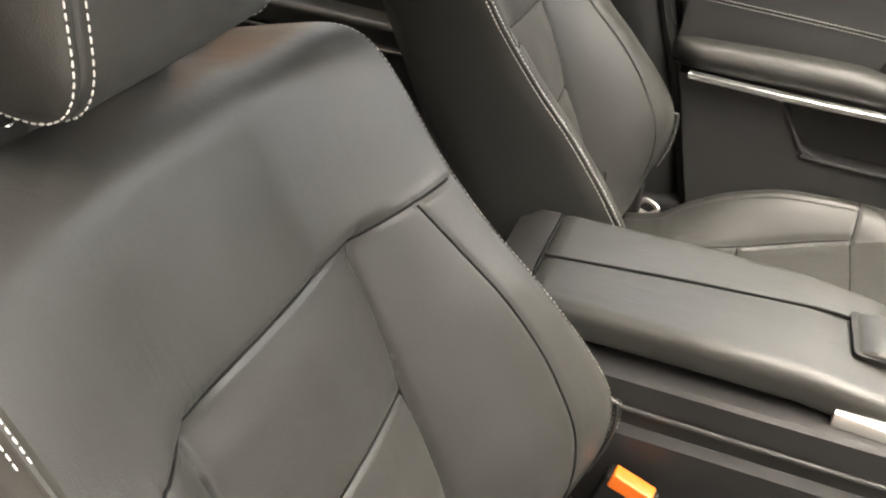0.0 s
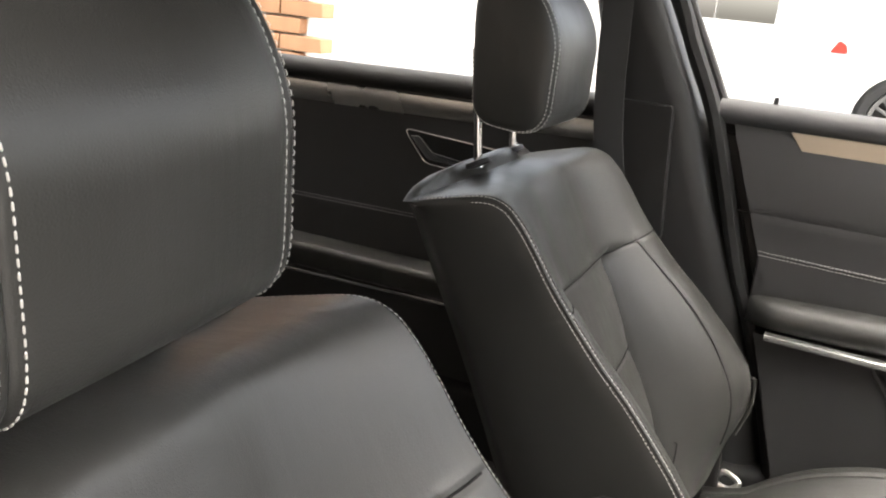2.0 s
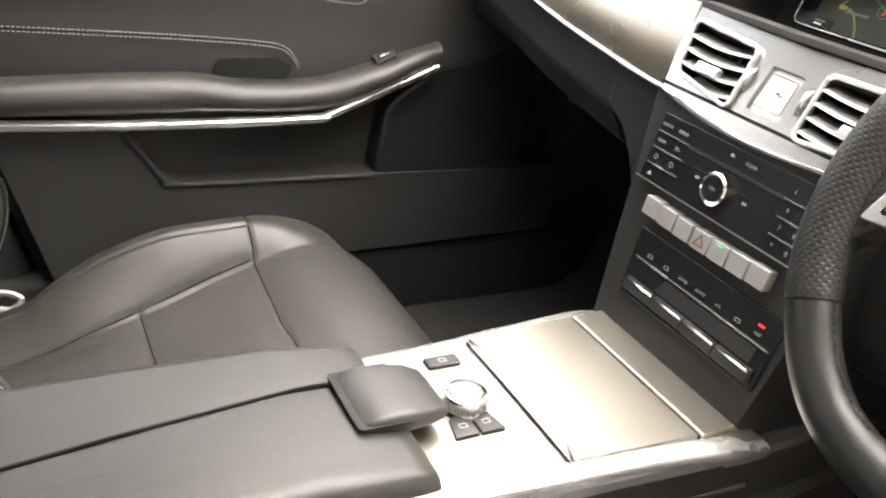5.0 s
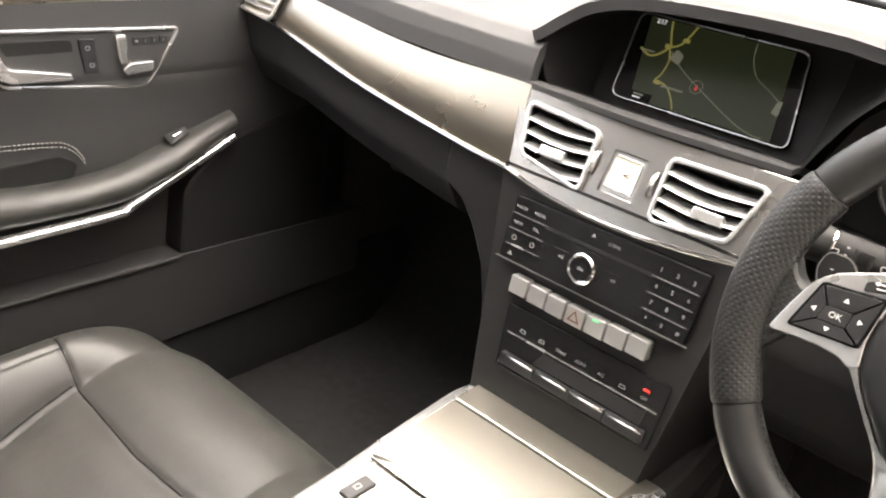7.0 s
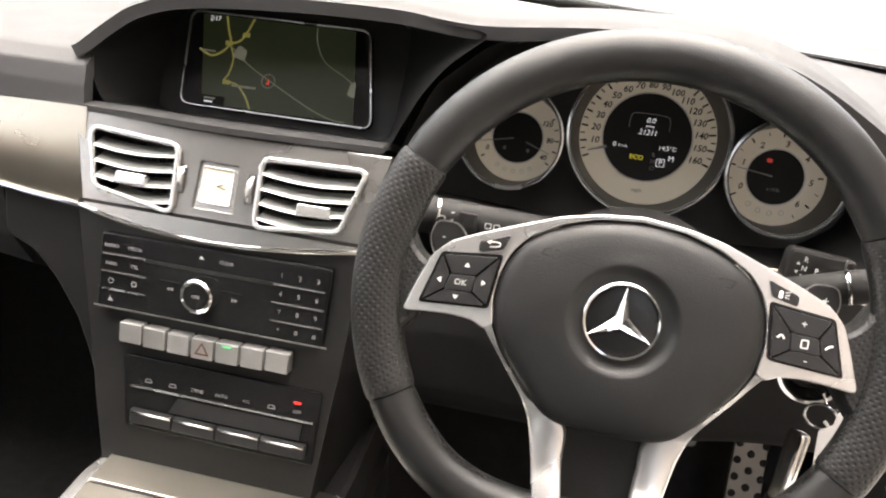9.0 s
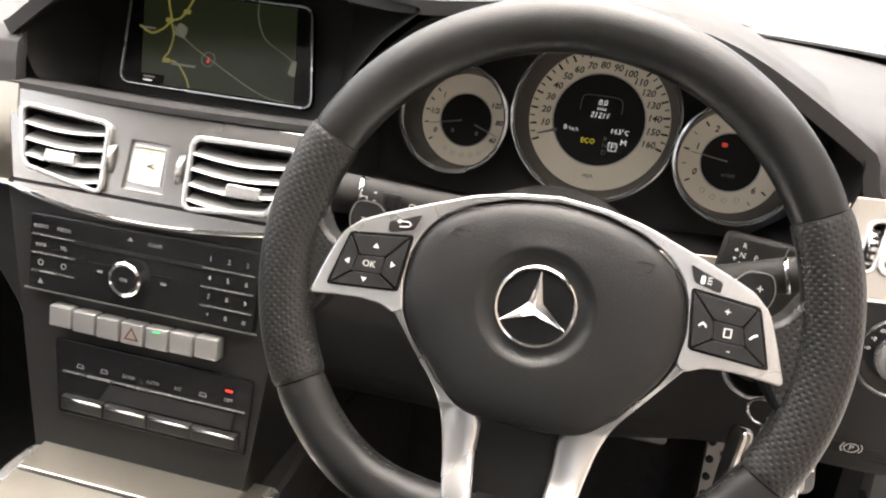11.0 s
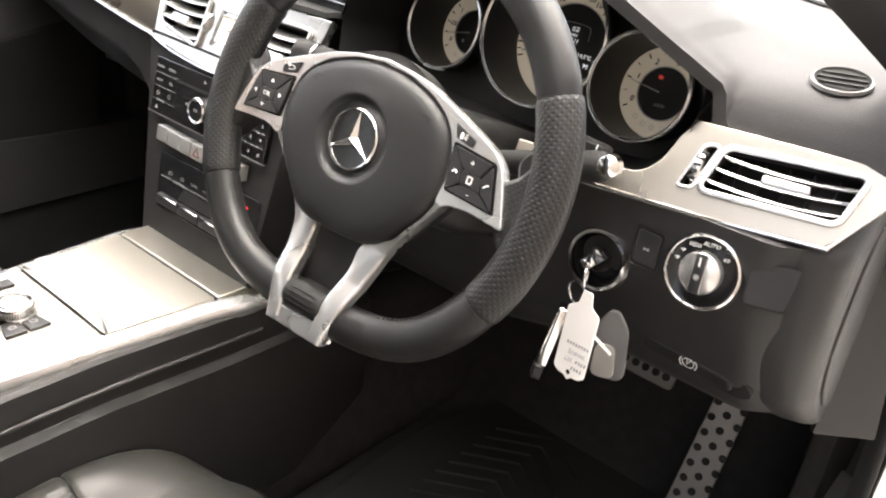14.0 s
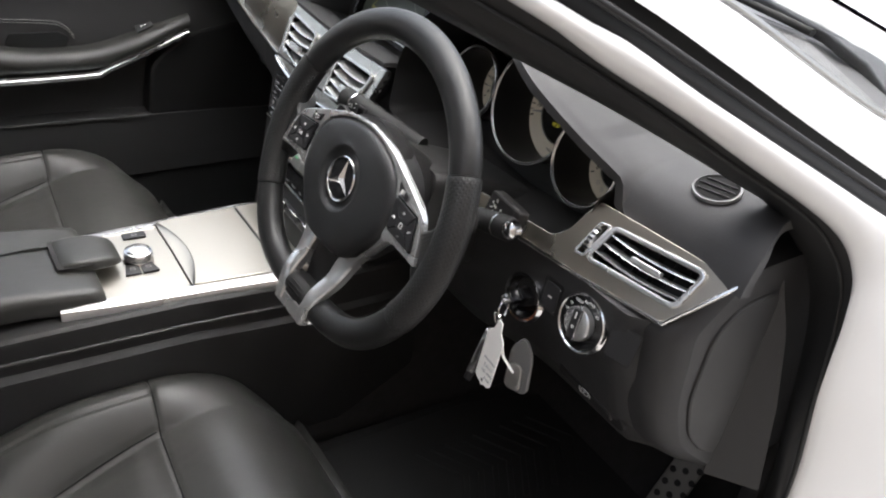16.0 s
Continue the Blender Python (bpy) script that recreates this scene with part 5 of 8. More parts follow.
def ledge(u, v):
    x = -0.152 + 0.302 * u
    y0 = band_y(x) + 0.014
    return V(x, y0 + (0.272 - y0) * v, 0.994 - 0.020 * step(0.1, 0.9, v))


part("screen_ledge", sheet(ledge, 40, 8, 0.006), DASHTOP, dash, "dark ledge below the screen")

# trim band: middle piece with vents and clock
VM = frame_of((0.0, 0.15, 0.945), (1, 0, 0), (0, 0.42, 0.9))


def vent(outline, mat_m, parent, n_slats, knob_at, depth=0.035, frame_w=0.0045, cover=SLAT, thin=False):
    """An air vent: silver frame, dark box, slats that follow the opening, and a slider."""
    o = rounded(outline, 0.006, 4)
    v = part("air_vent", hoop(offset(o, -frame_w), o, 0.004, -0.001, 0.0012), SATIN, parent, "air vent with silver frame and slats", m=mat_m)
    part("vent_box", join(hoop(offset(o, -0.001), o, depth, -depth), prism(offset(o, -0.001), 0.002, 0, -depth)), INK, v, m=mat_m)
    lo, hi = min(p[1] for p in outline), max(p[1] for p in outline)
    ys = [lo + (hi - lo) * (k + 0.75) / (n_slats + 0.5) for k in range(n_slats)]
    for y in ys:
        xs = []
        for i in range(len(outline)):
            a, b = outline[i], outline[(i + 1) % len(outline)]
            if (a[1] - y) * (b[1] - y) < 0:
                xs.append(a[0] + (b[0] - a[0]) * (y - a[1]) / (b[1] - a[1]))
        if len(xs) < 2:
            continue
        x0, x1 = min(xs), max(xs)
        bow = 0.0035
        pth = [V(x0 + (x1 - x0) * k / 8, y - bow * math.sin(math.pi * k / 8), -0.008 if thin else -0.006) for k in range(9)]
        if thin:
            sec = [V(-0.009, -0.0012), V(0.006, -0.0008), V(0.0075, 0.0008), V(0.006, 0.0016), V(-0.009, 0.0008)]
            turn = -10
        else:
            sec = [V(-0.010, -0.0012), V(0.007, -0.001), V(0.0085, 0.0006), V(0.007, 0.0018), V(-0.010, 0.001)]
            turn = -36
        sec = [V(q.x * math.cos(radians(turn)) - q.y * math.sin(radians(turn)), q.x * math.sin(radians(turn)) + q.y * math.cos(radians(turn))) for q in sec]
        ring = [[p + V(0, q.y, q.x) for q in sec] for p in pth]
        part("slat", loft(ring), cover, v, m=mat_m)
        if thin:
            part("slat_edge", tube([p + V(0, 0.0004 + 0.0075 * math.sin(radians(turn)), 0.0078) for p in pth], 0.0011, 6), CHROME, v, m=mat_m)
    for k in range(5):
        x = min(p[0] for p in outline) + (max(p[0] for p in outline) - min(p[0] for p in outline)) * (k + 1) / 6
        part("vane", box(0.001, (hi - lo) * 0.92, 0.012, (x, (lo + hi) / 2, -0.024)), HARD, v, m=mat_m)
    if knob_at:
        kx, ky, kw, kh = knob_at
        part("vent_slider", prism(rounded([(kx - kw / 2, ky - kh / 2), (kx + kw / 2, ky - kh / 2 * 0.9), (kx + kw / 2 * 0.96, ky + kh / 2), (kx - kw / 2 * 0.96, ky + kh / 2)], 0.0015), 0.008, 0.002, -0.003), SATIN, v, "bright vent slider", m=mat_m)
    return v


ventL = [(-0.118, -0.0185), (-0.040, -0.032), (-0.0435, 0.0265), (-0.131, 0.0325)]
ventR = [(0.0465, -0.0325), (0.122, -0.0255), (0.138, 0.0285), (0.0445, 0.0265)]
clockO = [(-0.021, -0.026), (0.021, -0.0265), (0.020, 0.0185), (-0.0195, 0.019)]
wL = [(-0.0385, -0.014), (-0.0305, -0.015), (-0.0305, 0.012), (-0.0385, 0.0125)]
wR = [(0.030, -0.015), (0.038, -0.0145), (0.038, 0.0125), (0.030, 0.012)]
top_line = [(-0.156, 0.0505), (-0.08, 0.048), (0.0, 0.046), (0.08, 0.0465), (0.160, 0.0475)]
bot_line = [(0.148, -0.040), (0.075, -0.050), (0.0, -0.0545), (-0.075, -0.050), (-0.130, -0.040)]
mid = [V(p[0], p[1]) for p in smooth_path([V(*p, 0) for p in bot_line], 5)] + [V(p[0], p[1]) for p in smooth_path([V(*p, 0) for p in top_line], 5)]
cutters = [prism(rounded(q, 0.006 if q in (ventL, ventR) else 0.002, 4), 0.05, 0, -0.03) for q in (ventL, ventR, clockO, wL, wR)]
centre = part("centre_trim", cut(prism(mid, 0.010, 0.0015, -0.012), cutters), ALU_MID, dash, "satin steel middle trim", 30, m=VM)
vent(ventL, VM, centre, 4, (-0.083, -0.009, 0.032, 0.011))
vent(ventR, VM, centre, 4, (0.098, -0.012, 0.032, 0.011))
for q in (wL, wR):
    cx = (q[0][0] + q[1][0]) / 2
    part("vent_wheel", lathe([(0.0, -0.0025), (0.014, -0.0025), (0.0148, -0.0015), (0.0148, 0.0015), (0.014, 0.0025), (0.0, 0.0025)], 36), SATIN, centre, "knurled vent wheel", m=VM @ pose(cx, -0.001, -0.010, 0, 90, 0))
    for k in range(-2, 3):
        part("wheel_mark", box(0.0042, 0.0022, 0.0008, (cx, -0.001 + 0.0042 * k, 0.0034 - 0.0012 * k * k * 0.5)), INK, centre, m=VM)
clk = part("dash_clock", prism(rounded(clockO, 0.002), 0.006, 0.001, -0.012), SATIN, centre, "square analogue dash clock", m=VM)
face = [(-0.0155, -0.0185), (0.0150, -0.0190), (0.0145, 0.0130), (-0.0150, 0.0135)]
part("clock_rim", hoop(rounded([(a * 1.1, b * 1.08) for a, b in face], 0.002), rounded(face, 0.0015), 0.003, -0.006, 0.0006), CHROME, clk, m=VM)
part("clock_face", prism(rounded(face, 0.0015), 0.001, 0, -0.006), DIAL, clk, "cream clock face", m=VM)
for k in range(12):
    a = 2 * math.pi * k / 12
    part("hour_mark", box(0.0006, 0.0024, 0.0003, (0, 0, 0)), INK, clk, m=VM @ Matrix.Translation((0.0118 * math.sin(a), -0.0028 + 0.0118 * math.cos(a), -0.0048)) @ pose(0, 0, 0, 0, 0, -math.degrees(a)))
for ln, wd, ang in ((0.0065, 0.0011, 68), (0.0095, 0.0008, 102)):
    part("clock_needle", prism([(-wd / 2, -0.001), (wd / 2, -0.001), (wd / 3, ln), (-wd / 3, ln)], 0.0004, 0, 0), INK, clk, m=VM @ Matrix.Translation((0, -0.0028, -0.0044)) @ pose(0, 0, 0, 0, 0, -ang))
low = [VM @ V(p[0], p[1] - 0.001, 0.0005) for p in smooth_path([V(*p, 0) for p in bot_line], 5)]

# passenger's side of the band
ZT = [(-0.77, 1.004), (-0.62, 0.999), (-0.35, 0.986), (-0.15, 0.992)]
ZB = [(-0.77, 0.958), (-0.62, 0.948), (-0.42, 0.921), (-0.215, 0.905), (-0.128, 0.900)]


def band(u, v):
    x = -0.775 + 0.632 * u
    zt, zb = lerp(ZT, x), lerp(ZB, x)
    z = zb + (zt - zb) * v
    y = band_y(x) - 0.008 + 0.022 * v ** 1.2 - 0.004 * math.sin(math.pi * v)
    return V(x - 0.012 * (1 - v) * step(0.9, 1, u) * -1, y, z)


pband = part("passenger_trim", sheet(band, 80, 12, 0.006), ALU, dash, "ribbed champagne aluminium trim", 50)
strip = [band(k / 40, 0) + V(0, -0.002, -0.001) for k in range(41)]
part("chrome_strip", tube(strip + low[::-1], 0.0022, 8), CHROME, dash, "bright lower edge of the trim")
PVM = frame_of((-0.683, 0.204, 0.975), (1.0, -0.10, -0.03), (0, 0.42, 0.9))
vent([(-0.052, -0.020), (0.058, -0.021), (0.062, 0.021), (-0.066, 0.023)], PVM @ Matrix.Translation((0, 0, 0.004)), pband, 4, (0.0, -0.004, 0.03, 0.008))

# driver's side of the band
DVM = frame_of((0.66, 0.18, 0.966), (0.11, 0.013, 0.004), (0, 0.5, 0.87))
dtrim = [(-0.222, -0.034), (-0.145, -0.0345), (-0.0416, -0.0352), (0.0555, -0.0316), (0.1005, 0.0345), (0.0985, 0.0375), (0.0295, 0.0400), (-0.0715, 0.0420), (-0.0815, 0.0250), (-0.0890, 0.0030), (-0.0985, -0.0085), (-0.1090, -0.0140), (-0.1350, -0.0142), (-0.222, -0.0140)]
dvent = [(-0.0500, -0.0128), (0.0556, -0.0104), (0.0662, 0.0268), (-0.0392, 0.0228)]
dwheel = [(-0.0690, -0.0145), (-0.0590, -0.0140), (-0.0478, 0.0228), (-0.0570, 0.0215)]
dband = part("driver_trim", cut(prism(rounded(dtrim, [0.001, 0.01, 0.01, 0.010, 0.003, 0.003, 0.01, 0.003, 0.006, 0.010, 0.010, 0.008, 0.004, 0.001], 4), 0.009, 0.0015, -0.010), [prism(rounded(dvent, 0.006, 4), 0.05, 0, -0.03), prism(rounded(dwheel, 0.003, 3), 0.05, 0, -0.03)]), ALU, dash, "ribbed aluminium trim beside the wheel", 30, m=DVM)
cyv = sum(p[1] for p in dvent) / 4
vent(dvent, DVM, dband, 3, (0.012, cyv, 0.038, 0.0065), frame_w=0.0055, thin=True)
part("vent_wheel_frame", hoop(rounded([(p[0] + (-0.003 if i in (0, 3) else 0.003), p[1] + (-0.003 if i < 2 else 0.003)) for i, p in enumerate(dwheel)], 0.005, 4), rounded(dwheel, 0.003, 4), 0.003, -0.001, 0.001), SATIN, dband, m=DVM)
part("vent_wheel", lathe([(0.0, -0.0035), (0.017, -0.0035), (0.018, -0.002), (0.018, 0.002), (0.017, 0.0035), (0.0, 0.0035)], 36), SATIN, dband, "knurled vent wheel", m=DVM @ pose((dwheel[0][0] + dwheel[2][0]) / 2, (dwheel[0][1] + dwheel[2][1]) / 2, -0.012, 0, 90, 0))
for k in range(-2, 3):
    part("wheel_mark", box(0.006, 0.0026, 0.0008, ((dwheel[0][0] + dwheel[2][0]) / 2 + 0.003 * k * 0.4, (dwheel[0][1] + dwheel[2][1]) / 2 + 0.0055 * k, 0.0058 - 0.0008 * k * k)), INK, dband, m=DVM)
part("chrome_strip", tube([DVM @ V(p[0], p[1] - 0.001, 0.0) for p in dtrim[:4]] + [DVM @ V(dtrim[4][0] + 0.001, dtrim[4][1], 0)], 0.0022, 8), CHROME, dash, "bright lower edge of the trim")

# round demister vent on the top, driver's side
RM = frame_of((0.669, 0.2560, 1.0472), (1, 0.25, 0.06), (-0.2, 1.0, 0.24))
rv = part("round_vent", lathe([(0.0205, 0.0012), (0.0212, 0.0022), (0.0240, 0.0018), (0.0250, -0.001)], 48, False), SMOKE, dash, "round grey-rimmed demister vent", m=RM)
# near-black shallow disc: colour gives the shade of an opening that isn't cut
part("vent_cup", lathe([(0.0, 0.0012), (0.02, 0.0014), (0.022, 0.003)], 40, False), RECESS, rv, m=RM)
for k in range(-1, 2):
    part("slat", box(2 * math.sqrt(0.0195 ** 2 - (0.0095 * k) ** 2), 0.0013, 0.002, (0, 0.0095 * k, 0.0020), 0.0004), HARD, rv, m=RM @ Matrix.Diagonal((1, 1, 1, 1)))


# perforated speaker strip near the windscreen
def grille(u, v):
    x = 0.26 + 0.43 * u
    y = 0.83 - 0.36 * u + 0.10 * v
    d = y - (band_y(x) + 0.016)
    return V(x, y, max(lerp([(0.0, 0.992), (0.20, 1.054), (0.40, 1.056), (0.75, 1.03)], d), 1.045 - 0.04 * max(0.0, y - 0.6)) + 0.007)


part("speaker_grille", sheet(grille, 20, 6, 0.003), ribbed("perforated_speaker_cloth", (0.06, 0.06, 0.06), 0.004, 1, 0.6, 0.0, 0.0004), dash, "fine perforated grille near the windscreen")

# ---- centre stack: radio, keys, climate panel ----
SM = frame_of((0.0, 0.12, 0.846), (1, 0, 0), (0, 0.17, 0.985))
stack_rings = []
for d, s in ((-0.005, 1.0), (-0.03, 1.02), (-0.30, 1.05)):
    stack_rings.append([SM @ V(p[0] * s, p[1], d) for p in rounded([(-0.100, -0.205), (0.118, -0.205), (0.140, -0.03), (0.150, 0.070), (-0.136, 0.070), (-0.122, -0.03)], 0.006, 3)])
part("stack_body", loft(stack_rings), HARD, dash, "black centre stack")
radio = part("radio", prism(rounded([(-0.106, -0.0295), (0.121, -0.0295), (0.125, 0.045), (-0.103, 0.043)], 0.003), 0.010, 0.0015, -0.006), GLOSS, dash, "gloss black radio panel with keypad", m=SM)
part("disc_slot", box(0.128, 0.0035, 0.002, (0.007, 0.0225, 0.0036)), INK, radio, m=SM)
for k in range(3):
    y = 0.0235 - 0.0172 * k
    part("silver_line", box(0.045, 0.0012, 0.0012, (-0.079, y, 0.0044)), SATIN, radio, m=SM)
    part("silver_line", box(0.050, 0.0012, 0.0012, (0.095, y - 0.0005, 0.0044)), SATIN, radio, m=SM)
part("silver_line", box(0.235, 0.0013, 0.0012, (0.008, -0.029, 0.0035)), STEEL, radio, m=SM)
for i, row in enumerate((("RADIO", "MEDIA"), ("NAVI", "TEL"))):
    for j, w in enumerate(row):
        writing("key_word", w, 0.0048, PRINT_DIM, radio, SM @ Matrix.Translation((-0.092 + 0.024 * j, 0.0315 - 0.0172 * i, 0.0045)))
for x, y in ((-0.092, -0.0025), (-0.068, -0.0025)):
    part("symbol", hoop(circle(0.0028, 14, (x, y)), circle(0.0021, 14, (x, y)), 0.0003, 0.0043), PRINT_DIM, radio, m=SM)
part("warning_sign", prism([(-0.095, -0.0225), (-0.089, -0.0225), (-0.092, -0.0175)], 0.0003, 0, 0.0043), PRINT_DIM, radio, m=SM)
for i in range(4):
    for j in range(3):
        t = (("1", "2", "3"), ("4", "5", "6"), ("7", "8", "9"), ("*", "0", "#"))[i][j]
        writing("digit", t, 0.0062, PRINT_DIM, radio, SM @ Matrix.Translation((0.078 + 0.0175 * j, 0.0315 - 0.0172 * i, 0.0045)))
writing("key_word", "CLEAR", 0.0048, PRINT_DIM, radio, SM @ Matrix.Translation((0.024, 0.0335, 0.0045)))
part("eject_sign", prism([(-0.004, 0.0335), (0.002, 0.0335), (-0.001, 0.037)], 0.0003, 0, 0.0043), PRINT_DIM, radio, m=SM)
vol = part("volume_knob", lathe([(0.0125, 0.014), (0.0145, 0.0148), (0.0162, 0.013), (0.0165, 0.004), (0.0175, 0.003)], 40, False), CHROME, radio, "chrome ring volume knob", m=SM)
part("knob_face", lathe([(0.0, 0.0135), (0.0128, 0.0138)], 32, False), GLOSS, vol, m=SM)
writing("on_sign", "ON", 0.0048, PRINT_DIM, vol, SM @ Matrix.Translation((0, 0, 0.0142)))
for sx in (-1, 1):
    for k in range(2):
        part("skip_sign", prism([(sx * 0.031 + 0.003 * k, -0.0018), (sx * 0.031 + 0.003 * k, 0.0018), (sx * 0.031 + 0.003 * k + 0.0028 * sx, 0)], 0.0003, 0, 0.0043), PRINT_DIM, radio, m=SM)
    part("skip_line", box(0.02, 0.0005, 0.0004, (sx * 0.031, 0.007, 0.0043)), HARD, radio, m=SM)
keys = thing("switch_row", "row of seven silver switches below the radio", "switches")
for k in range(7):
    x0 = -0.080 + 0.1735 * k / 7
    w = 0.1735 / 7 - 0.0012
    bow = -0.0018 * (1 - ((k - 3) / 3) ** 2)
    sw = part("switch", prism(rounded([(x0 + 0.0005, -0.0600 + bow), (x0 + w - 0.0005, -0.0600 + bow), (x0 + w - 0.0005, -0.0400 + bow), (x0 + 0.0005, -0.0400 + bow)], 0.0018, 3), 0.012, 0.0018, -0.004), SLAT_DULL, keys, "satin silver switch", m=SM)
    if k == 3:
        c = V(x0 + w / 2, -0.0505 + bow)
        part("hazard_sign", hoop([c + V(-0.0075, -0.005), c + V(0.0075, -0.005), c + V(0, 0.0075)], [c + V(-0.0050, -0.0036), c + V(0.0050, -0.0036), c + V(0, 0.0050)], 0.0004, 0.0079), material("brown_print", (0.12, 0.05, 0.03), 0.5), sw, "dark warning triangle", m=SM)
    if k == 4:
        part("green_light", box(0.008, 0.0014, 0.0004, (x0 + w / 2, -0.0432 + bow, 0.0081)), LIT_GREEN, sw, "small green light", m=SM)
clim = part("climate_panel", prism(rounded([(-0.076, -0.150), (0.120, -0.150), (0.124, -0.075), (-0.080, -0.075)], 0.004), 0.008, 0.0015, -0.010), GLOSS, dash, "gloss black climate panel", m=SM)
part("silver_line", box(0.188, 0.0016, 0.0014, (0.024, -0.1065, -0.0012)), SATIN, clim, m=SM)
for k, w in enumerate(("", "", "ZONE", "AUTO", "A/C", "", "OFF")):
    x = -0.052 + 0.0255 * k
    if w:
        writing("key_word", w, 0.0048, PRINT_DIM, clim, SM @ Matrix.Translation((x, -0.0985, -0.0015)))
    else:
        part("symbol", hoop(rounded([(x - 0.004, -0.1005), (x + 0.004, -0.1005), (x + 0.003, -0.0965), (x - 0.003, -0.0965)], 0.001), rounded([(x - 0.003, -0.0998), (x + 0.003, -0.0998), (x + 0.0022, -0.0972), (x - 0.0022, -0.0972)], 0.0006), 0.0003, -0.0018), PRINT_DIM, clim, m=SM)
part("red_light", box(0.007, 0.0022, 0.0006, (0.101, -0.0895, -0.0016)), LIT_RED, clim, "small red light", m=SM)
part("climate_display", prism([(-0.03, -0.127), (0.105, -0.127), (0.107, -0.110), (-0.02, -0.110)], 0.0004, 0, -0.0018), KEYCAP, clim, m=SM)
for k in range(4):
    x0 = -0.068 + 0.0455 * k
    w = 0.0445
    b = part("rocker", prism(rounded([(x0, -0.143), (x0 + w, -0.143), (x0 + w, -0.129), (x0, -0.129)], 0.0015, 2), 0.010, 0.002, -0.006), KEYCAP, clim, "black rocker with a silver edge", m=SM)
    part("silver_edge", tube([SM @ V(x0 + 0.001, -0.1315 , 0.0038), SM @ V(x0 + w - 0.001, -0.1315, 0.0038)], 0.0014, 6), CHROME, b)

# ---- lower dash ----
def glove(u, v):
    x = -0.775 + 0.536 * u
    zt = lerp(ZB, x) - 0.003
    rows = [(0.004, 0.0), (0.006, -0.02), (-0.004 + 0.014, -0.055), (0.035, -0.095), (0.10, -0.135), (0.22, -0.19), (0.32, -0.26)]
    k = v * (len(rows) - 1)
    i = min(int(k), len(rows) - 2)
    t = k - i
    a, b = rows[i], rows[i + 1]
    return V(x, band_y(x) + a[0] + (b[0] - a[0]) * t, zt + a[1] + (b[1] - a[1]) * t)


part("glovebox_lid", sheet(glove, 60, 30, 0.008), DASHLOW, dash, "black glovebox lid")
part("glovebox_lock", lathe([(0.0, 0.002), (0.004, 0.002), (0.0048, 0.0)], 18), CHROME, dash, m=frame_of(glove(0.90, 0.52), (1, 0, 0), (0, 0.5, 0.8)))
cheek = [(-0.2365, 0.905), (-0.12, 0.905), (-0.118, 0.60), (-0.168, 0.60), (-0.170, 0.71), (-0.178, 0.76), (-0.196, 0.805), (-0.216, 0.833), (-0.246, 0.848)]
rings = []
for y, g in ((0.158, 0.006), (0.161, 0.002), (0.168, 0.0), (0.30, 0.0), (0.40, 0.0)):
    rings.append([V(p[0], y + 0.10 * (0.90 - p[1]) * (1 if y < 0.3 else 0), p[1]) for p in rounded(offset([V(*q) for q in cheek[::-1]], g), 0.006, 3)])
part("stack_cheek", loft(rings), DASHLOW, dash, "black panel between the glovebox and the centre stack", 50)
part("glovebox_latch", box(0.07, 0.012, 0.016, glove(0.81, 0.50), 0.004), HARD, dash)


def knee(u, v):
    """Lower panel on the driver's side, leaning away below."""
    x = 0.10 + 0.605 * u
    zt = 0.902 + 0.032 * step(0.36, 0.56, x)
    rows = [(0.163, zt), (0.166, zt - 0.03), (0.170, zt - 0.075), (0.186, zt - 0.115), (0.200, zt - 0.150), (0.225, zt - 0.185), (0.29, zt - 0.20), (0.40, zt - 0.21)]
    k = v * (len(rows) - 1)
    i = min(int(k), len(rows) - 2)
    t = k - i
    a, b = rows[i], rows[i + 1]
    rx = 0.02 * step(0.95, 1.0, u) ** 2
    return V(x, a[0] + (b[0] - a[0]) * t + rx, a[1] + (b[1] - a[1]) * t)


part("knee_panel", sheet(knee, 60, 42, 0.008), DASHLOW, dash, "black lower panel beside the column", 50)
DM = frame_of((0.637, 0.1550, 0.890), (1, 0.05, 0.06), (0, 0.18, 0.98))
DL = DM @ Matrix.Scale(0.93, 4)
light = part("light_switch", lathe([(0.0, 0.0035), (0.030, 0.0035), (0.0315, 0.0045)], 56, False), GLOSS, dash, "round light switch with a chrome ring", m=DL)
part("switch_ring", lathe([(0.0308, 0.002), (0.0318, 0.0050), (0.0330, 0.0058), (0.0348, 0.0050), (0.0364, 0.0)], 64, False), CHROME, light, m=DL)
lk = part("switch_knob", lathe([(0.0, 0.013), (0.0165, 0.013), (0.0185, 0.0115), (0.0195, 0.004)], 48), SATIN, light, "ribbed silver knob", m=DL)
part("knob_blade", box(0.0105, 0.036, 0.006, (0, 0, 0.0140), 0.0015), KEYCAP, lk, m=DL)
part("knob_mark", box(0.0016, 0.008, 0.0005, (0, 0.011, 0.0172)), PRINT, lk, m=DL)
for k in range(40):
    a = 2 * math.pi * k / 40
    part("knurl", box(0.0007, 0.0007, 0.008, (0.0192 * math.cos(a), 0.0192 * math.sin(a), 0.0075)), SATIN, lk, m=DL)
writing("auto_sign", "AUTO", 0.0056, PRINT, light, DL @ Matrix.Translation((0.003, 0.0255, 0.0042)))
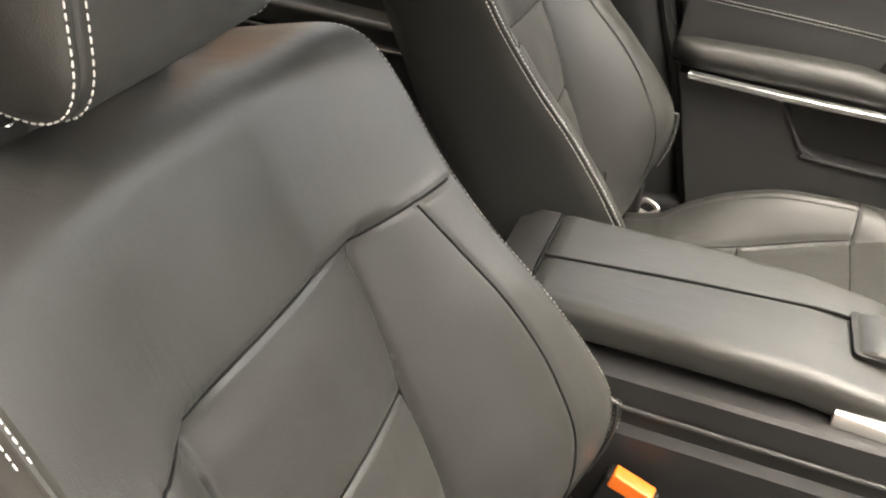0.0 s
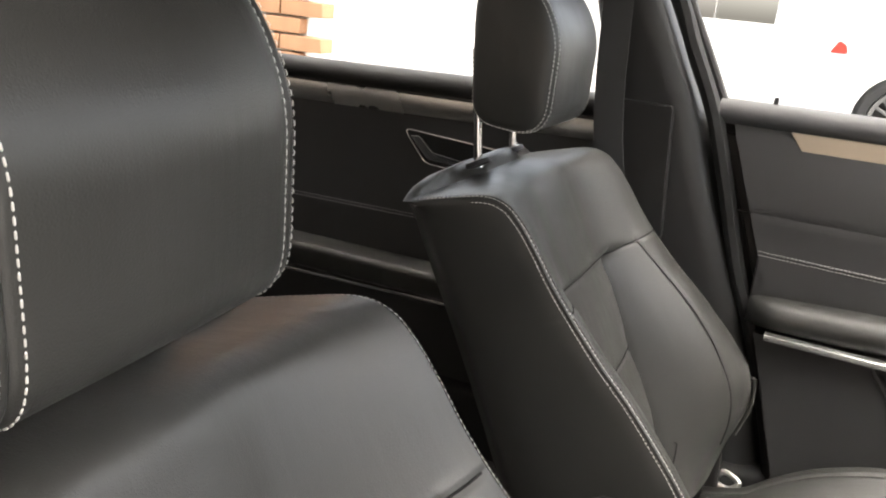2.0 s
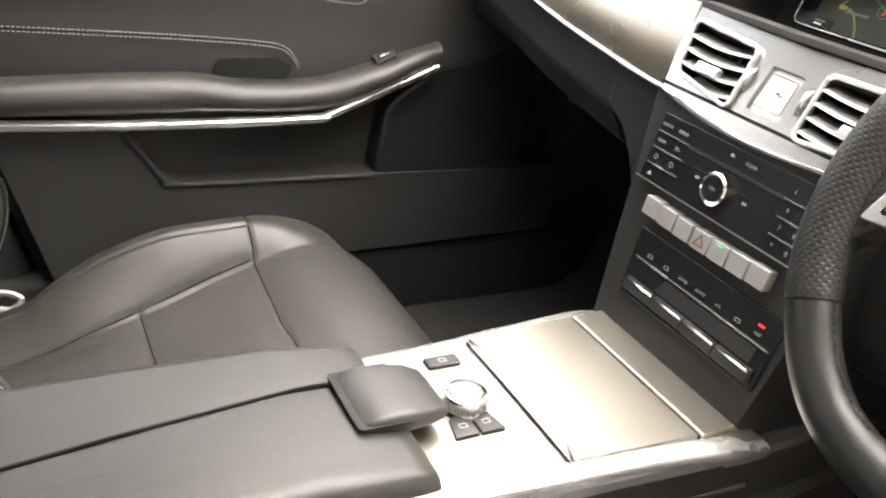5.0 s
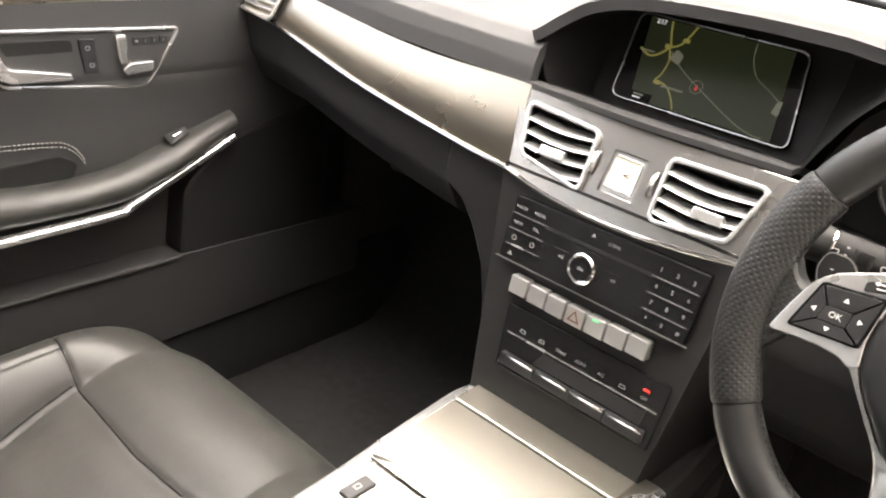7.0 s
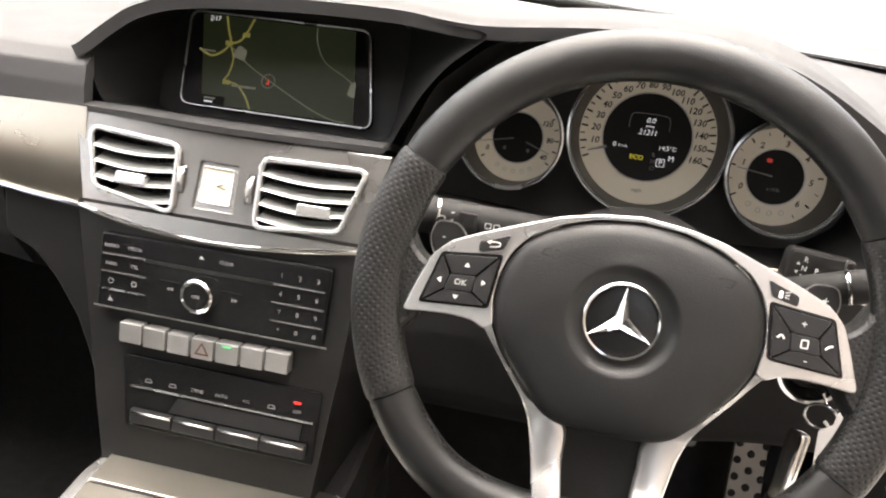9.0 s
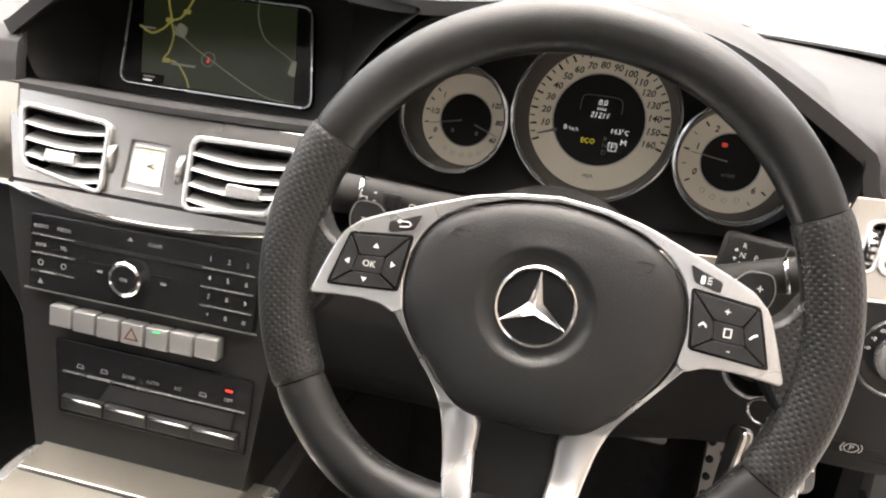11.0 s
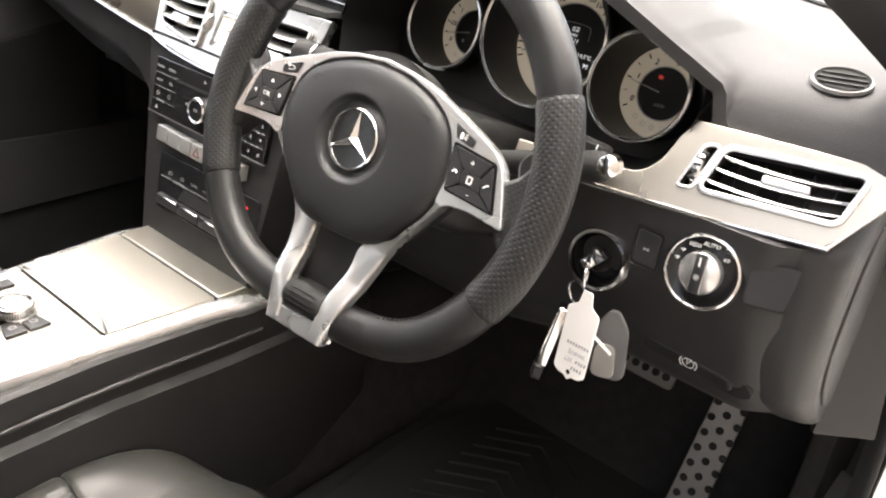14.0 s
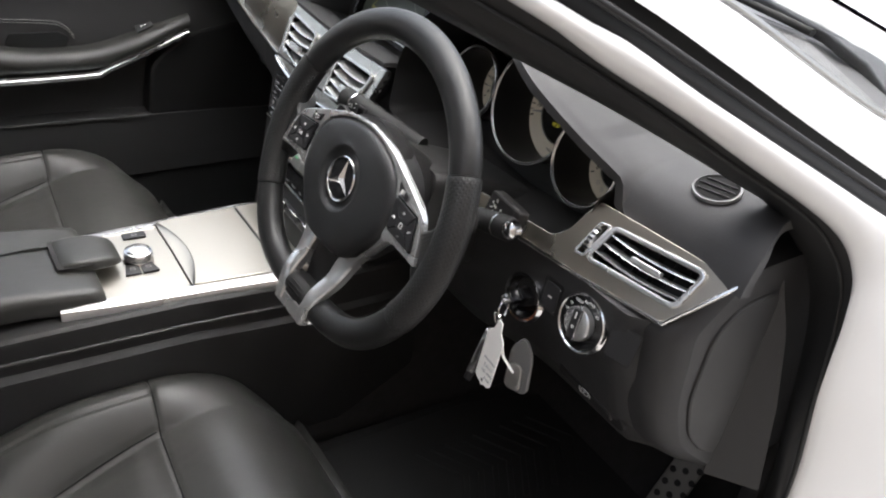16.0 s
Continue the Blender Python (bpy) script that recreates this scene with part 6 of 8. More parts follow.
for a, kind in ((42, "beam"), (118, "side"), (145, "park"), (166, "park")):
    c = V(0.0250 * math.cos(radians(a)), 0.0250 * math.sin(radians(a)))
    if kind == "park":
        writing("park_letter", "P", 0.0048, PRINT, light, DL @ Matrix.Translation((c.x, c.y, 0.0042)))
        part("park_mark", box(0.0016, 0.0005, 0.0003, (c.x - 0.0024, c.y + 0.0008, 0.0042)), PRINT, light, m=DL)
        continue
    for sx in ((1,) if kind == "beam" else (-1, 1)):
        h = [(c.x + sx * q[0], c.y + q[1]) for q in ((0.0006, -0.0018), (0.0019, -0.0015), (0.0027, 0.0), (0.0019, 0.0015), (0.0006, 0.0018))][::sx]
        part("lamp_symbol", hoop(h, offset(h, 0.0004), 0.0003, 0.0040), PRINT, light, m=DL)
        for q in (-0.0011, 0.0, 0.0011):
            part("beam_line", box(0.0024, 0.0004, 0.0003, (c.x - 0.0016 if kind == "beam" else c.x + sx * 0.0042, c.y + q, 0.0041)), PRINT, light, m=DL)
for k in range(8):
    part("sun_ray", box(0.0004, 0.0012, 0.0003, (0, 0, 0)), PRINT, lk, m=DL @ Matrix.Translation((0, -0.003, 0.0171)) @ pose(0, 0, 0, 0, 0, 45 * k) @ Matrix.Translation((0, 0.0022, 0)))
part("sun_ring", hoop(circle(0.0013, 12, (0, -0.003)), circle(0.0009, 12, (0, -0.003)), 0.0003, 0.0170), PRINT, lk, m=DL)
for sx in (-1, 1):
    part("blade_edge", box(0.0008, 0.036, 0.0012, (sx * 0.0053, 0, 0.0166), 0.0002), CHROME, lk, "bright edge of the blade", m=DL)
fog = part("fog_lamp_key", prism(rounded([(-0.062, -0.010), (-0.041, -0.012), (-0.041, 0.017), (-0.062, 0.019)], 0.003), 0.0022, 0.0008, 0.000), KEYCAP, dash, "square black fog lamp key", m=DM)
fogo = rounded([(-0.066, -0.013), (-0.038, -0.0155), (-0.038, 0.0205), (-0.066, 0.0225)], 0.004)
part("fog_key_joint", hoop(fogo, offset(fogo, 0.0008), 0.0008, 0.0004), INK, dash, m=DM)
for x in (-0.0530, -0.0500):
    part("symbol", hoop(circle(0.0011, 10, (x, 0.003)), circle(0.0007, 10, (x, 0.003)), 0.0003, 0.0022), PRINT, fog, m=DM)
blank = rounded([(0.037, -0.014), (0.070, -0.012), (0.074, 0.024), (0.037, 0.022)], 0.004)
part("blank_panel", prism(blank, 0.0014, 0.0006, 0.0003), DASHLOW, dash, m=DM)
part("blank_gap", hoop(offset(blank, -0.0008), blank, 0.0012, 0.0), INK, dash, m=DM)
IM = frame_of((0.541, 0.1575, 0.860), (1, 0.05, 0.06), (0, 0.12, 0.98))
ign = part("ignition_lock", lathe([(0.024, 0.0), (0.0255, 0.0055), (0.0285, 0.0055), (0.0305, 0.0)], 48, False), CHROME, dash, "ignition lock with a chrome ring", m=IM)
part("lock_cup", lathe([(0.0, -0.006), (0.018, -0.006), (0.024, 0.003)], 36, False), GLOSS, ign, m=IM)
part("lock_barrel", lathe([(0.0, 0.004), (0.011, 0.004), (0.012, -0.006)], 28), KEYCAP, ign, m=IM)
# solid dark plate painted as the pocket's shadow, no hollow is cut
part("release_pocket", prism(rounded([(-0.068, 0.006), (-0.05, 0.018), (0.056, 0.004), (0.064, -0.012), (0.052, -0.022), (-0.03, -0.010)], 0.007, 4), 0.006, 0.002, -0.003), INK, dash, "dark plate for the shade in the pocket behind the release", m=frame_of((0.634, 0.196, 0.784), (1, 0.0, 0.02), (0, -0.35, 0.94)))
park = part("parking_release", prism(rounded([(-0.048, -0.008), (0.046, -0.014), (0.044, 0.002), (-0.044, 0.011)], 0.006, 4), 0.008, 0.003, -0.001), HARD, dash, "black parking brake release", m=frame_of((0.632, 0.197, 0.784), (1, 0.0, 0.02), (0, -0.35, 0.94)))
PM = frame_of((0.636, 0.1905, 0.784), (1, 0.0, 0.05), (0, -0.35, 0.94))
part("brake_sign", hoop(circle(0.0062, 24), circle(0.0053, 24), 0.0003, 0.002), PRINT, park, m=PM)
writing("brake_letter", "P", 0.0088, PRINT, park, PM @ Matrix.Translation((0, 0, 0.002)))
for sx in (-1, 1):
    arc = [V(sx * 0.0085 * math.cos(radians(b)), 0.0085 * math.sin(radians(b)), 0.0022) for b in range(-40, 41, 16)]
    part("brake_arc", tube(arc, 0.0005, 6), PRINT, park, m=PM)
# shadowed pocket beside the release and the dash's side cover
end = []
for x, g in ((0.690, -0.002), (0.712, 0.0), (0.726, 0.006), (0.734, 0.016), (0.738, 0.032)):
    end.append([V(x, p[0], p[1]) for p in rounded([(0.170 + g, 0.930), (0.182 + g, 0.83), (0.212 + g, 0.768), (0.252 + g, 0.735), (0.315, 0.700 + g / 3), (0.42, 0.69), (0.60, 0.72), (0.60, 1.0), (0.36, 1.0), (0.262, 0.992), (0.205 + g, 0.965)], [0.01, 0.03, 0.03, 0.02, 0.02, 0.01, 0.01, 0.01, 0.02, 0.02, 0.01], 5)])
part("dash_end", loft(end), DASHLOW, dash, "black end of the dashboard", 60)
cover2 = rounded([(0.228, 0.925), (0.226, 0.84), (0.246, 0.785), (0.285, 0.745), (0.312, 0.735), (0.318, 0.96), (0.262, 0.955)], 0.02, 5)
part("side_cover", prism([V(p[0], p[1]) for p in cover2], 0.006, 0.003, 0.0), PLASTIC, dash, "black side cover", m=Matrix(((0, 0, 1, 0.735), (1, 0, 0, 0), (0, 1, 0, 0), (0, 0, 0, 1))))
part("kick_panel", prism(rounded([(0.0, 0.0), (0.064, 0.0), (0.046, 0.12), (0.026, 0.21), (0.006, 0.265), (0.0, 0.28)], 0.002, 2), 0.008, 0.003, -0.008), PLASTIC, dash, "black panel at the door hinge", m=frame_of((0.736, 0.312, 0.698), (0.6, 0.5, 0.0), (0, 0, 1)))

# ---- instrument cluster ----
cluster = thing("instrument_cluster", "three round cream dials with silver rings in a dark hood", "instruments")
co = rounded([(0.165, 0.930), (0.40, 0.915), (0.53, 0.925), (0.572, 0.955), (0.584, 0.995), (0.589, 1.020), (0.584, 1.031), (0.545, 1.060), (0.498, 1.088), (0.46, 1.102), (0.43, 1.109), (0.32, 1.108), (0.237, 1.094), (0.190, 1.052), (0.160, 0.985)], 0.012, 3)
ci = [V(0.377 + (p[0] - 0.377) * 0.93, 1.005 + (p[1] - 1.005) * 0.92) for p in co]
part("cluster_recess", recess([V(p[0], 0.180 if p[1] < 0.97 else lerp(LIP_Y, p[0]) + 0.004 if p[0] > 0.40 and p[1] > 1.01 else 0.185, p[1]) for p in co], [V(p[0], 0.275 + 0.2 * (p[1] - 1.0), p[1] - 0.004) for p in ci]), HARD, cluster, "dark funnel round the dials")
GU = V(0, 0.26, 0.966)
GMs = frame_of((0.378, 0.284, 1.008), (1, 0, 0), GU)
part("cluster_plate", cut(prism(rounded([(-0.225, -0.095), (0.200, -0.095), (0.200, 0.020), (0.142, 0.062), (0.062, 0.084), (-0.058, 0.090), (-0.158, 0.082), (-0.225, 0.080)], 0.01), 0.004, 0.0, -0.006), [prism(circle(r, 40, (x, z)), 0.05, 0, -0.03) for r, x, z in ((0.0478, -0.1265, -0.0165), (0.0700, 0.0, 0.0005), (0.0500, 0.1225, -0.0205))]), HARD, cluster, m=GMs)


def gauge(name, c, rim_r, face_r, hole_r, depth, label):
    m = frame_of(c, (1, 0, 0), GU)
    g = part(name, lathe([(rim_r - 0.003, depth), (rim_r - 0.0012, depth + 0.0022), (rim_r + 0.0008, depth + 0.0012), (rim_r + 0.001, depth - 0.004)], 72, False), SATIN, cluster, label, m=m)
    part("tube", lathe([(face_r + 0.0005, 0.0), (rim_r - 0.003, depth)], 64, False), HARD, g, m=m)
    part("dial_face", hoop(circle(face_r, 72), circle(hole_r, 72), 0.002, -0.001, 0), DIAL, g, "cream dial", m=m)
    part("dial_centre", lathe([(0.0, -0.0005), (hole_r, 0.0006)], 56, False), RUBBER, g, m=m)
    part("dial_lip", hoop(circle(hole_r + 0.0012, 64), circle(hole_r, 64), 0.0012, 0.0008), STEEL, g, m=m)
    return g, m


def tick(g, m, a, r0, r1, w, mat=INK):
    part("tick", box(r1 - r0, w, 0.0003, ((r0 + r1) / 2, 0, 0.0012)), mat, g, m=m @ pose(0, 0, 0, 0, 0, a))


def needle(g, m, a, r0, r1, w=0.0016):
    part("needle", prism([(r0, -w / 2), (r1, -w / 4), (r1, w / 4), (r0, w / 2)], 0.0008, 0, 0.0035), material("needle_grey", (0.25, 0.25, 0.25), 0.3), g, "grey needle", m=m @ pose(0, 0, 0, 0, 0, a))


g, m = gauge("speedometer", (0.3775, 0.314, 1.001), 0.0735, 0.0660, 0.0425, 0.0622, "large cream speedometer with a silver ring")
for k in range(1, 17):
    a = 190 - 13.9 * (k - 1)
    writing("numeral", str(10 * k), 0.0088, INK, g, m @ Matrix.Translation((0.0508 * math.cos(radians(a)), 0.0508 * math.sin(radians(a)), 0.0013)), shear=0.15, bold=0.00018)
for k in range(33):
    a = 204 - 13.9 * k / 2
    tick(g, m, a, 0.0585 if k % 2 == 0 else 0.0605, 0.0650, 0.0019 if k % 2 == 0 else 0.0013)
needle(g, m, 200, 0.040, 0.0585, 0.0030)
for txt, s, x, y, mt in (("0.0", 0.0072, 0.001, 0.0165, LIT_WHITE), ("miles", 0.0042, 0.001, 0.0108, LIT_WHITE), ("21211", 0.0072, 0.0, 0.0045, LIT_WHITE), ("14.5°C", 0.0062, 0.021, -0.0085, LIT_WHITE), ("0", 0.0064, -0.030, -0.0105, LIT_WHITE), ("km/h", 0.0042, -0.022, -0.0110, LIT_WHITE), ("ECO", 0.0066, -0.007, -0.0205, LIT_YELLOW), ("M", 0.0076, 0.026, -0.0180, LIT_WHITE), ("P", 0.0070, 0.0165, -0.0230, LIT_WHITE), ("R", 0.0062, 0.009, -0.0165, PRINT_DIM), ("N", 0.0062, 0.009, -0.0228, PRINT_DIM), ("D", 0.0062, 0.009, -0.0292, PRINT_DIM)):
    writing("read_out", txt, s, mt, g, m @ Matrix.Translation((x, y, 0.0012)), shear=0.2 if txt in ("0.0", "21211", "miles", "mph") else 0)
writing("unit", "mph", 0.0058, INK, g, m @ Matrix.Translation((-0.002, -0.0525, 0.0013)))
part("trip_arc", tube(smooth_path([V(-0.019, 0.008, 0.001), V(-0.018, 0.0195, 0.001), V(-0.012, 0.0225, 0.001), V(0.012, 0.0225, 0.001), V(0.019, 0.0195, 0.001), V(0.020, 0.008, 0.001)], 4), 0.0005, 6), PRINT_DIM, g, m=m)
part("gear_frame", hoop(rounded([(0.0125, -0.0270), (0.0205, -0.0270), (0.0205, -0.0190), (0.0125, -0.0190)], 0.001), rounded([(0.0131, -0.0264), (0.0199, -0.0264), (0.0199, -0.0196), (0.0131, -0.0196)], 0.0008), 0.0003, 0.0008), LIT_WHITE, g, m=m)

g, m = gauge("fuel_and_temperature_gauge", (0.2515, 0.309, 0.984), 0.0495, 0.0440, 0.0250, 0.0604, "small cream fuel and temperature dial with a silver ring")
for t, a in (("0", 205), ("1/2", 172), ("1", 140), ("40", -30), ("80", 2), ("120", 32)):
    writing("numeral", t, 0.0072, INK, g, m @ Matrix.Translation((0.0325 * math.cos(radians(a)), 0.0325 * math.sin(radians(a)), 0.0013)), shear=0.15, bold=0.00018)
for a in (214, 190, 172, 156, 140, -34, -14, 2, 18, 34):
    tick(g, m, a, 0.0375, 0.0415, 0.0015)
needle(g, m, 192, 0.004, 0.036)
needle(g, m, -20, 0.010, 0.036)
for k in range(5):
    a = radians(240 + 15 * k)
    part("warning_symbol", hoop(circle(0.0022, 10, (0.034 * math.cos(a), 0.034 * math.sin(a))), circle(0.0016, 10, (0.034 * math.cos(a), 0.034 * math.sin(a))), 0.0003, 0.001), STEEL, g, m=m)
for x in (-0.012, 0.012):
    part("pump_symbol", box(0.003, 0.0038, 0.0003, (x, -0.0115, 0.0009)), PRINT_DIM, g, m=m)

g, m = gauge("rev_counter", (0.5005, 0.300, 0.983), 0.0520, 0.0460, 0.0260, 0.0614, "small cream rev counter with a silver ring")
for k in range(7):
    a = 203 - 41 * k
    writing("numeral", str(k), 0.0082, INK, g, m @ Matrix.Translation((0.0325 * math.cos(radians(a)), 0.0325 * math.sin(radians(a)), 0.0013)), shear=0.15, bold=0.00018)
    tick(g, m, a + 8, 0.0380, 0.0430, 0.0016)
    tick(g, m, a - 14, 0.0390, 0.0425, 0.0008)
needle(g, m, 172, 0.003, 0.0365)
part("red_lamp", prism(rounded([(-0.010, 0.0130), (-0.005, 0.0130), (-0.005, 0.0167), (-0.010, 0.0167)], 0.0012), 0.0003, 0, 0.0008), material("red_warning_lamp", (0.4, 0.03, 0.02), 0.4, emit=0.10), g, "red warning lamp", m=m)
writing("unit", "x1000", 0.0048, PRINT_DIM, g, m @ Matrix.Translation((0.0, -0.012, 0.0012)))
for k in range(4):
    a = radians(235 + 18 * k)
    part("warning_symbol", hoop(circle(0.0026, 10, (0.0345 * math.cos(a), 0.0345 * math.sin(a))), circle(0.0019, 10, (0.0345 * math.cos(a), 0.0345 * math.sin(a))), 0.0003, 0.001), STEEL, g, m=m)


# ---- car doors on the far side ----
def yz(outline, x0, x1, bevel=0.0):
    """A plate with an outline in y, z, from x0 to x1 (its rounded face at x1)."""
    bm = prism([V(p[0], p[1]) for p in outline], abs(x1 - x0), bevel)
    s = 1 if x1 > x0 else -1
    bmesh.ops.transform(bm, matrix=Matrix(((0, 0, s, x0), (1, 0, 0, 0), (0, 1, 0, 0), (0, 0, 0, 1))), verts=bm.verts)
    return bm


door = thing("passenger_door", "closed black front passenger door with aluminium trim and armrest", "car door")
part("door_panel", yz(rounded([(-0.612, 0.985), (-0.565, 0.86), (-0.515, 0.735), (-0.47, 0.56), (-0.43, 0.42), (0.36, 0.44), (0.42, 0.97)], 0.012), -0.79, -0.735, 0.004), DOORSKIN, door, "black vinyl door panel")
part("door_edge", yz(rounded([(-0.64, 1.0), (-0.59, 0.86), (-0.54, 0.735), (-0.495, 0.56), (-0.455, 0.40), (-0.41, 0.40), (-0.45, 0.56), (-0.50, 0.735), (-0.55, 0.86), (-0.60, 1.0)], 0.004), -0.80, -0.742, 0.004), RUBBER, door, "black rubber door seal")


def upper(u, v):
    """Padded upper part, from the window sill down to the armrest line."""
    y = -0.60 + 1.0 * u
    top = lerp([(-0.62, 1.006), (-0.2, 1.004), (0.15, 1.0), (0.4, 0.995)], y)
    lo = 0.735
    z = top + (lo - top) * v
    y += (0.105 * v) * (1 - u)
    x = -0.722 + 0.012 * math.sin(math.pi * min(1, v * 1.0)) - 0.004 * dip(v - 0.50, 0.012) - 0.01 * (1 - step(0, 0.05, v)) + 0.012 * step(0.6, 1.0, v)
    return V(x, y, z)


part("upper_panel", sheet(upper, 60, 60, 0.012), DOORSKIN, door, "black padded upper door panel", 50)
sill = smooth_path([V(-0.732, -0.625, 1.024), V(-0.732, -0.4, 1.024), V(-0.735, -0.1, 1.021), V(-0.74, 0.15, 1.017), V(-0.745, 0.42, 1.012)], 6)
part("window_sill", sweep(sill, [V(-0.03, -0.02), V(0.018, -0.022), V(0.026, -0.010), V(0.022, 0.006), V(0.006, 0.014), V(-0.03, 0.014)], up=(0, 0, 1)), DASHTOP, door, "grey window sill", 60)
part("lock_pin", lathe([(0.0, 0.014), (0.003, 0.0135), (0.004, 0.011), (0.004, 0.0)], 14), HARD, door, "small black locking pin", m=Matrix.Translation((-0.742, -0.545, 1.036)))
alu = rounded([(-0.513, 1.003), (-0.485, 0.968), (-0.46, 0.961), (-0.2, 0.961), (0.1, 0.958), (0.42, 0.952), (0.42, 0.995), (0.1, 1.0), (-0.2, 1.004)], [0.002, 0.01, 0.01, 0.01, 0.01, 0.001, 0.001, 0.01, 0.01], 4)
part("alu_trim", yz(alu, -0.73, -0.706, 0.003), ALU, door, "champagne aluminium door trim")
hp = rounded([(-0.205, 0.948), (-0.170, 0.872), (0.036, 0.852), (0.088, 0.936)], [0.014, 0.02, 0.02, 0.014], 6)
hpi = offset(hp, 0.0055)
if abs(hpi[0][0]) > abs(hp[0][0]):
    hpi = offset(hp, -0.0055)
hp3 = hoop(hp, hpi, 0.010, 0.0, 0.002)
YZ = Matrix(((0, 0, 1, -0.716), (1, 0, 0, 0), (0, 1, 0, 0), (0, 0, 0, 1)))
handle_panel = part("handle_panel", hp3, SATIN, door, "silver-framed handle panel", m=YZ @ Matrix.Translation((0, 0, 0.008)))
part("panel_plate", prism(hpi, 0.004, 0.0, 0.010), STEEL, handle_panel, "dark grey plate", m=YZ)
part("handle_cup", prism(rounded([(-0.165, 0.930), (-0.140, 0.885), (-0.070, 0.880), (-0.072, 0.928)], 0.008), 0.002, 0, 0.0145), INK, handle_panel, m=YZ)
part("door_handle", prism(rounded([(-0.195, 0.940), (-0.178, 0.942), (-0.158, 0.900), (-0.078, 0.886), (-0.076, 0.876), (-0.155, 0.880), (-0.172, 0.888)], 0.004), 0.012, 0.004, 0.0145), SATIN, handle_panel, "bright door handle", m=YZ)
part("lock_keys", prism(rounded([(-0.064, 0.928), (-0.058, 0.882), (-0.036, 0.880), (-0.042, 0.927)], 0.003), 0.004, 0.001, 0.0145), KEYCAP, handle_panel, "black lock keys", m=YZ)
for yy, zz in ((-0.052, 0.916), (-0.047, 0.893)):
    part("symbol", hoop(circle(0.0035, 12, (yy, zz)), circle(0.0024, 12, (yy, zz)), 0.0004, 0.0186), PRINT_DIM, handle_panel, m=YZ)
part("seat_switch", prism(rounded([(-0.014, 0.930), (0.000, 0.932), (0.003, 0.915), (0.000, 0.905), (0.006, 0.893), (-0.008, 0.890), (-0.012, 0.905)], 0.004), 0.009, 0.003, 0.0145), SATIN, handle_panel, "bright seat back switch", m=YZ)
part("seat_switch", prism(rounded([(-0.006, 0.884), (0.006, 0.892), (0.042, 0.892), (0.040, 0.878), (0.0, 0.874)], 0.004), 0.009, 0.003, 0.0145), SATIN, handle_panel, "bright seat cushion switch", m=YZ)
for k in range(4):
    part("memory_key", prism(rounded([(0.012 + 0.0135 * k, 0.914), (0.024 + 0.0135 * k, 0.913), (0.025 + 0.0135 * k, 0.924), (0.013 + 0.0135 * k, 0.925)], 0.001), 0.002, 0.0005, 0.0145), KEYCAP, handle_panel, m=YZ)
for t, k in (("M", 0), ("1", 1), ("2", 2), ("3", 3)):
    writing("memory_sign", t, 0.006, PRINT_DIM, handle_panel, YZ @ Matrix.Translation((0.0185 + 0.0135 * k, 0.919, 0.0168)))
# armrest: a rounded bulge that rises to the front, with the bright strip below it
AT = [(-0.525, 0.742), (-0.24, 0.752), (-0.15, 0.742), (-0.04, 0.744), (0.04, 0.765), (0.165, 0.803)]
AB = [(-0.525, 0.690), (-0.2, 0.690), (-0.03, 0.694), (0.03, 0.712), (0.165, 0.767)]
rings = []
for k in range(61):
    y = -0.522 + 0.69 * k / 60
    zt, zb = lerp(AT, y), lerp(AB, y)
    bulge = 0.052 * step(-0.53, -0.47, y) ** 0.5 * (1 - 0.35 * step(0.05, 0.17, y)) + 0.01
    c = (zt + zb) / 2
    h = (zt - zb) / 2
    ring = []
    for j in range(17):
        a = -math.pi / 2 + math.pi * j / 16
        ring.append(V(-0.718 + bulge * abs(math.cos(a)) ** 0.6, y, c + h * math.sin(a)))
    ring += [V(-0.75, y, zt), V(-0.75, y, zb)]
    rings.append(ring)
part("armrest", loft(rings), LEATHER, door, "black padded door armrest", 50)
pad_line = [(-0.522, 0.8025), (-0.26, 0.797), (-0.12, 0.790), (-0.085, 0.780), (-0.066, 0.757), (-0.070, 0.742), (-0.522, 0.735)]
part("armrest_pad", yz(rounded(pad_line, [0.004, 0.01, 0.02, 0.015, 0.008, 0.004, 0.004], 4)[::-1], -0.725, -0.6985, 0.007), DOORSKIN, door, "padded black panel above the armrest", 50)
# the grip's hollow is only a dark plate, its shade given by colour
part("grip_recess", yz(rounded([(-0.20, 0.748), (-0.165, 0.737), (-0.085, 0.737), (-0.075, 0.76), (-0.10, 0.775), (-0.19, 0.772)], 0.008), -0.725, -0.6945, 0.002), INK, door, "dark plate for the shade in the door grip")
pull = smooth_path([V(-0.702, -0.522, 0.803), V(-0.696, -0.26, 0.797), V(-0.695, -0.12, 0.789), V(-0.695, -0.085, 0.778), V(-0.694, -0.068, 0.755)], 6)
for dz in (0.0, 0.006):
    part("stitching", stitches([p + V(0.0045, 0, dz + 0.003) for p in pull], 0.0045, 0.0015, 0.00045, normal=(1, 0, 0.1)), THREAD, door, "white thread")["kind"] = "stuff"
part("pad_seam", tube([p + V(0.003, 0, 0.006) for p in pull], 0.0013, 6), INK, door)
part("seam_line", tube([V(-0.711, -0.585, 0.869), V(-0.709, -0.38, 0.868), V(-0.709, -0.17, 0.858), V(-0.707, 0.02, 0.842), V(-0.702, 0.14, 0.81)], 0.0018, 6), INK, door)
cs = smooth_path([V(-0.664, -0.487, 0.686), V(-0.660, -0.3, 0.684), V(-0.661, -0.05, 0.687), V(-0.664, -0.01, 0.697), V(-0.678, 0.165, 0.7655)], 6)
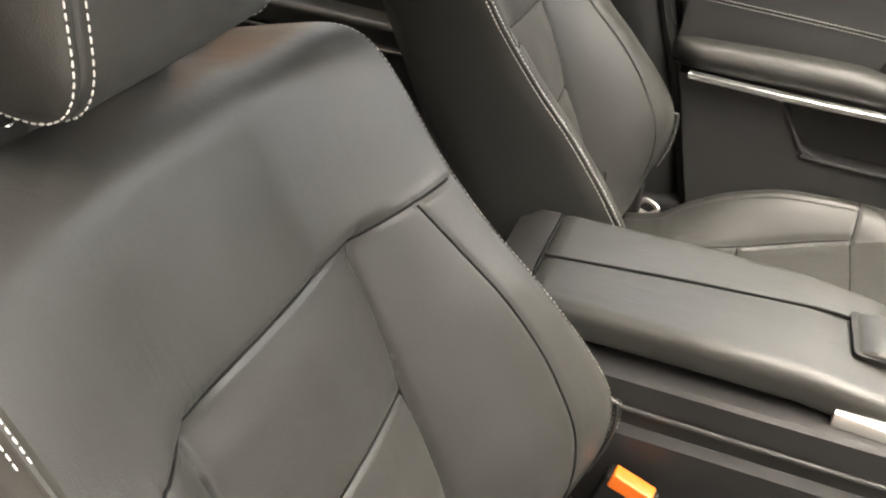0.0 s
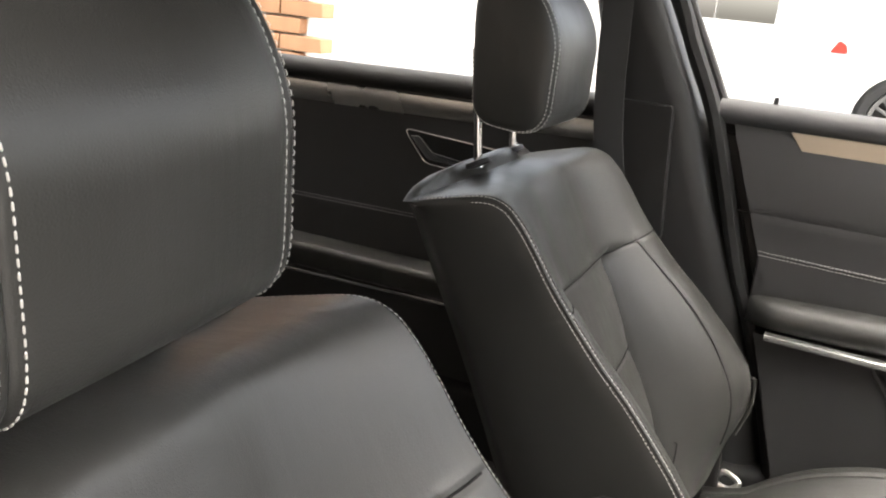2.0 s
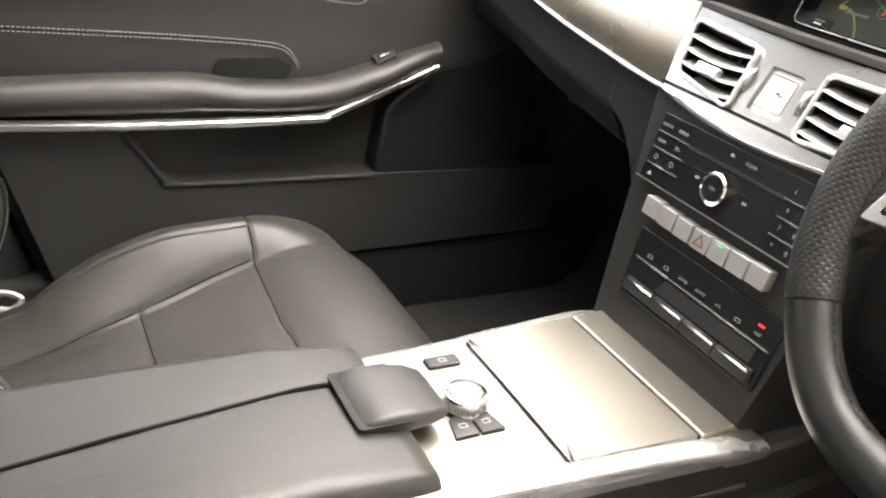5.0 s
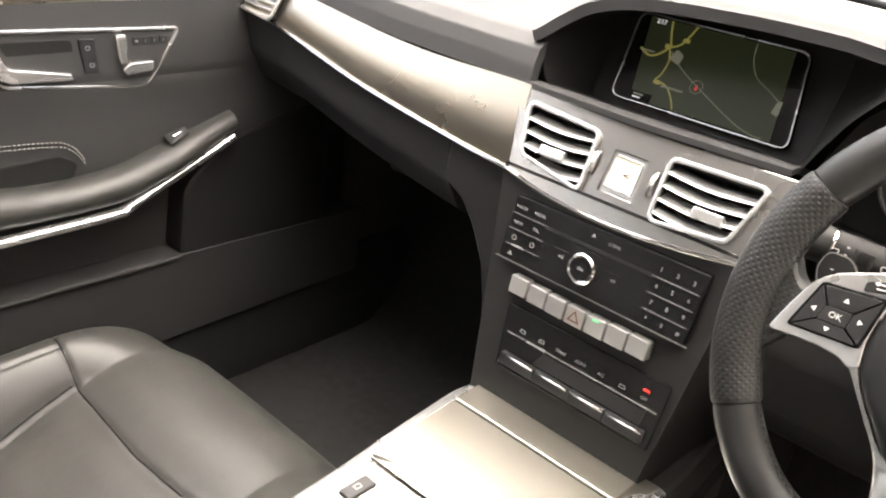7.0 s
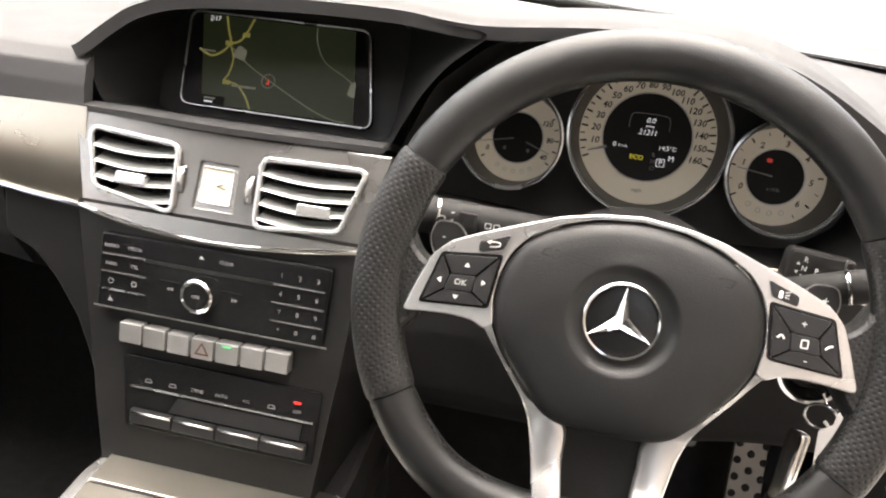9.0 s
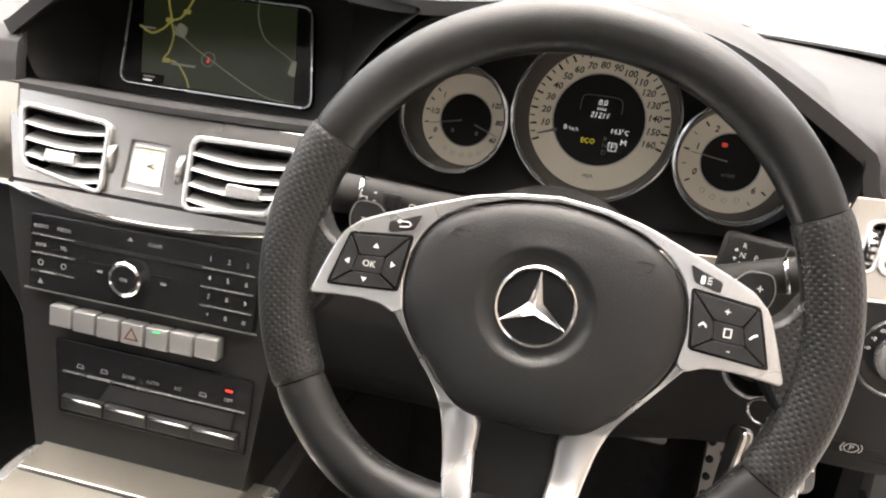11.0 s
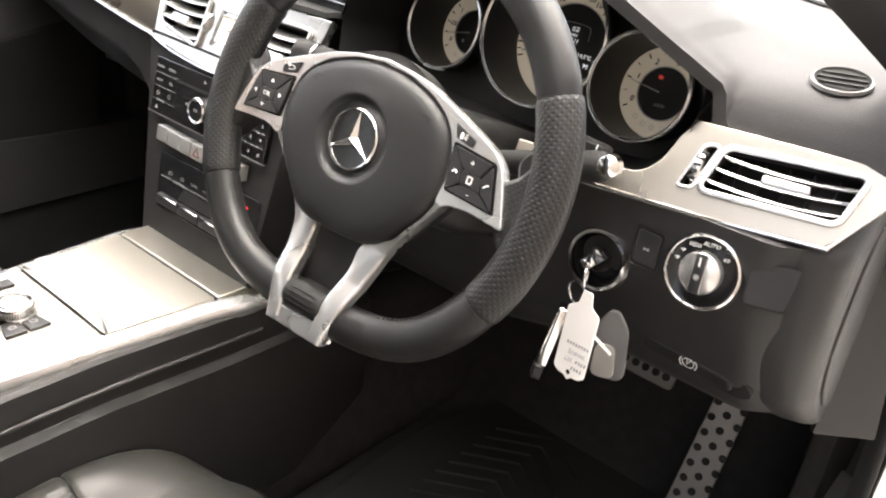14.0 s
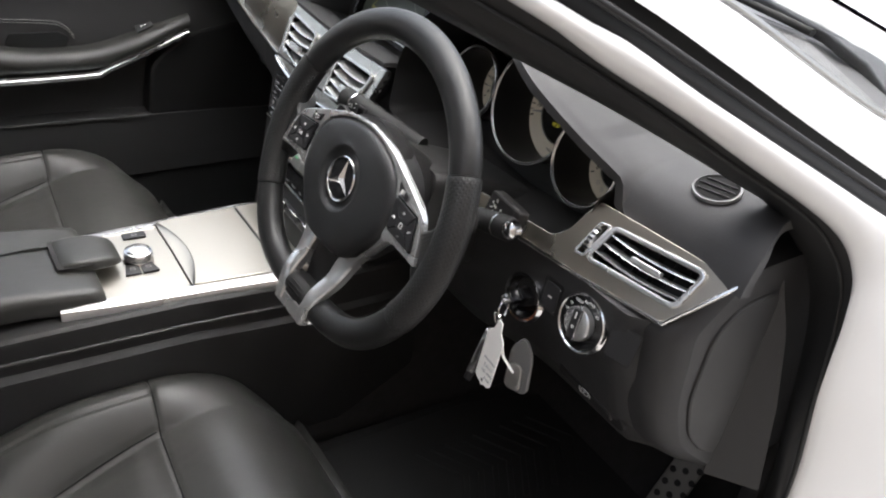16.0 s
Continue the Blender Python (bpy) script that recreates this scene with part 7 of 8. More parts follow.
part("chrome_strip", sweep(cs, [V(-0.006, -0.0062), V(0.003, -0.0058), V(0.0050, -0.002), V(0.0045, 0.003), V(0.001, 0.0062), V(-0.006, 0.007)], up=(0, 0, 1)), SATIN, door, "satin silver strip below the armrest")
sw = part("window_switch", prism(rounded([(-0.017, -0.014), (0.022, -0.010), (0.024, 0.012), (-0.014, 0.010)], 0.003), 0.003, 0.001), KEYCAP, door, "black window switch with a bright edge", m=frame_of((-0.6912, 0.0688, 0.7772), (-0.12, 1, 0.28), (-1, -0.1, 0.35)))
part("switch_lever", box(0.016, 0.0035, 0.005, (0.002, -0.004, 0.005), 0.001), CHROME, sw, m=frame_of((-0.6912, 0.0688, 0.7772), (-0.12, 1, 0.28), (-1, -0.1, 0.35)))
# lower part with the map pocket
low_out = rounded([(-0.505, 0.680), (-0.325, 0.668), (-0.292, 0.625), (-0.270, 0.592), (-0.24, 0.580), (0.08, 0.578), (0.46, 0.57), (0.46, 0.44), (-0.425, 0.42)], [0.004, 0.02, 0.02, 0.02, 0.02, 0.01, 0.004, 0.01, 0.01], 4)
part("pocket_front", yz(low_out, -0.76, -0.690, 0.006), DOORSKIN, door, "black door pocket")
part("pocket_lip", tube(smooth_path([V(-0.688, -0.325, 0.664), V(-0.688, -0.295, 0.625), V(-0.688, -0.268, 0.588), V(-0.688, -0.235, 0.578), V(-0.688, 0.075, 0.576)], 6), 0.004, 8), DOORSKIN, door)
part("speaker_cover", yz(rounded([(0.075, 0.575), (0.085, 0.690), (0.11, 0.716), (0.175, 0.762), (0.37, 0.80), (0.37, 0.50)], 0.015), -0.76, -0.692, 0.008), HARD, door, "black front end of the door")
glass1 = part("window_pane", sheet(lambda u, v: V(-0.762 + 0.15 * v * v, -0.66 + 1.08 * u - 0.25 * v * u * 1.6, 0.98 + 0.40 * v), 8, 6, 0.004), GLASS, door, "clear side window")
glass1.visible_shadow = False

rdoor = thing("rear_door", "closed black rear door with chrome handle in shade", "car door")
part("door_panel", yz(rounded([(-1.80, 0.98), (-0.80, 0.99), (-0.74, 0.80), (-0.72, 0.40), (-1.6, 0.40), (-1.75, 0.7)], 0.02), -0.79, -0.722, 0.006), DOORSKIN, rdoor, "black vinyl door panel")
rs = [V(-0.735, -1.85, 0.985), V(-0.735, -1.45, 0.992), V(-0.735, -1.05, 1.0), V(-0.735, -0.78, 1.003)]
part("window_sill", sweep(rs, [V(-0.03, -0.02), V(0.018, -0.022), V(0.026, -0.010), V(0.022, 0.006), V(0.006, 0.014), V(-0.03, 0.014)], up=(0, 0, 1)), RUBBER, rdoor, "dark window sill", 60)
part("sill_trim", yz([(-1.8, 0.922), (-0.8, 0.940), (-0.79, 0.976), (-1.8, 0.962)], -0.73, -0.712, 0.003), ALU_MID, rdoor, "grey trim strip")
rh = rounded([(-1.172, 0.905), (-1.125, 0.850), (-1.00, 0.845), (-0.975, 0.893)], 0.012, 5)
rhi = offset(rh, 0.004)
if abs(rhi[0][1] - rh[0][1]) > 0 and rhi[1][1] < rh[1][1]:
    rhi = offset(rh, -0.004)
RYZ = Matrix(((0, 0, 1, -0.722), (1, 0, 0, 0), (0, 1, 0, 0), (0, 0, 0, 1)))
rhp = part("handle_frame", hoop(rh, rhi, 0.01, 0.0, 0.002), CHROME, rdoor, "chrome handle frame", m=RYZ)
part("handle_cup", prism(rhi, 0.002, 0, 0.002), INK, rhp, m=RYZ)
part("door_handle", prism(rounded([(-1.160, 0.897), (-1.140, 0.899), (-1.110, 0.872), (-1.02, 0.862), (-1.02, 0.853), (-1.12, 0.857)], 0.005), 0.012, 0.004, 0.003), CHROME, rhp, "bright door handle", m=RYZ)
part("armrest", loft([[V(p[0], y, p[1]) for p in rounded([(-0.74, 0.60), (-0.665, 0.605), (-0.66, 0.655), (-0.74, 0.66)], 0.014, 4)] for y in (-1.75, -1.3, -0.82)]), LEATHER, rdoor, "black rear armrest")
part("chrome_strip", tube([V(-0.672, -1.75, 0.592), V(-0.668, -1.4, 0.597), V(-0.668, -0.83, 0.607)], 0.0045, 8), CHROME, rdoor, "bright strip below the armrest")
# grey instead of white thread: the shade in the rear is put into the colour
for dz in (0.0, 0.006):
    part("stitching", stitches([V(-0.716, -1.7, 0.733 + dz), V(-0.716, -0.85, 0.745 + dz)], 0.005, 0.002, 0.0008, normal=(1, 0, 0.1)), PRINT_DIM, rdoor, "thread greyed to stand for the shade")["kind"] = "stuff"
glass2 = part("window_pane", sheet(lambda u, v: V(-0.762 + 0.15 * v * v, -1.85 + 1.08 * u, 0.98 + 0.40 * v), 8, 6, 0.004), GLASS, rdoor, "clear side window")
glass2.visible_shadow = False

# ---- car body: pillars, roof, floor ----
pil = thing("centre_pillar", "black centre pillar between the far doors", "car pillar", kind="structure")
rows = []
for z, x, y0, y1 in ((0.38, -0.715, -0.66, -0.43), (0.55, -0.71, -0.70, -0.48), (0.73, -0.70, -0.74, -0.535), (0.864, -0.70, -0.77, -0.595), (1.03, -0.69, -0.81, -0.655), (1.10, -0.68, -0.83, -0.69), (1.18, -0.665, -0.85, -0.73), (1.40, -0.60, -0.90, -0.83)):
    rows.append([V(p[0], p[1], z) for p in rounded([(x - 0.075, y0), (x - 0.01, y0 + 0.01), (x, y0 + 0.04), (x, y1 - 0.04), (x - 0.012, y1 - 0.008), (x - 0.075, y1)], 0.012, 3)])
part("pillar_trim", loft(rows), PLASTIC, pil, "black plastic pillar trim")
part("belt_guide", yz(rounded([(-0.80, 1.02), (-0.69, 1.02), (-0.675, 0.80), (-0.72, 0.76), (-0.77, 0.80)], 0.01), -0.70, -0.686, 0.003), HARD, pil)
part("pillar_seal", tube(smooth_path([V(-0.66, -0.80, 1.36), V(-0.706, -0.712, 1.18), V(-0.712, -0.674, 1.10), V(-0.715, -0.634, 1.02), V(-0.715, -0.60, 0.926), V(-0.715, -0.55, 0.77), V(-0.715, -0.515, 0.69), V(-0.715, -0.465, 0.55), V(-0.715, -0.42, 0.40)], 6), 0.014, 8), RUBBER, pil)
part("frame_paint", tube(smooth_path([V(-0.685, -0.79, 1.36), V(-0.722, -0.697, 1.18), V(-0.732, -0.655, 1.10), V(-0.738, -0.622, 1.035)], 4), 0.007, 8), DASHTOP, pil, "grey edge of the window frame")

TRIM_IN = [(0.52, -0.35, 1.335), (0.577, -0.152, 1.252), (0.625, 0.004, 1.182), (0.659, 0.115, 1.132), (0.696, 0.240, 1.070), (0.713, 0.290, 1.041), (0.735, 0.348, 0.978), (0.75, 0.367, 0.919), (0.765, 0.374, 0.819), (0.775, 0.396, 0.655), (0.78, 0.40, 0.42)]
FR_IN = [(0.54, -0.38, 1.38), (0.60, -0.18, 1.30), (0.651, -0.027, 1.233), (0.691, 0.073, 1.181), (0.732, 0.180, 1.120), (0.770, 0.295, 1.053), (0.788, 0.334, 1.006), (0.797, 0.342, 0.954), (0.798, 0.359, 0.851), (0.795, 0.409, 0.679), (0.795, 0.42, 0.42)]
FR_OUT = [(0.56, -0.36, 1.385), (0.615, -0.145, 1.303), (0.662, 0.003, 1.238), (0.698, 0.077, 1.201), (0.741, 0.179, 1.149), (0.779, 0.305, 1.086), (0.811, 0.407, 1.031), (0.84, 0.48, 0.954), (0.86, 0.54, 0.849), (0.87, 0.58, 0.675), (0.87, 0.59, 0.42)]
GAP_OUT = [(0.57, -0.33, 1.39), (0.633, -0.097, 1.311), (0.684, 0.062, 1.242), (0.716, 0.151, 1.197), (0.746, 0.249, 1.146), (0.779, 0.376, 1.084), (0.815, 0.478, 1.037), (0.842, 0.54, 0.97), (0.862, 0.57, 0.85), (0.872, 0.60, 0.675), (0.872, 0.61, 0.42)]
PIL_OUT = [(0.56, -0.28, 1.395), (0.62, -0.02, 1.31), (0.68, 0.159, 1.239), (0.71, 0.255, 1.192), (0.725, 0.31, 1.165), (0.74, 0.374, 1.137), (0.77, 0.5, 1.09), (0.80, 0.62, 1.04), (0.86, 0.75, 0.95), (0.9, 0.8, 0.7), (0.9, 0.8, 0.42)]


def strip_between(a, b, bulge, thick=0.012, n=10):
    pa, pb = smooth_path(a, 6), smooth_path(b, 6)
    k = len(pa) - 1

    out, normals = V(0.75, -0.6, 0.3), []
    for i in range(k + 1):
        t = (pa[min(k, i + 1)] - pa[max(0, i - 1)]).normalized()
        nrm = (pb[i] - pa[i]).cross(t).normalized()
        normals.append(nrm * nrm.dot(out))

    def fn(u, v):
        i = min(k, int(round(u * k)))
        return pa[i] + (pb[i] - pa[i]) * v + normals[i] * bulge * math.sin(math.pi * v)
    return sheet(fn, k, n, thick)


def rail_between(a, b):
    """A rounded rail whose edges run along two paths."""
    pa, pb = smooth_path(a, 6), smooth_path(b, 6)
    k = len(pa) - 1
    out, rings = V(0.75, -0.6, 0.3), []
    for i in range(k + 1):
        t = (pa[min(k, i + 1)] - pa[max(0, i - 1)]).normalized()
        half = (pb[i] - pa[i]) / 2
        if half.length < 0.013:
            half = half.normalized() * 0.013
        c = (pa[i] + pb[i]) / 2
        d = (out - t * out.dot(t)).normalized()
        rings.append([c + half * math.cos(q) + d * 0.013 * math.sin(q) for q in [2 * math.pi * j / 24 for j in range(24)]])
    return loft(rings)


def tuple_mid(p, q, f):
    """A point between the two edges of the trim, out on its bulge."""
    a, b = Vector(p), Vector(q)
    return a + (b - a) * f + V(0.75, -0.6, 0.3).normalized() * (0.0165 * math.sin(math.pi * f))


apil = thing("windscreen_pillar", "windscreen pillar with black trim and white painted frame", "car pillar", kind="structure")
part("trim_joint", tube(smooth_path([tuple_mid(p, q, 0.62) for p, q in zip(TRIM_IN, FR_IN)], 6), 0.0022, 6), INK, apil)
part("inner_trim", strip_between(TRIM_IN, FR_IN, 0.018), RUBBER, apil, "black pillar trim and door seal", 60)
part("painted_frame", rail_between(FR_IN, FR_OUT), PAINT, apil, "white painted door frame", 60)
part("seal_groove", strip_between(FR_OUT, GAP_OUT, -0.010), RUBBER, apil, "black seal groove", 60)
lip_mid = [tuple((a + b) / 2 for a, b in zip(p, q)) for p, q in zip(FR_OUT, GAP_OUT)]
part("seal_lip", tube(smooth_path([V(*p) + V(0.003, -0.003, 0.002) for p in lip_mid], 6), 0.0035, 8), HARD, apil, "black lip of the door seal", 60)
part("outer_pillar", strip_between(GAP_OUT, PIL_OUT, 0.012), PAINT, apil, "white painted outer pillar", 60)
part("screen_edge", tube(smooth_path([V(*p) + V(-0.004, 0.006, 0.003) for p in PIL_OUT[:8]], 6), 0.003, 6), STEEL, apil)

# roof and rear body are out of view, added to shade the cabin
shell = thing("car_roof", "car roof with grey headlining above the seats", "car roof", kind="structure")
part("roof_panel", sheet(lambda u, v: V(-0.60 + 1.16 * u, -2.3 + 2.05 * v, 1.40 + 0.05 * math.sin(math.pi * u) - 0.03 * step(0.7, 1, 1 - v) - 0.015 * step(0.8, 1, v)), 16, 16, 0.03), CLOTHROOF, shell)
part("roof_rail", tube(smooth_path([V(-0.55, -0.35, 1.36), V(-0.60, -0.8, 1.405), V(-0.60, -1.5, 1.40), V(-0.58, -2.2, 1.33)], 6), 0.03, 10), CLOTHROOF, shell)
part("far_windscreen_pillar", tube(smooth_path([V(-0.55, -0.35, 1.36), V(-0.64, 0.0, 1.21), V(-0.71, 0.29, 1.06), V(-0.76, 0.5, 0.98)], 6), 0.03, 10), PLASTIC, shell)
part("rear_pillar", box(0.09, 0.25, 1.1, (-0.72, -2.0, 0.85), 0.03), PLASTIC, shell)
part("rear_pillar", box(0.09, 0.25, 1.1, (0.74, -2.0, 0.85), 0.03), PLASTIC, shell)
part("near_rear_door", yz(rounded([(-1.95, 0.35), (-0.98, 0.35), (-0.92, 0.98), (-1.95, 0.98)], 0.03), 0.74, 0.82, 0.01), PLASTIC, shell)
part("near_centre_pillar", loft([[V(p[0], p[1], z) for p in rounded([(x - 0.05, y - 0.08), (x + 0.03, y - 0.08), (x + 0.03, y + 0.06), (x - 0.05, y + 0.06)], 0.015, 3)] for z, x, y in ((0.35, 0.76, -0.86), (0.9, 0.74, -0.93), (1.12, 0.70, -0.95), (1.40, 0.60, -0.95))]), PLASTIC, shell)
part("rear_wall", box(1.45, 0.03, 0.75, (0, -2.25, 0.65), 0.005), CARPET, shell)

part("parcel_shelf", box(1.40, 0.45, 0.03, (0, -2.08, 0.965), 0.008), CARPET, shell)
for sx in (-1, 1):
    part("rear_quarter", box(0.10, 0.62, 0.48, (sx * 0.66, -2.02, 1.18), 0.04), CLOTHROOF, shell)
    part("rear_side_wall", box(0.05, 0.75, 0.66, (sx * 0.74, -1.98, 0.65), 0.01), CARPET, shell)
part("rear_header", box(1.25, 0.10, 0.14, (0, -2.27, 1.33), 0.03), CLOTHROOF, shell)
floor = thing("car_floor", "black carpeted car floor", "car floor", kind="structure")
part("carpet", sheet(lambda u, v: V(-0.80 + 1.60 * u, -2.3 + 3.25 * v, 0.30 + 0.62 * step(0.86, 1.0, v)), 20, 60, 0.02), CARPET, floor)
part("carpet_tunnel", loft([[V(p[0], y, p[1]) for p in rounded([(-0.16, 0.29), (0.16, 0.29), (0.12, 0.56), (-0.12, 0.56)], 0.04, 4)] for y in (-1.3, -0.7, 0.2, 0.8)]), CARPET, floor)
for sx in (-1, 1):
    part("door_sill", loft([[V(sx * p[0], y, p[1]) for p in rounded([(0.69, 0.28), (0.84, 0.28), (0.84, 0.41 + 0.05 * step(0.0, 0.5, y)), (0.73, 0.435 + 0.06 * step(0.0, 0.5, y)), (0.70, 0.425 + 0.06 * step(0.0, 0.5, y))], 0.012, 3)] for y in (-2.2, -0.9, -0.4, 0.0, 0.2, 0.4, 0.6)]), RUBBER, floor, "black plastic door sill")
    part("foot_well_side", box(0.03, 0.50, 0.50, (sx * 0.73, 0.70, 0.62), 0.01), CARPET, floor)
part("far_kick_panel", box(0.02, 0.40, 0.72, (-0.775, 0.48, 0.66), 0.006), PLASTIC, floor, "black kick panel ahead of the far door")
part("far_pillar_back", box(0.02, 0.34, 0.72, (-0.80, -0.60, 0.66), 0.006), RUBBER, floor, "black door jamb")
part("bulkhead", box(1.55, 0.03, 0.75, (0, 0.95, 0.65), 0.005), CARPET, floor)

# white outer panels of the car
skins = thing("car_body", "white painted outer panels of the car", "car body", kind="structure")
part("outer_panel", yz(rounded([(-0.58, 0.30), (0.45, 0.30), (0.47, 0.98), (-0.66, 0.99)], 0.03), -0.80, -0.875, 0.03), PAINT, skins)
part("outer_panel", yz(rounded([(-1.62, 0.34), (-0.60, 0.30), (-0.68, 0.99), (-1.95, 0.96), (-1.85, 0.62)], 0.03), -0.80, -0.875, 0.03), PAINT, skins)
part("outer_panel", yz(rounded([(-1.62, 0.34), (-0.99, 0.32), (-0.95, 0.985), (-1.95, 0.96), (-1.85, 0.62)], 0.03), 0.825, 0.885, 0.03), PAINT, skins)
part("outer_panel", yz(rounded([(0.60, 0.40), (1.9, 0.45), (1.9, 0.88), (0.98, 0.96), (0.50, 0.97)], 0.04), -0.80, -0.87, 0.02), PAINT, skins)
part("roof_skin", sheet(lambda u, v: V(-0.62 + 1.20 * u, -2.35 + 2.1 * v, 1.455 + 0.05 * math.sin(math.pi * u) - 0.03 * step(0.7, 1, 1 - v) - 0.02 * step(0.8, 1, v)), 16, 16, 0.012), PAINT, skins)
part("tail_panel", loft([[V(x, p[0], p[1]) for p in rounded([(-2.30, 0.35), (-2.30, 0.98), (-2.75, 0.96), (-2.84, 0.80), (-2.80, 0.40)], 0.05, 4)] for x in (-0.84, -0.6, 0.6, 0.85)]), PAINT, skins)

# ---- floor mat and pedals ----
mat_t = thing("floor_mat", "black rubber floor mat with raised chevron ribs", "floor mat")
part("mat_sheet", prism(rounded([(0.20, 0.05), (0.62, 0.05), (0.66, 0.42), (0.58, 0.62), (0.24, 0.62), (0.19, 0.4)], 0.05, 5), 0.008, 0.003, 0.322), RUBBER, mat_t)
for k in range(9):
    y = 0.30 + 0.030 * k
    part("chevron_rib", sweep([V(0.27, y - 0.05, 0.331), V(0.35, y, 0.331), V(0.43, y - 0.05, 0.331)], [V(-0.007, -0.003), V(0.007, -0.003), V(0.005, 0.0018), V(-0.005, 0.0018)]), RUBBER, mat_t)
acc = thing("accelerator_pedal", "drilled steel accelerator pedal with rubber studs", "pedal")
AM = frame_of((0.592, 0.505, 0.44), (1, 0.12, -0.02), (0.07, 0.40, 0.92))
part("pedal_plate", prism(rounded([(-0.030, -0.12), (0.022, -0.12), (0.030, 0.115), (-0.016, 0.115)], 0.008), 0.006, 0.0015), PEDAL, acc, "brushed steel plate", m=AM)
for i in range(10):
    for j in range(3):
        x, y = -0.018 + 0.018 * j + 0.0009 * i, -0.108 + 0.0235 * i + (0.010 if j == 1 else 0)
        if y < 0.108:
            part("rubber_stud", lathe([(0.0, 0.0085), (0.0045, 0.008), (0.0055, 0.006), (0.0055, 0.003)], 14), RUBBER, acc, m=AM @ Matrix.Translation((x, y, 0)))
part("pedal_arm", tube([V(0.60, 0.56, 0.52), V(0.61, 0.66, 0.58), V(0.61, 0.76, 0.70)], 0.012, 8), HARD, acc)
brk = thing("brake_pedal", "steel brake pedal with rubber studs", "pedal")
BM2 = frame_of((0.475, 0.53, 0.555), (1, 0, 0), (0, 0.45, 0.9))
part("pedal_plate", prism(rounded([(-0.045, -0.028), (0.045, -0.028), (0.045, 0.028), (-0.045, 0.028)], 0.008), 0.006, 0.0015), PEDAL, brk, "brushed steel plate", m=BM2)
for i in range(5):
    for j in range(2):
        part("rubber_stud", lathe([(0.0, 0.0085), (0.005, 0.008), (0.006, 0.006), (0.006, 0.003)], 14), RUBBER, brk, m=BM2 @ Matrix.Translation((-0.032 + 0.016 * i, -0.012 + 0.024 * j, 0)))
part("pedal_arm", tube([V(0.475, 0.545, 0.56), V(0.475, 0.64, 0.66), V(0.475, 0.72, 0.85)], 0.012, 8), HARD, brk)

# ---- keys in the ignition ----
keyset = thing("key_bunch", "car key in the lock with ring, paper tag and fob", "keys")
KM = frame_of((0.543, 0.158, 0.862), (0.15, -1, 0.25), (0.6, 0.1, 0.8))
part("key_head", prism(rounded([(0.0, -0.010), (0.030, -0.013), (0.036, 0.0), (0.030, 0.013), (0.0, 0.010)], 0.006), 0.013, 0.004, -0.006), GLOSS, keyset, "gloss black key head", m=KM)
part("key_clasp", box(0.006, 0.012, 0.011, (0.036, 0, 0), 0.002), CHROME, keyset, "chrome key clasp", m=KM)
hang = KM @ V(0.040, 0, -0.003)


def ring(c, r, nrm, wire=0.0011):
    m = frame_of(c, Vector(nrm).orthogonal(), Vector(nrm).cross(Vector(nrm).orthogonal()))
    return tube([m @ V(r * math.cos(2 * math.pi * k / 28), r * math.sin(2 * math.pi * k / 28), 0) for k in range(28)], wire, 8, True)


part("key_link", ring(hang + V(0, 0, -0.010), 0.011, (0.9, 0.4, 0.1)), CHROME, keyset, "steel link")
part("split_ring", ring(hang + V(-0.004, 0.0, -0.030), 0.0125, (0.3, 1, 0.2), 0.0013), CHROME, keyset, "steel split ring")
TM = frame_of((0.5640, 0.1025, 0.806), (1, -0.14, 0.08), (-0.25, 0.20, 0.95))
tagl = rounded([(-0.017, -0.030), (-0.011, -0.034), (-0.004, -0.034), (0.0, -0.038), (0.004, -0.034), (0.011, -0.034), (0.017, -0.030), (0.017, 0.028), (0.007, 0.034), (0.005, 0.046), (-0.005, 0.046), (-0.007, 0.034), (-0.017, 0.028)], 0.002, 2)
tag_o = part("paper_tag", prism(tagl, 0.0012, 0.0003, -0.0006), TAG, keyset, "white paper key tag with handwriting", m=TM)
GREY_INK = material("grey_ink", (0.30, 0.30, 0.32), 0.7)
TURN = TM @ Matrix.Translation((0.002, -0.014, 0.0008)) @ pose(0, 0, 0, 0, 0, 180)
for y, x0, n in ((-0.0105, -0.012, 8), (0.0045, -0.013, 4), (0.0115, -0.010, 4)):
    for k in range(n):
        part("writing_bar", box(0.0017, 0.0030, 0.0002, (x0 + 0.0031 * k, y, 0), turn=pose(0, 0, 0, 0, 0, 12 * (k % 3 - 1))), GREY_INK, tag_o, m=TURN)
writing("handwriting", "WHITE", 0.0060, GREY_INK, tag_o, TURN @ Matrix.Translation((-0.002, -0.003, 0)))
writing("handwriting", "EST", 0.0056, GREY_INK, tag_o, TURN @ Matrix.Translation((0.0055, 0.0045, 0)))
part("tag_hole", lathe([(0.0, 0.0004), (0.0022, 0.0003)], 16, False), INK, tag_o, m=TM @ Matrix.Translation((0, -0.030, 0.0008)))
FM = frame_of((0.582, 0.135, 0.795), (1, 0.25, 0.1), (-0.30, 0.05, 0.95))
part("grey_fob", prism(rounded([(-0.017, -0.030), (0.017, -0.030), (0.015, 0.02), (0.004, 0.036), (-0.004, 0.036), (-0.015, 0.02)], 0.011, 5), 0.004, 0.0015), TAGGREY, keyset, "dark grey plastic fob", m=FM)
part("inner_fob", prism(rounded([(-0.014, -0.028), (0.008, -0.028), (0.006, 0.004), (-0.012, 0.004)], 0.008, 4), 0.003, 0.001, 0.004), STEEL, keyset, "grey metal fob", m=FM)
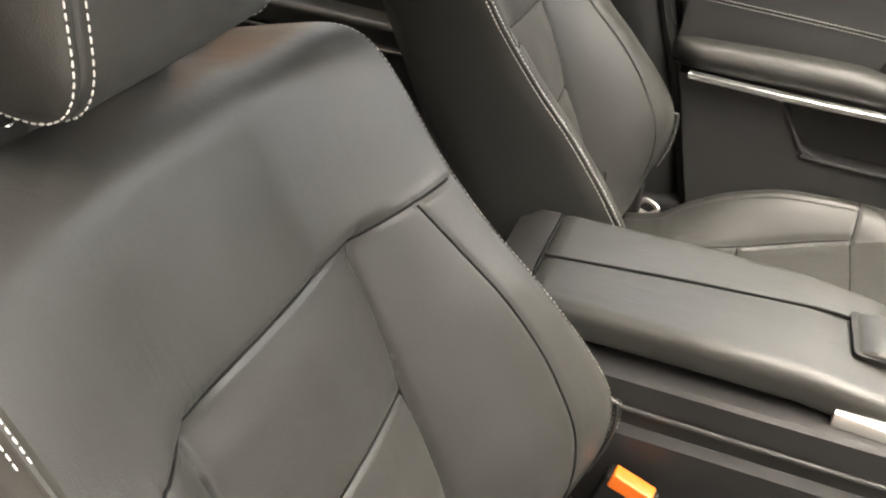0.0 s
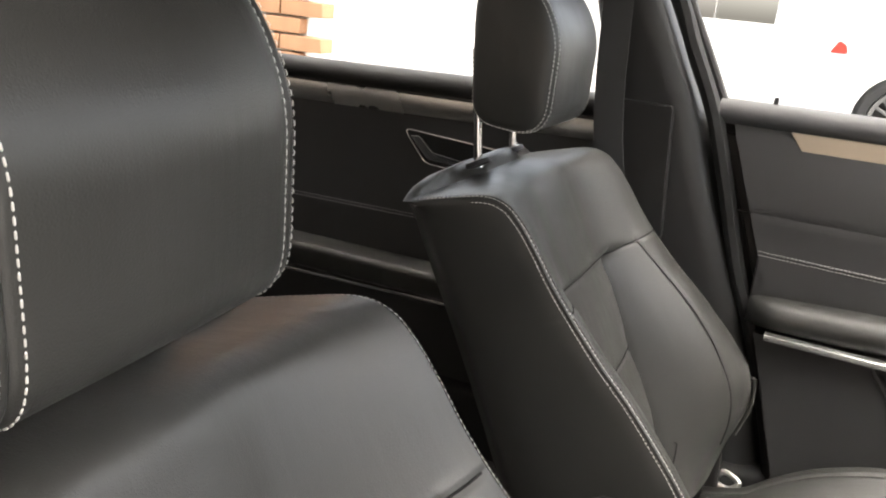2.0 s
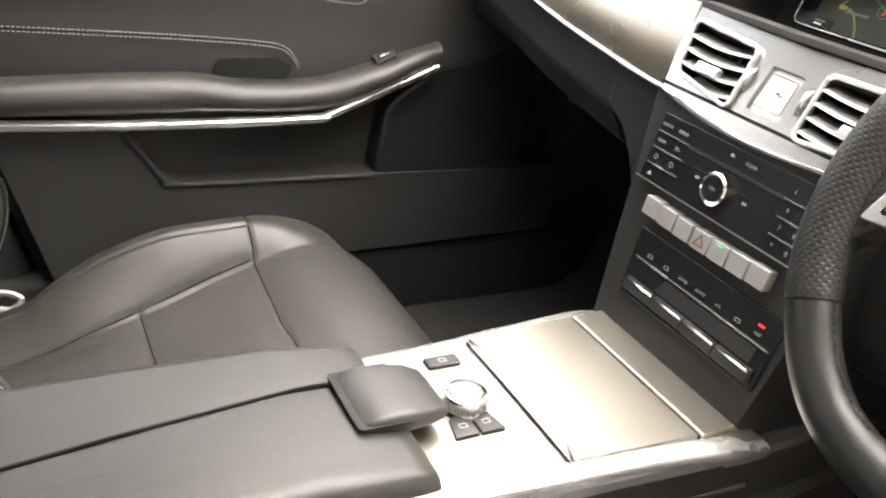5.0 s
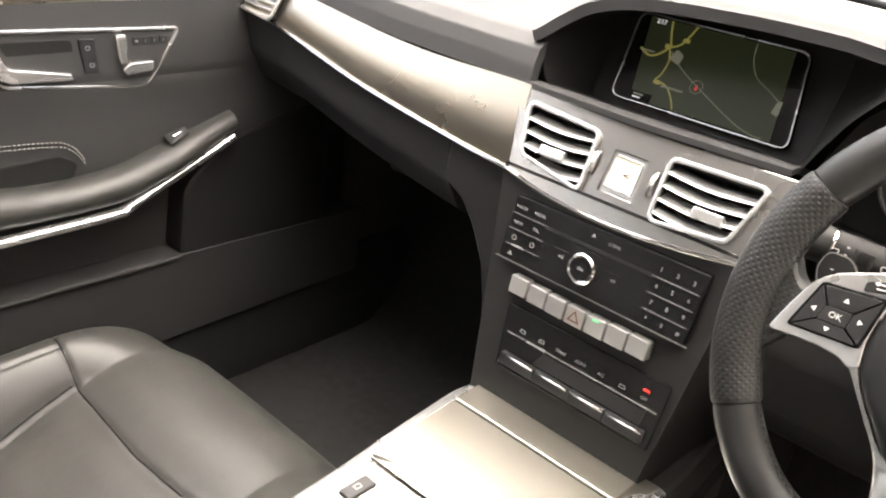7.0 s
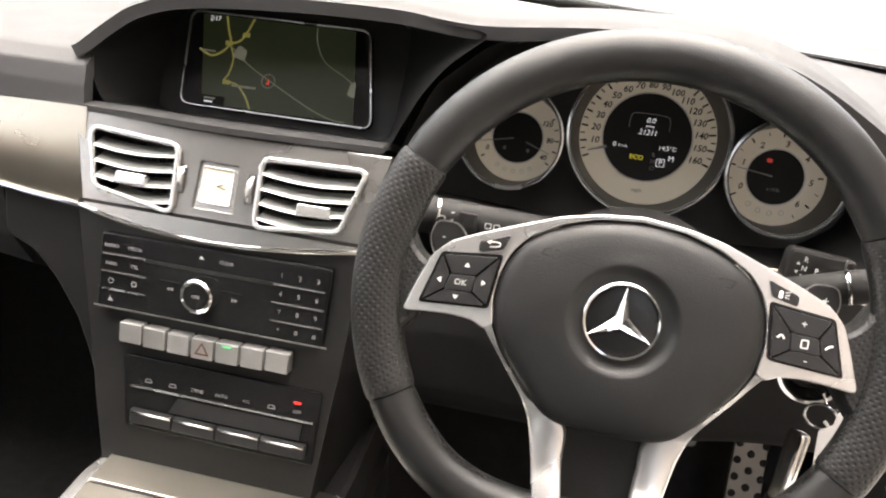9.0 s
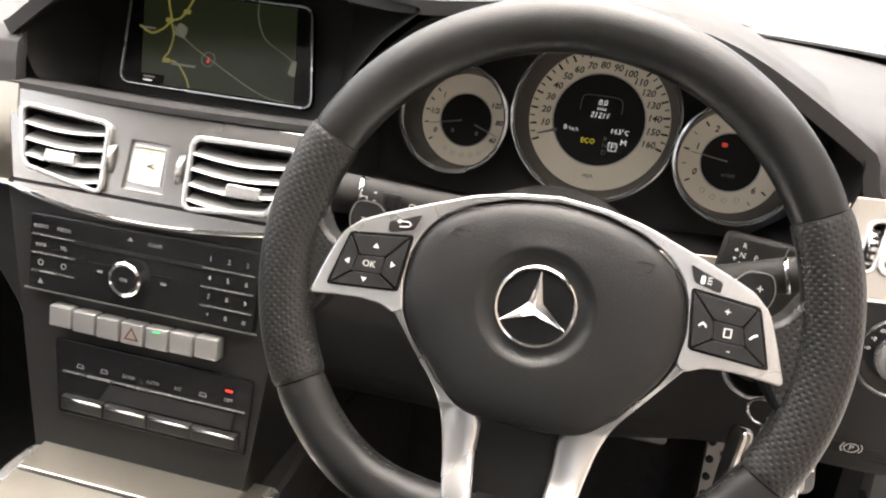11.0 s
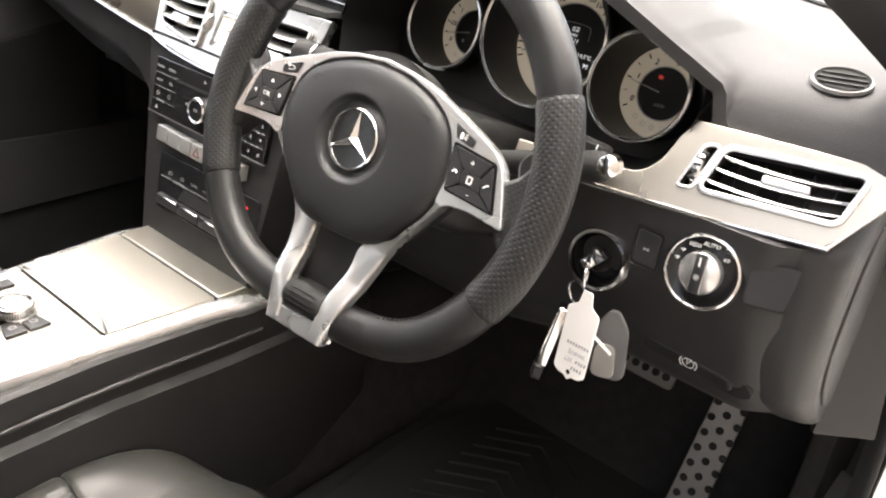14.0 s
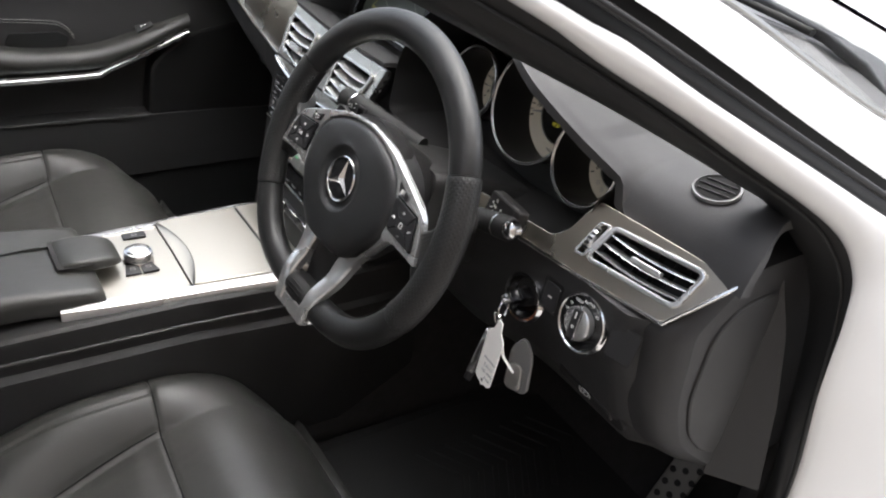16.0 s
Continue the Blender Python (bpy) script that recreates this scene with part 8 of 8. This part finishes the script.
part("cable_tie", tube([hang + V(0.0, 0, -0.034), V(0.575, 0.112, 0.812), V(0.592, 0.116, 0.800)], 0.0016, 6), TAG, keyset, "white cable tie")
part("spare_key", prism(rounded([(-0.008, -0.036), (0.008, -0.036), (0.009, 0.03), (-0.009, 0.03)], 0.006, 4), 0.009, 0.003), CHROME, keyset, "chrome spare key", m=frame_of((0.536, 0.118, 0.792), (0.55, -0.8, 0.1), (0.15, 0.12, 0.97)))
part("spare_key_end", prism(rounded([(-0.007, -0.012), (0.007, -0.012), (0.007, 0.004), (-0.007, 0.004)], 0.003, 3), 0.009, 0.002), KEYCAP, keyset, m=frame_of((0.531, 0.114, 0.756), (0.55, -0.8, 0.1), (0.15, 0.12, 0.97)))

# ---- windscreen, scuttle, wiper and bonnet ----
front = thing("windscreen", "windscreen above the dashboard", "windscreen", kind="structure")
ws = part("screen_glass", sheet(lambda u, v: V((-0.74 + 1.46 * u) * (1 - 0.22 * v), 0.93 - 1.13 * v + 0.12 * (1 - abs(2 * u - 1) ** 2) * (1 - v), 1.02 + 0.37 * v + 0.02 * math.sin(math.pi * v)), 16, 12, 0.004), GLASS, front, "clear windscreen")
ws.visible_shadow = False
part("scuttle", sheet(lambda u, v: V(-0.80 + 1.62 * u, 0.78 + 0.30 * v + 0.12 * (1 - (2 * u - 1) ** 2), 1.005 - 0.02 * v), 12, 6, 0.02), HARD, front, "black scuttle panel")
wip = thing("windscreen_wiper", "dark grey windscreen wiper at rest", "wiper")
WP1, WP2, WP3 = V(0.57, 0.75, 1.035), V(0.31, 0.93, 1.05), V(0.02, 1.0, 1.06)
part("wiper_arm", loft([[p + V(0, q[0], q[1]) for q in rounded([(-w, -0.010), (w, -0.010), (w, 0.012), (-w, 0.012)], 0.006, 3)] for p, w in ((WP1, 0.022), (V(0.45, 0.85, 1.05), 0.024), (WP2, 0.014), (WP3, 0.008))]), HARD, wip)
part("wiper_blade", tube([V(0.30, 0.90, 1.055), V(-0.25, 0.97, 1.07)], 0.007, 8), RUBBER, wip)
bonnet = thing("bonnet", "white painted bonnet", "car bonnet", kind="structure")
part("bonnet_panel", sheet(lambda u, v: V(-0.84 + 1.70 * u, 1.04 + 1.0 * v + 0.10 * (1 - (2 * u - 1) ** 2), 1.0 - 0.12 * v - 0.06 * (2 * u - 1) ** 2), 20, 14, 0.02), PAINT, bonnet)
wing = thing("front_wing", "white painted front wing beside the open door", "car wing", kind="structure")
part("wing_panel", yz(rounded([(0.56, 0.40), (1.9, 0.45), (1.9, 0.88), (0.98, 0.96), (0.70, 0.97)], 0.04), 0.80, 0.87, 0.02), PAINT, wing)

# ---- outside ----
ground = thing("ground", "pale tarmac yard outside the car", "ground", kind="structure")
part("tarmac", sheet(lambda u, v: V(-300 + 600 * u, -300 + 600 * v, 0.0), 24, 24), ASPHALT, ground)
bay = thing("parking_bay", "raised pale tarmac bay under the parked van", "parking bay", kind="structure")
part("bay_slab", box(14.0, 40.0, 0.26, (-12.0, 4.0, 0.13), 0.02), ASPHALT, bay)
parked = thing("parked_van", "white parked van with alloy wheels beyond the side window", "van", (2.46, -0.75, 0.26))
prof = [(-0.15, 0.42), (-0.02, 0.30), (0.42, 0.30), (0.44, 0.42), (0.52, 0.58), (0.66, 0.66), (0.84, 0.66), (0.98, 0.58), (1.06, 0.42), (1.08, 0.26), (3.12, 0.26), (3.14, 0.42), (3.22, 0.58), (3.36, 0.66), (3.54, 0.66), (3.68, 0.58), (3.76, 0.42), (3.78, 0.28), (4.30, 0.32), (4.36, 0.55), (4.30, 0.86), (3.75, 1.02), (3.05, 1.72), (2.7, 1.84), (0.3, 1.86), (-0.10, 1.78), (-0.17, 1.2), (-0.18, 0.8)]
part("car_shell", yz(rounded(prof, 0.03, 3), -10.0, -8.24, 0.05), PAINT, parked, "white van body")
part("tail_lamp", yz(rounded([(0.205, 0.735), (0.325, 0.735), (0.305, 0.800), (0.255, 0.822)], 0.02, 4), -8.27, -8.23, 0.008), material("red_tail_lamp", (0.55, 0.03, 0.02), 0.2), parked, "red tail lamp")
for yc in (0.75, 3.45):
    m = Matrix(((0, 0, 1, -8.30), (1, 0, 0, yc), (0, 1, 0, 0.32), (0, 0, 0, 1)))
    w = part("wheel", lathe([(0.225, -0.02), (0.24, 0.055), (0.29, 0.06), (0.315, 0.03), (0.32, -0.08), (0.2, -0.16)], 56, False), TYRE, parked, "alloy wheel with black tyre", m=m)
    part("rim", lathe([(0.195, -0.02), (0.205, 0.045), (0.225, 0.052), (0.23, 0.04)], 48, False), SMOKE, w, m=m)
    part("rim_well", lathe([(0.0, -0.06), (0.205, -0.05)], 40, False), HARD, w, m=m)
    part("hub", lathe([(0.0, 0.035), (0.04, 0.03), (0.05, 0.0)], 24), SMOKE, w, m=m)
    for k in range(5):
        for s in (-1, 1):
            a = 72 * k + 9 * s
            part("spoke", prism([(0.03, -0.014), (0.205, -0.009), (0.205, 0.009), (0.03, 0.014)], 0.03, 0.006, 0.0), SMOKE, w, m=m @ pose(0, 0, 0, 0, 0, a))

# brick pier with a pale rendered wall beyond
pier = thing("brick_wall", "orange-brown brick pier beside a pale rendered wall", "wall", kind="structure")
part("pier_core", box(0.40, 0.85, 2.6, (-2.80, -3.06, 1.3)), MORTAR, pier)
part("rendered_wall", box(0.25, 3.0, 2.6, (-12.5, -4.2, 1.3), 0.01), MORTAR, pier)
BK = box(0.102, 0.215, 0.065, (0, 0, 0), 0.004, 1)
bkm = bpy.data.meshes.new("brick")
finish(BK)
BK.to_mesh(bkm)
BK.free()
bkm.materials.append(BRICKM)
for i in range(33):
    for j in range(4):
        b = new("brick", bkm)
        b.parent = pier
        b.location = (-2.595 + random.uniform(-0.002, 0.002), -3.37 + 0.225 * j + (0.1125 if i % 2 else 0.0) - 0.05, 0.04 + 0.075 * i)

# unseen plain wall, added to block side light at the open door
side_blocker = thing("house_wall", "unseen brown wall added to hold back light at the open door", "wall", kind="structure")
part("wall_face", box(0.25, 10.0, 3.6, (2.35, -4.2, 1.8), 0.01), material("brown_blocker", (0.31, 0.265, 0.22), 0.9, grain=0.5, grain_size=0.01, vary=0.3, vary_size=0.07), side_blocker)
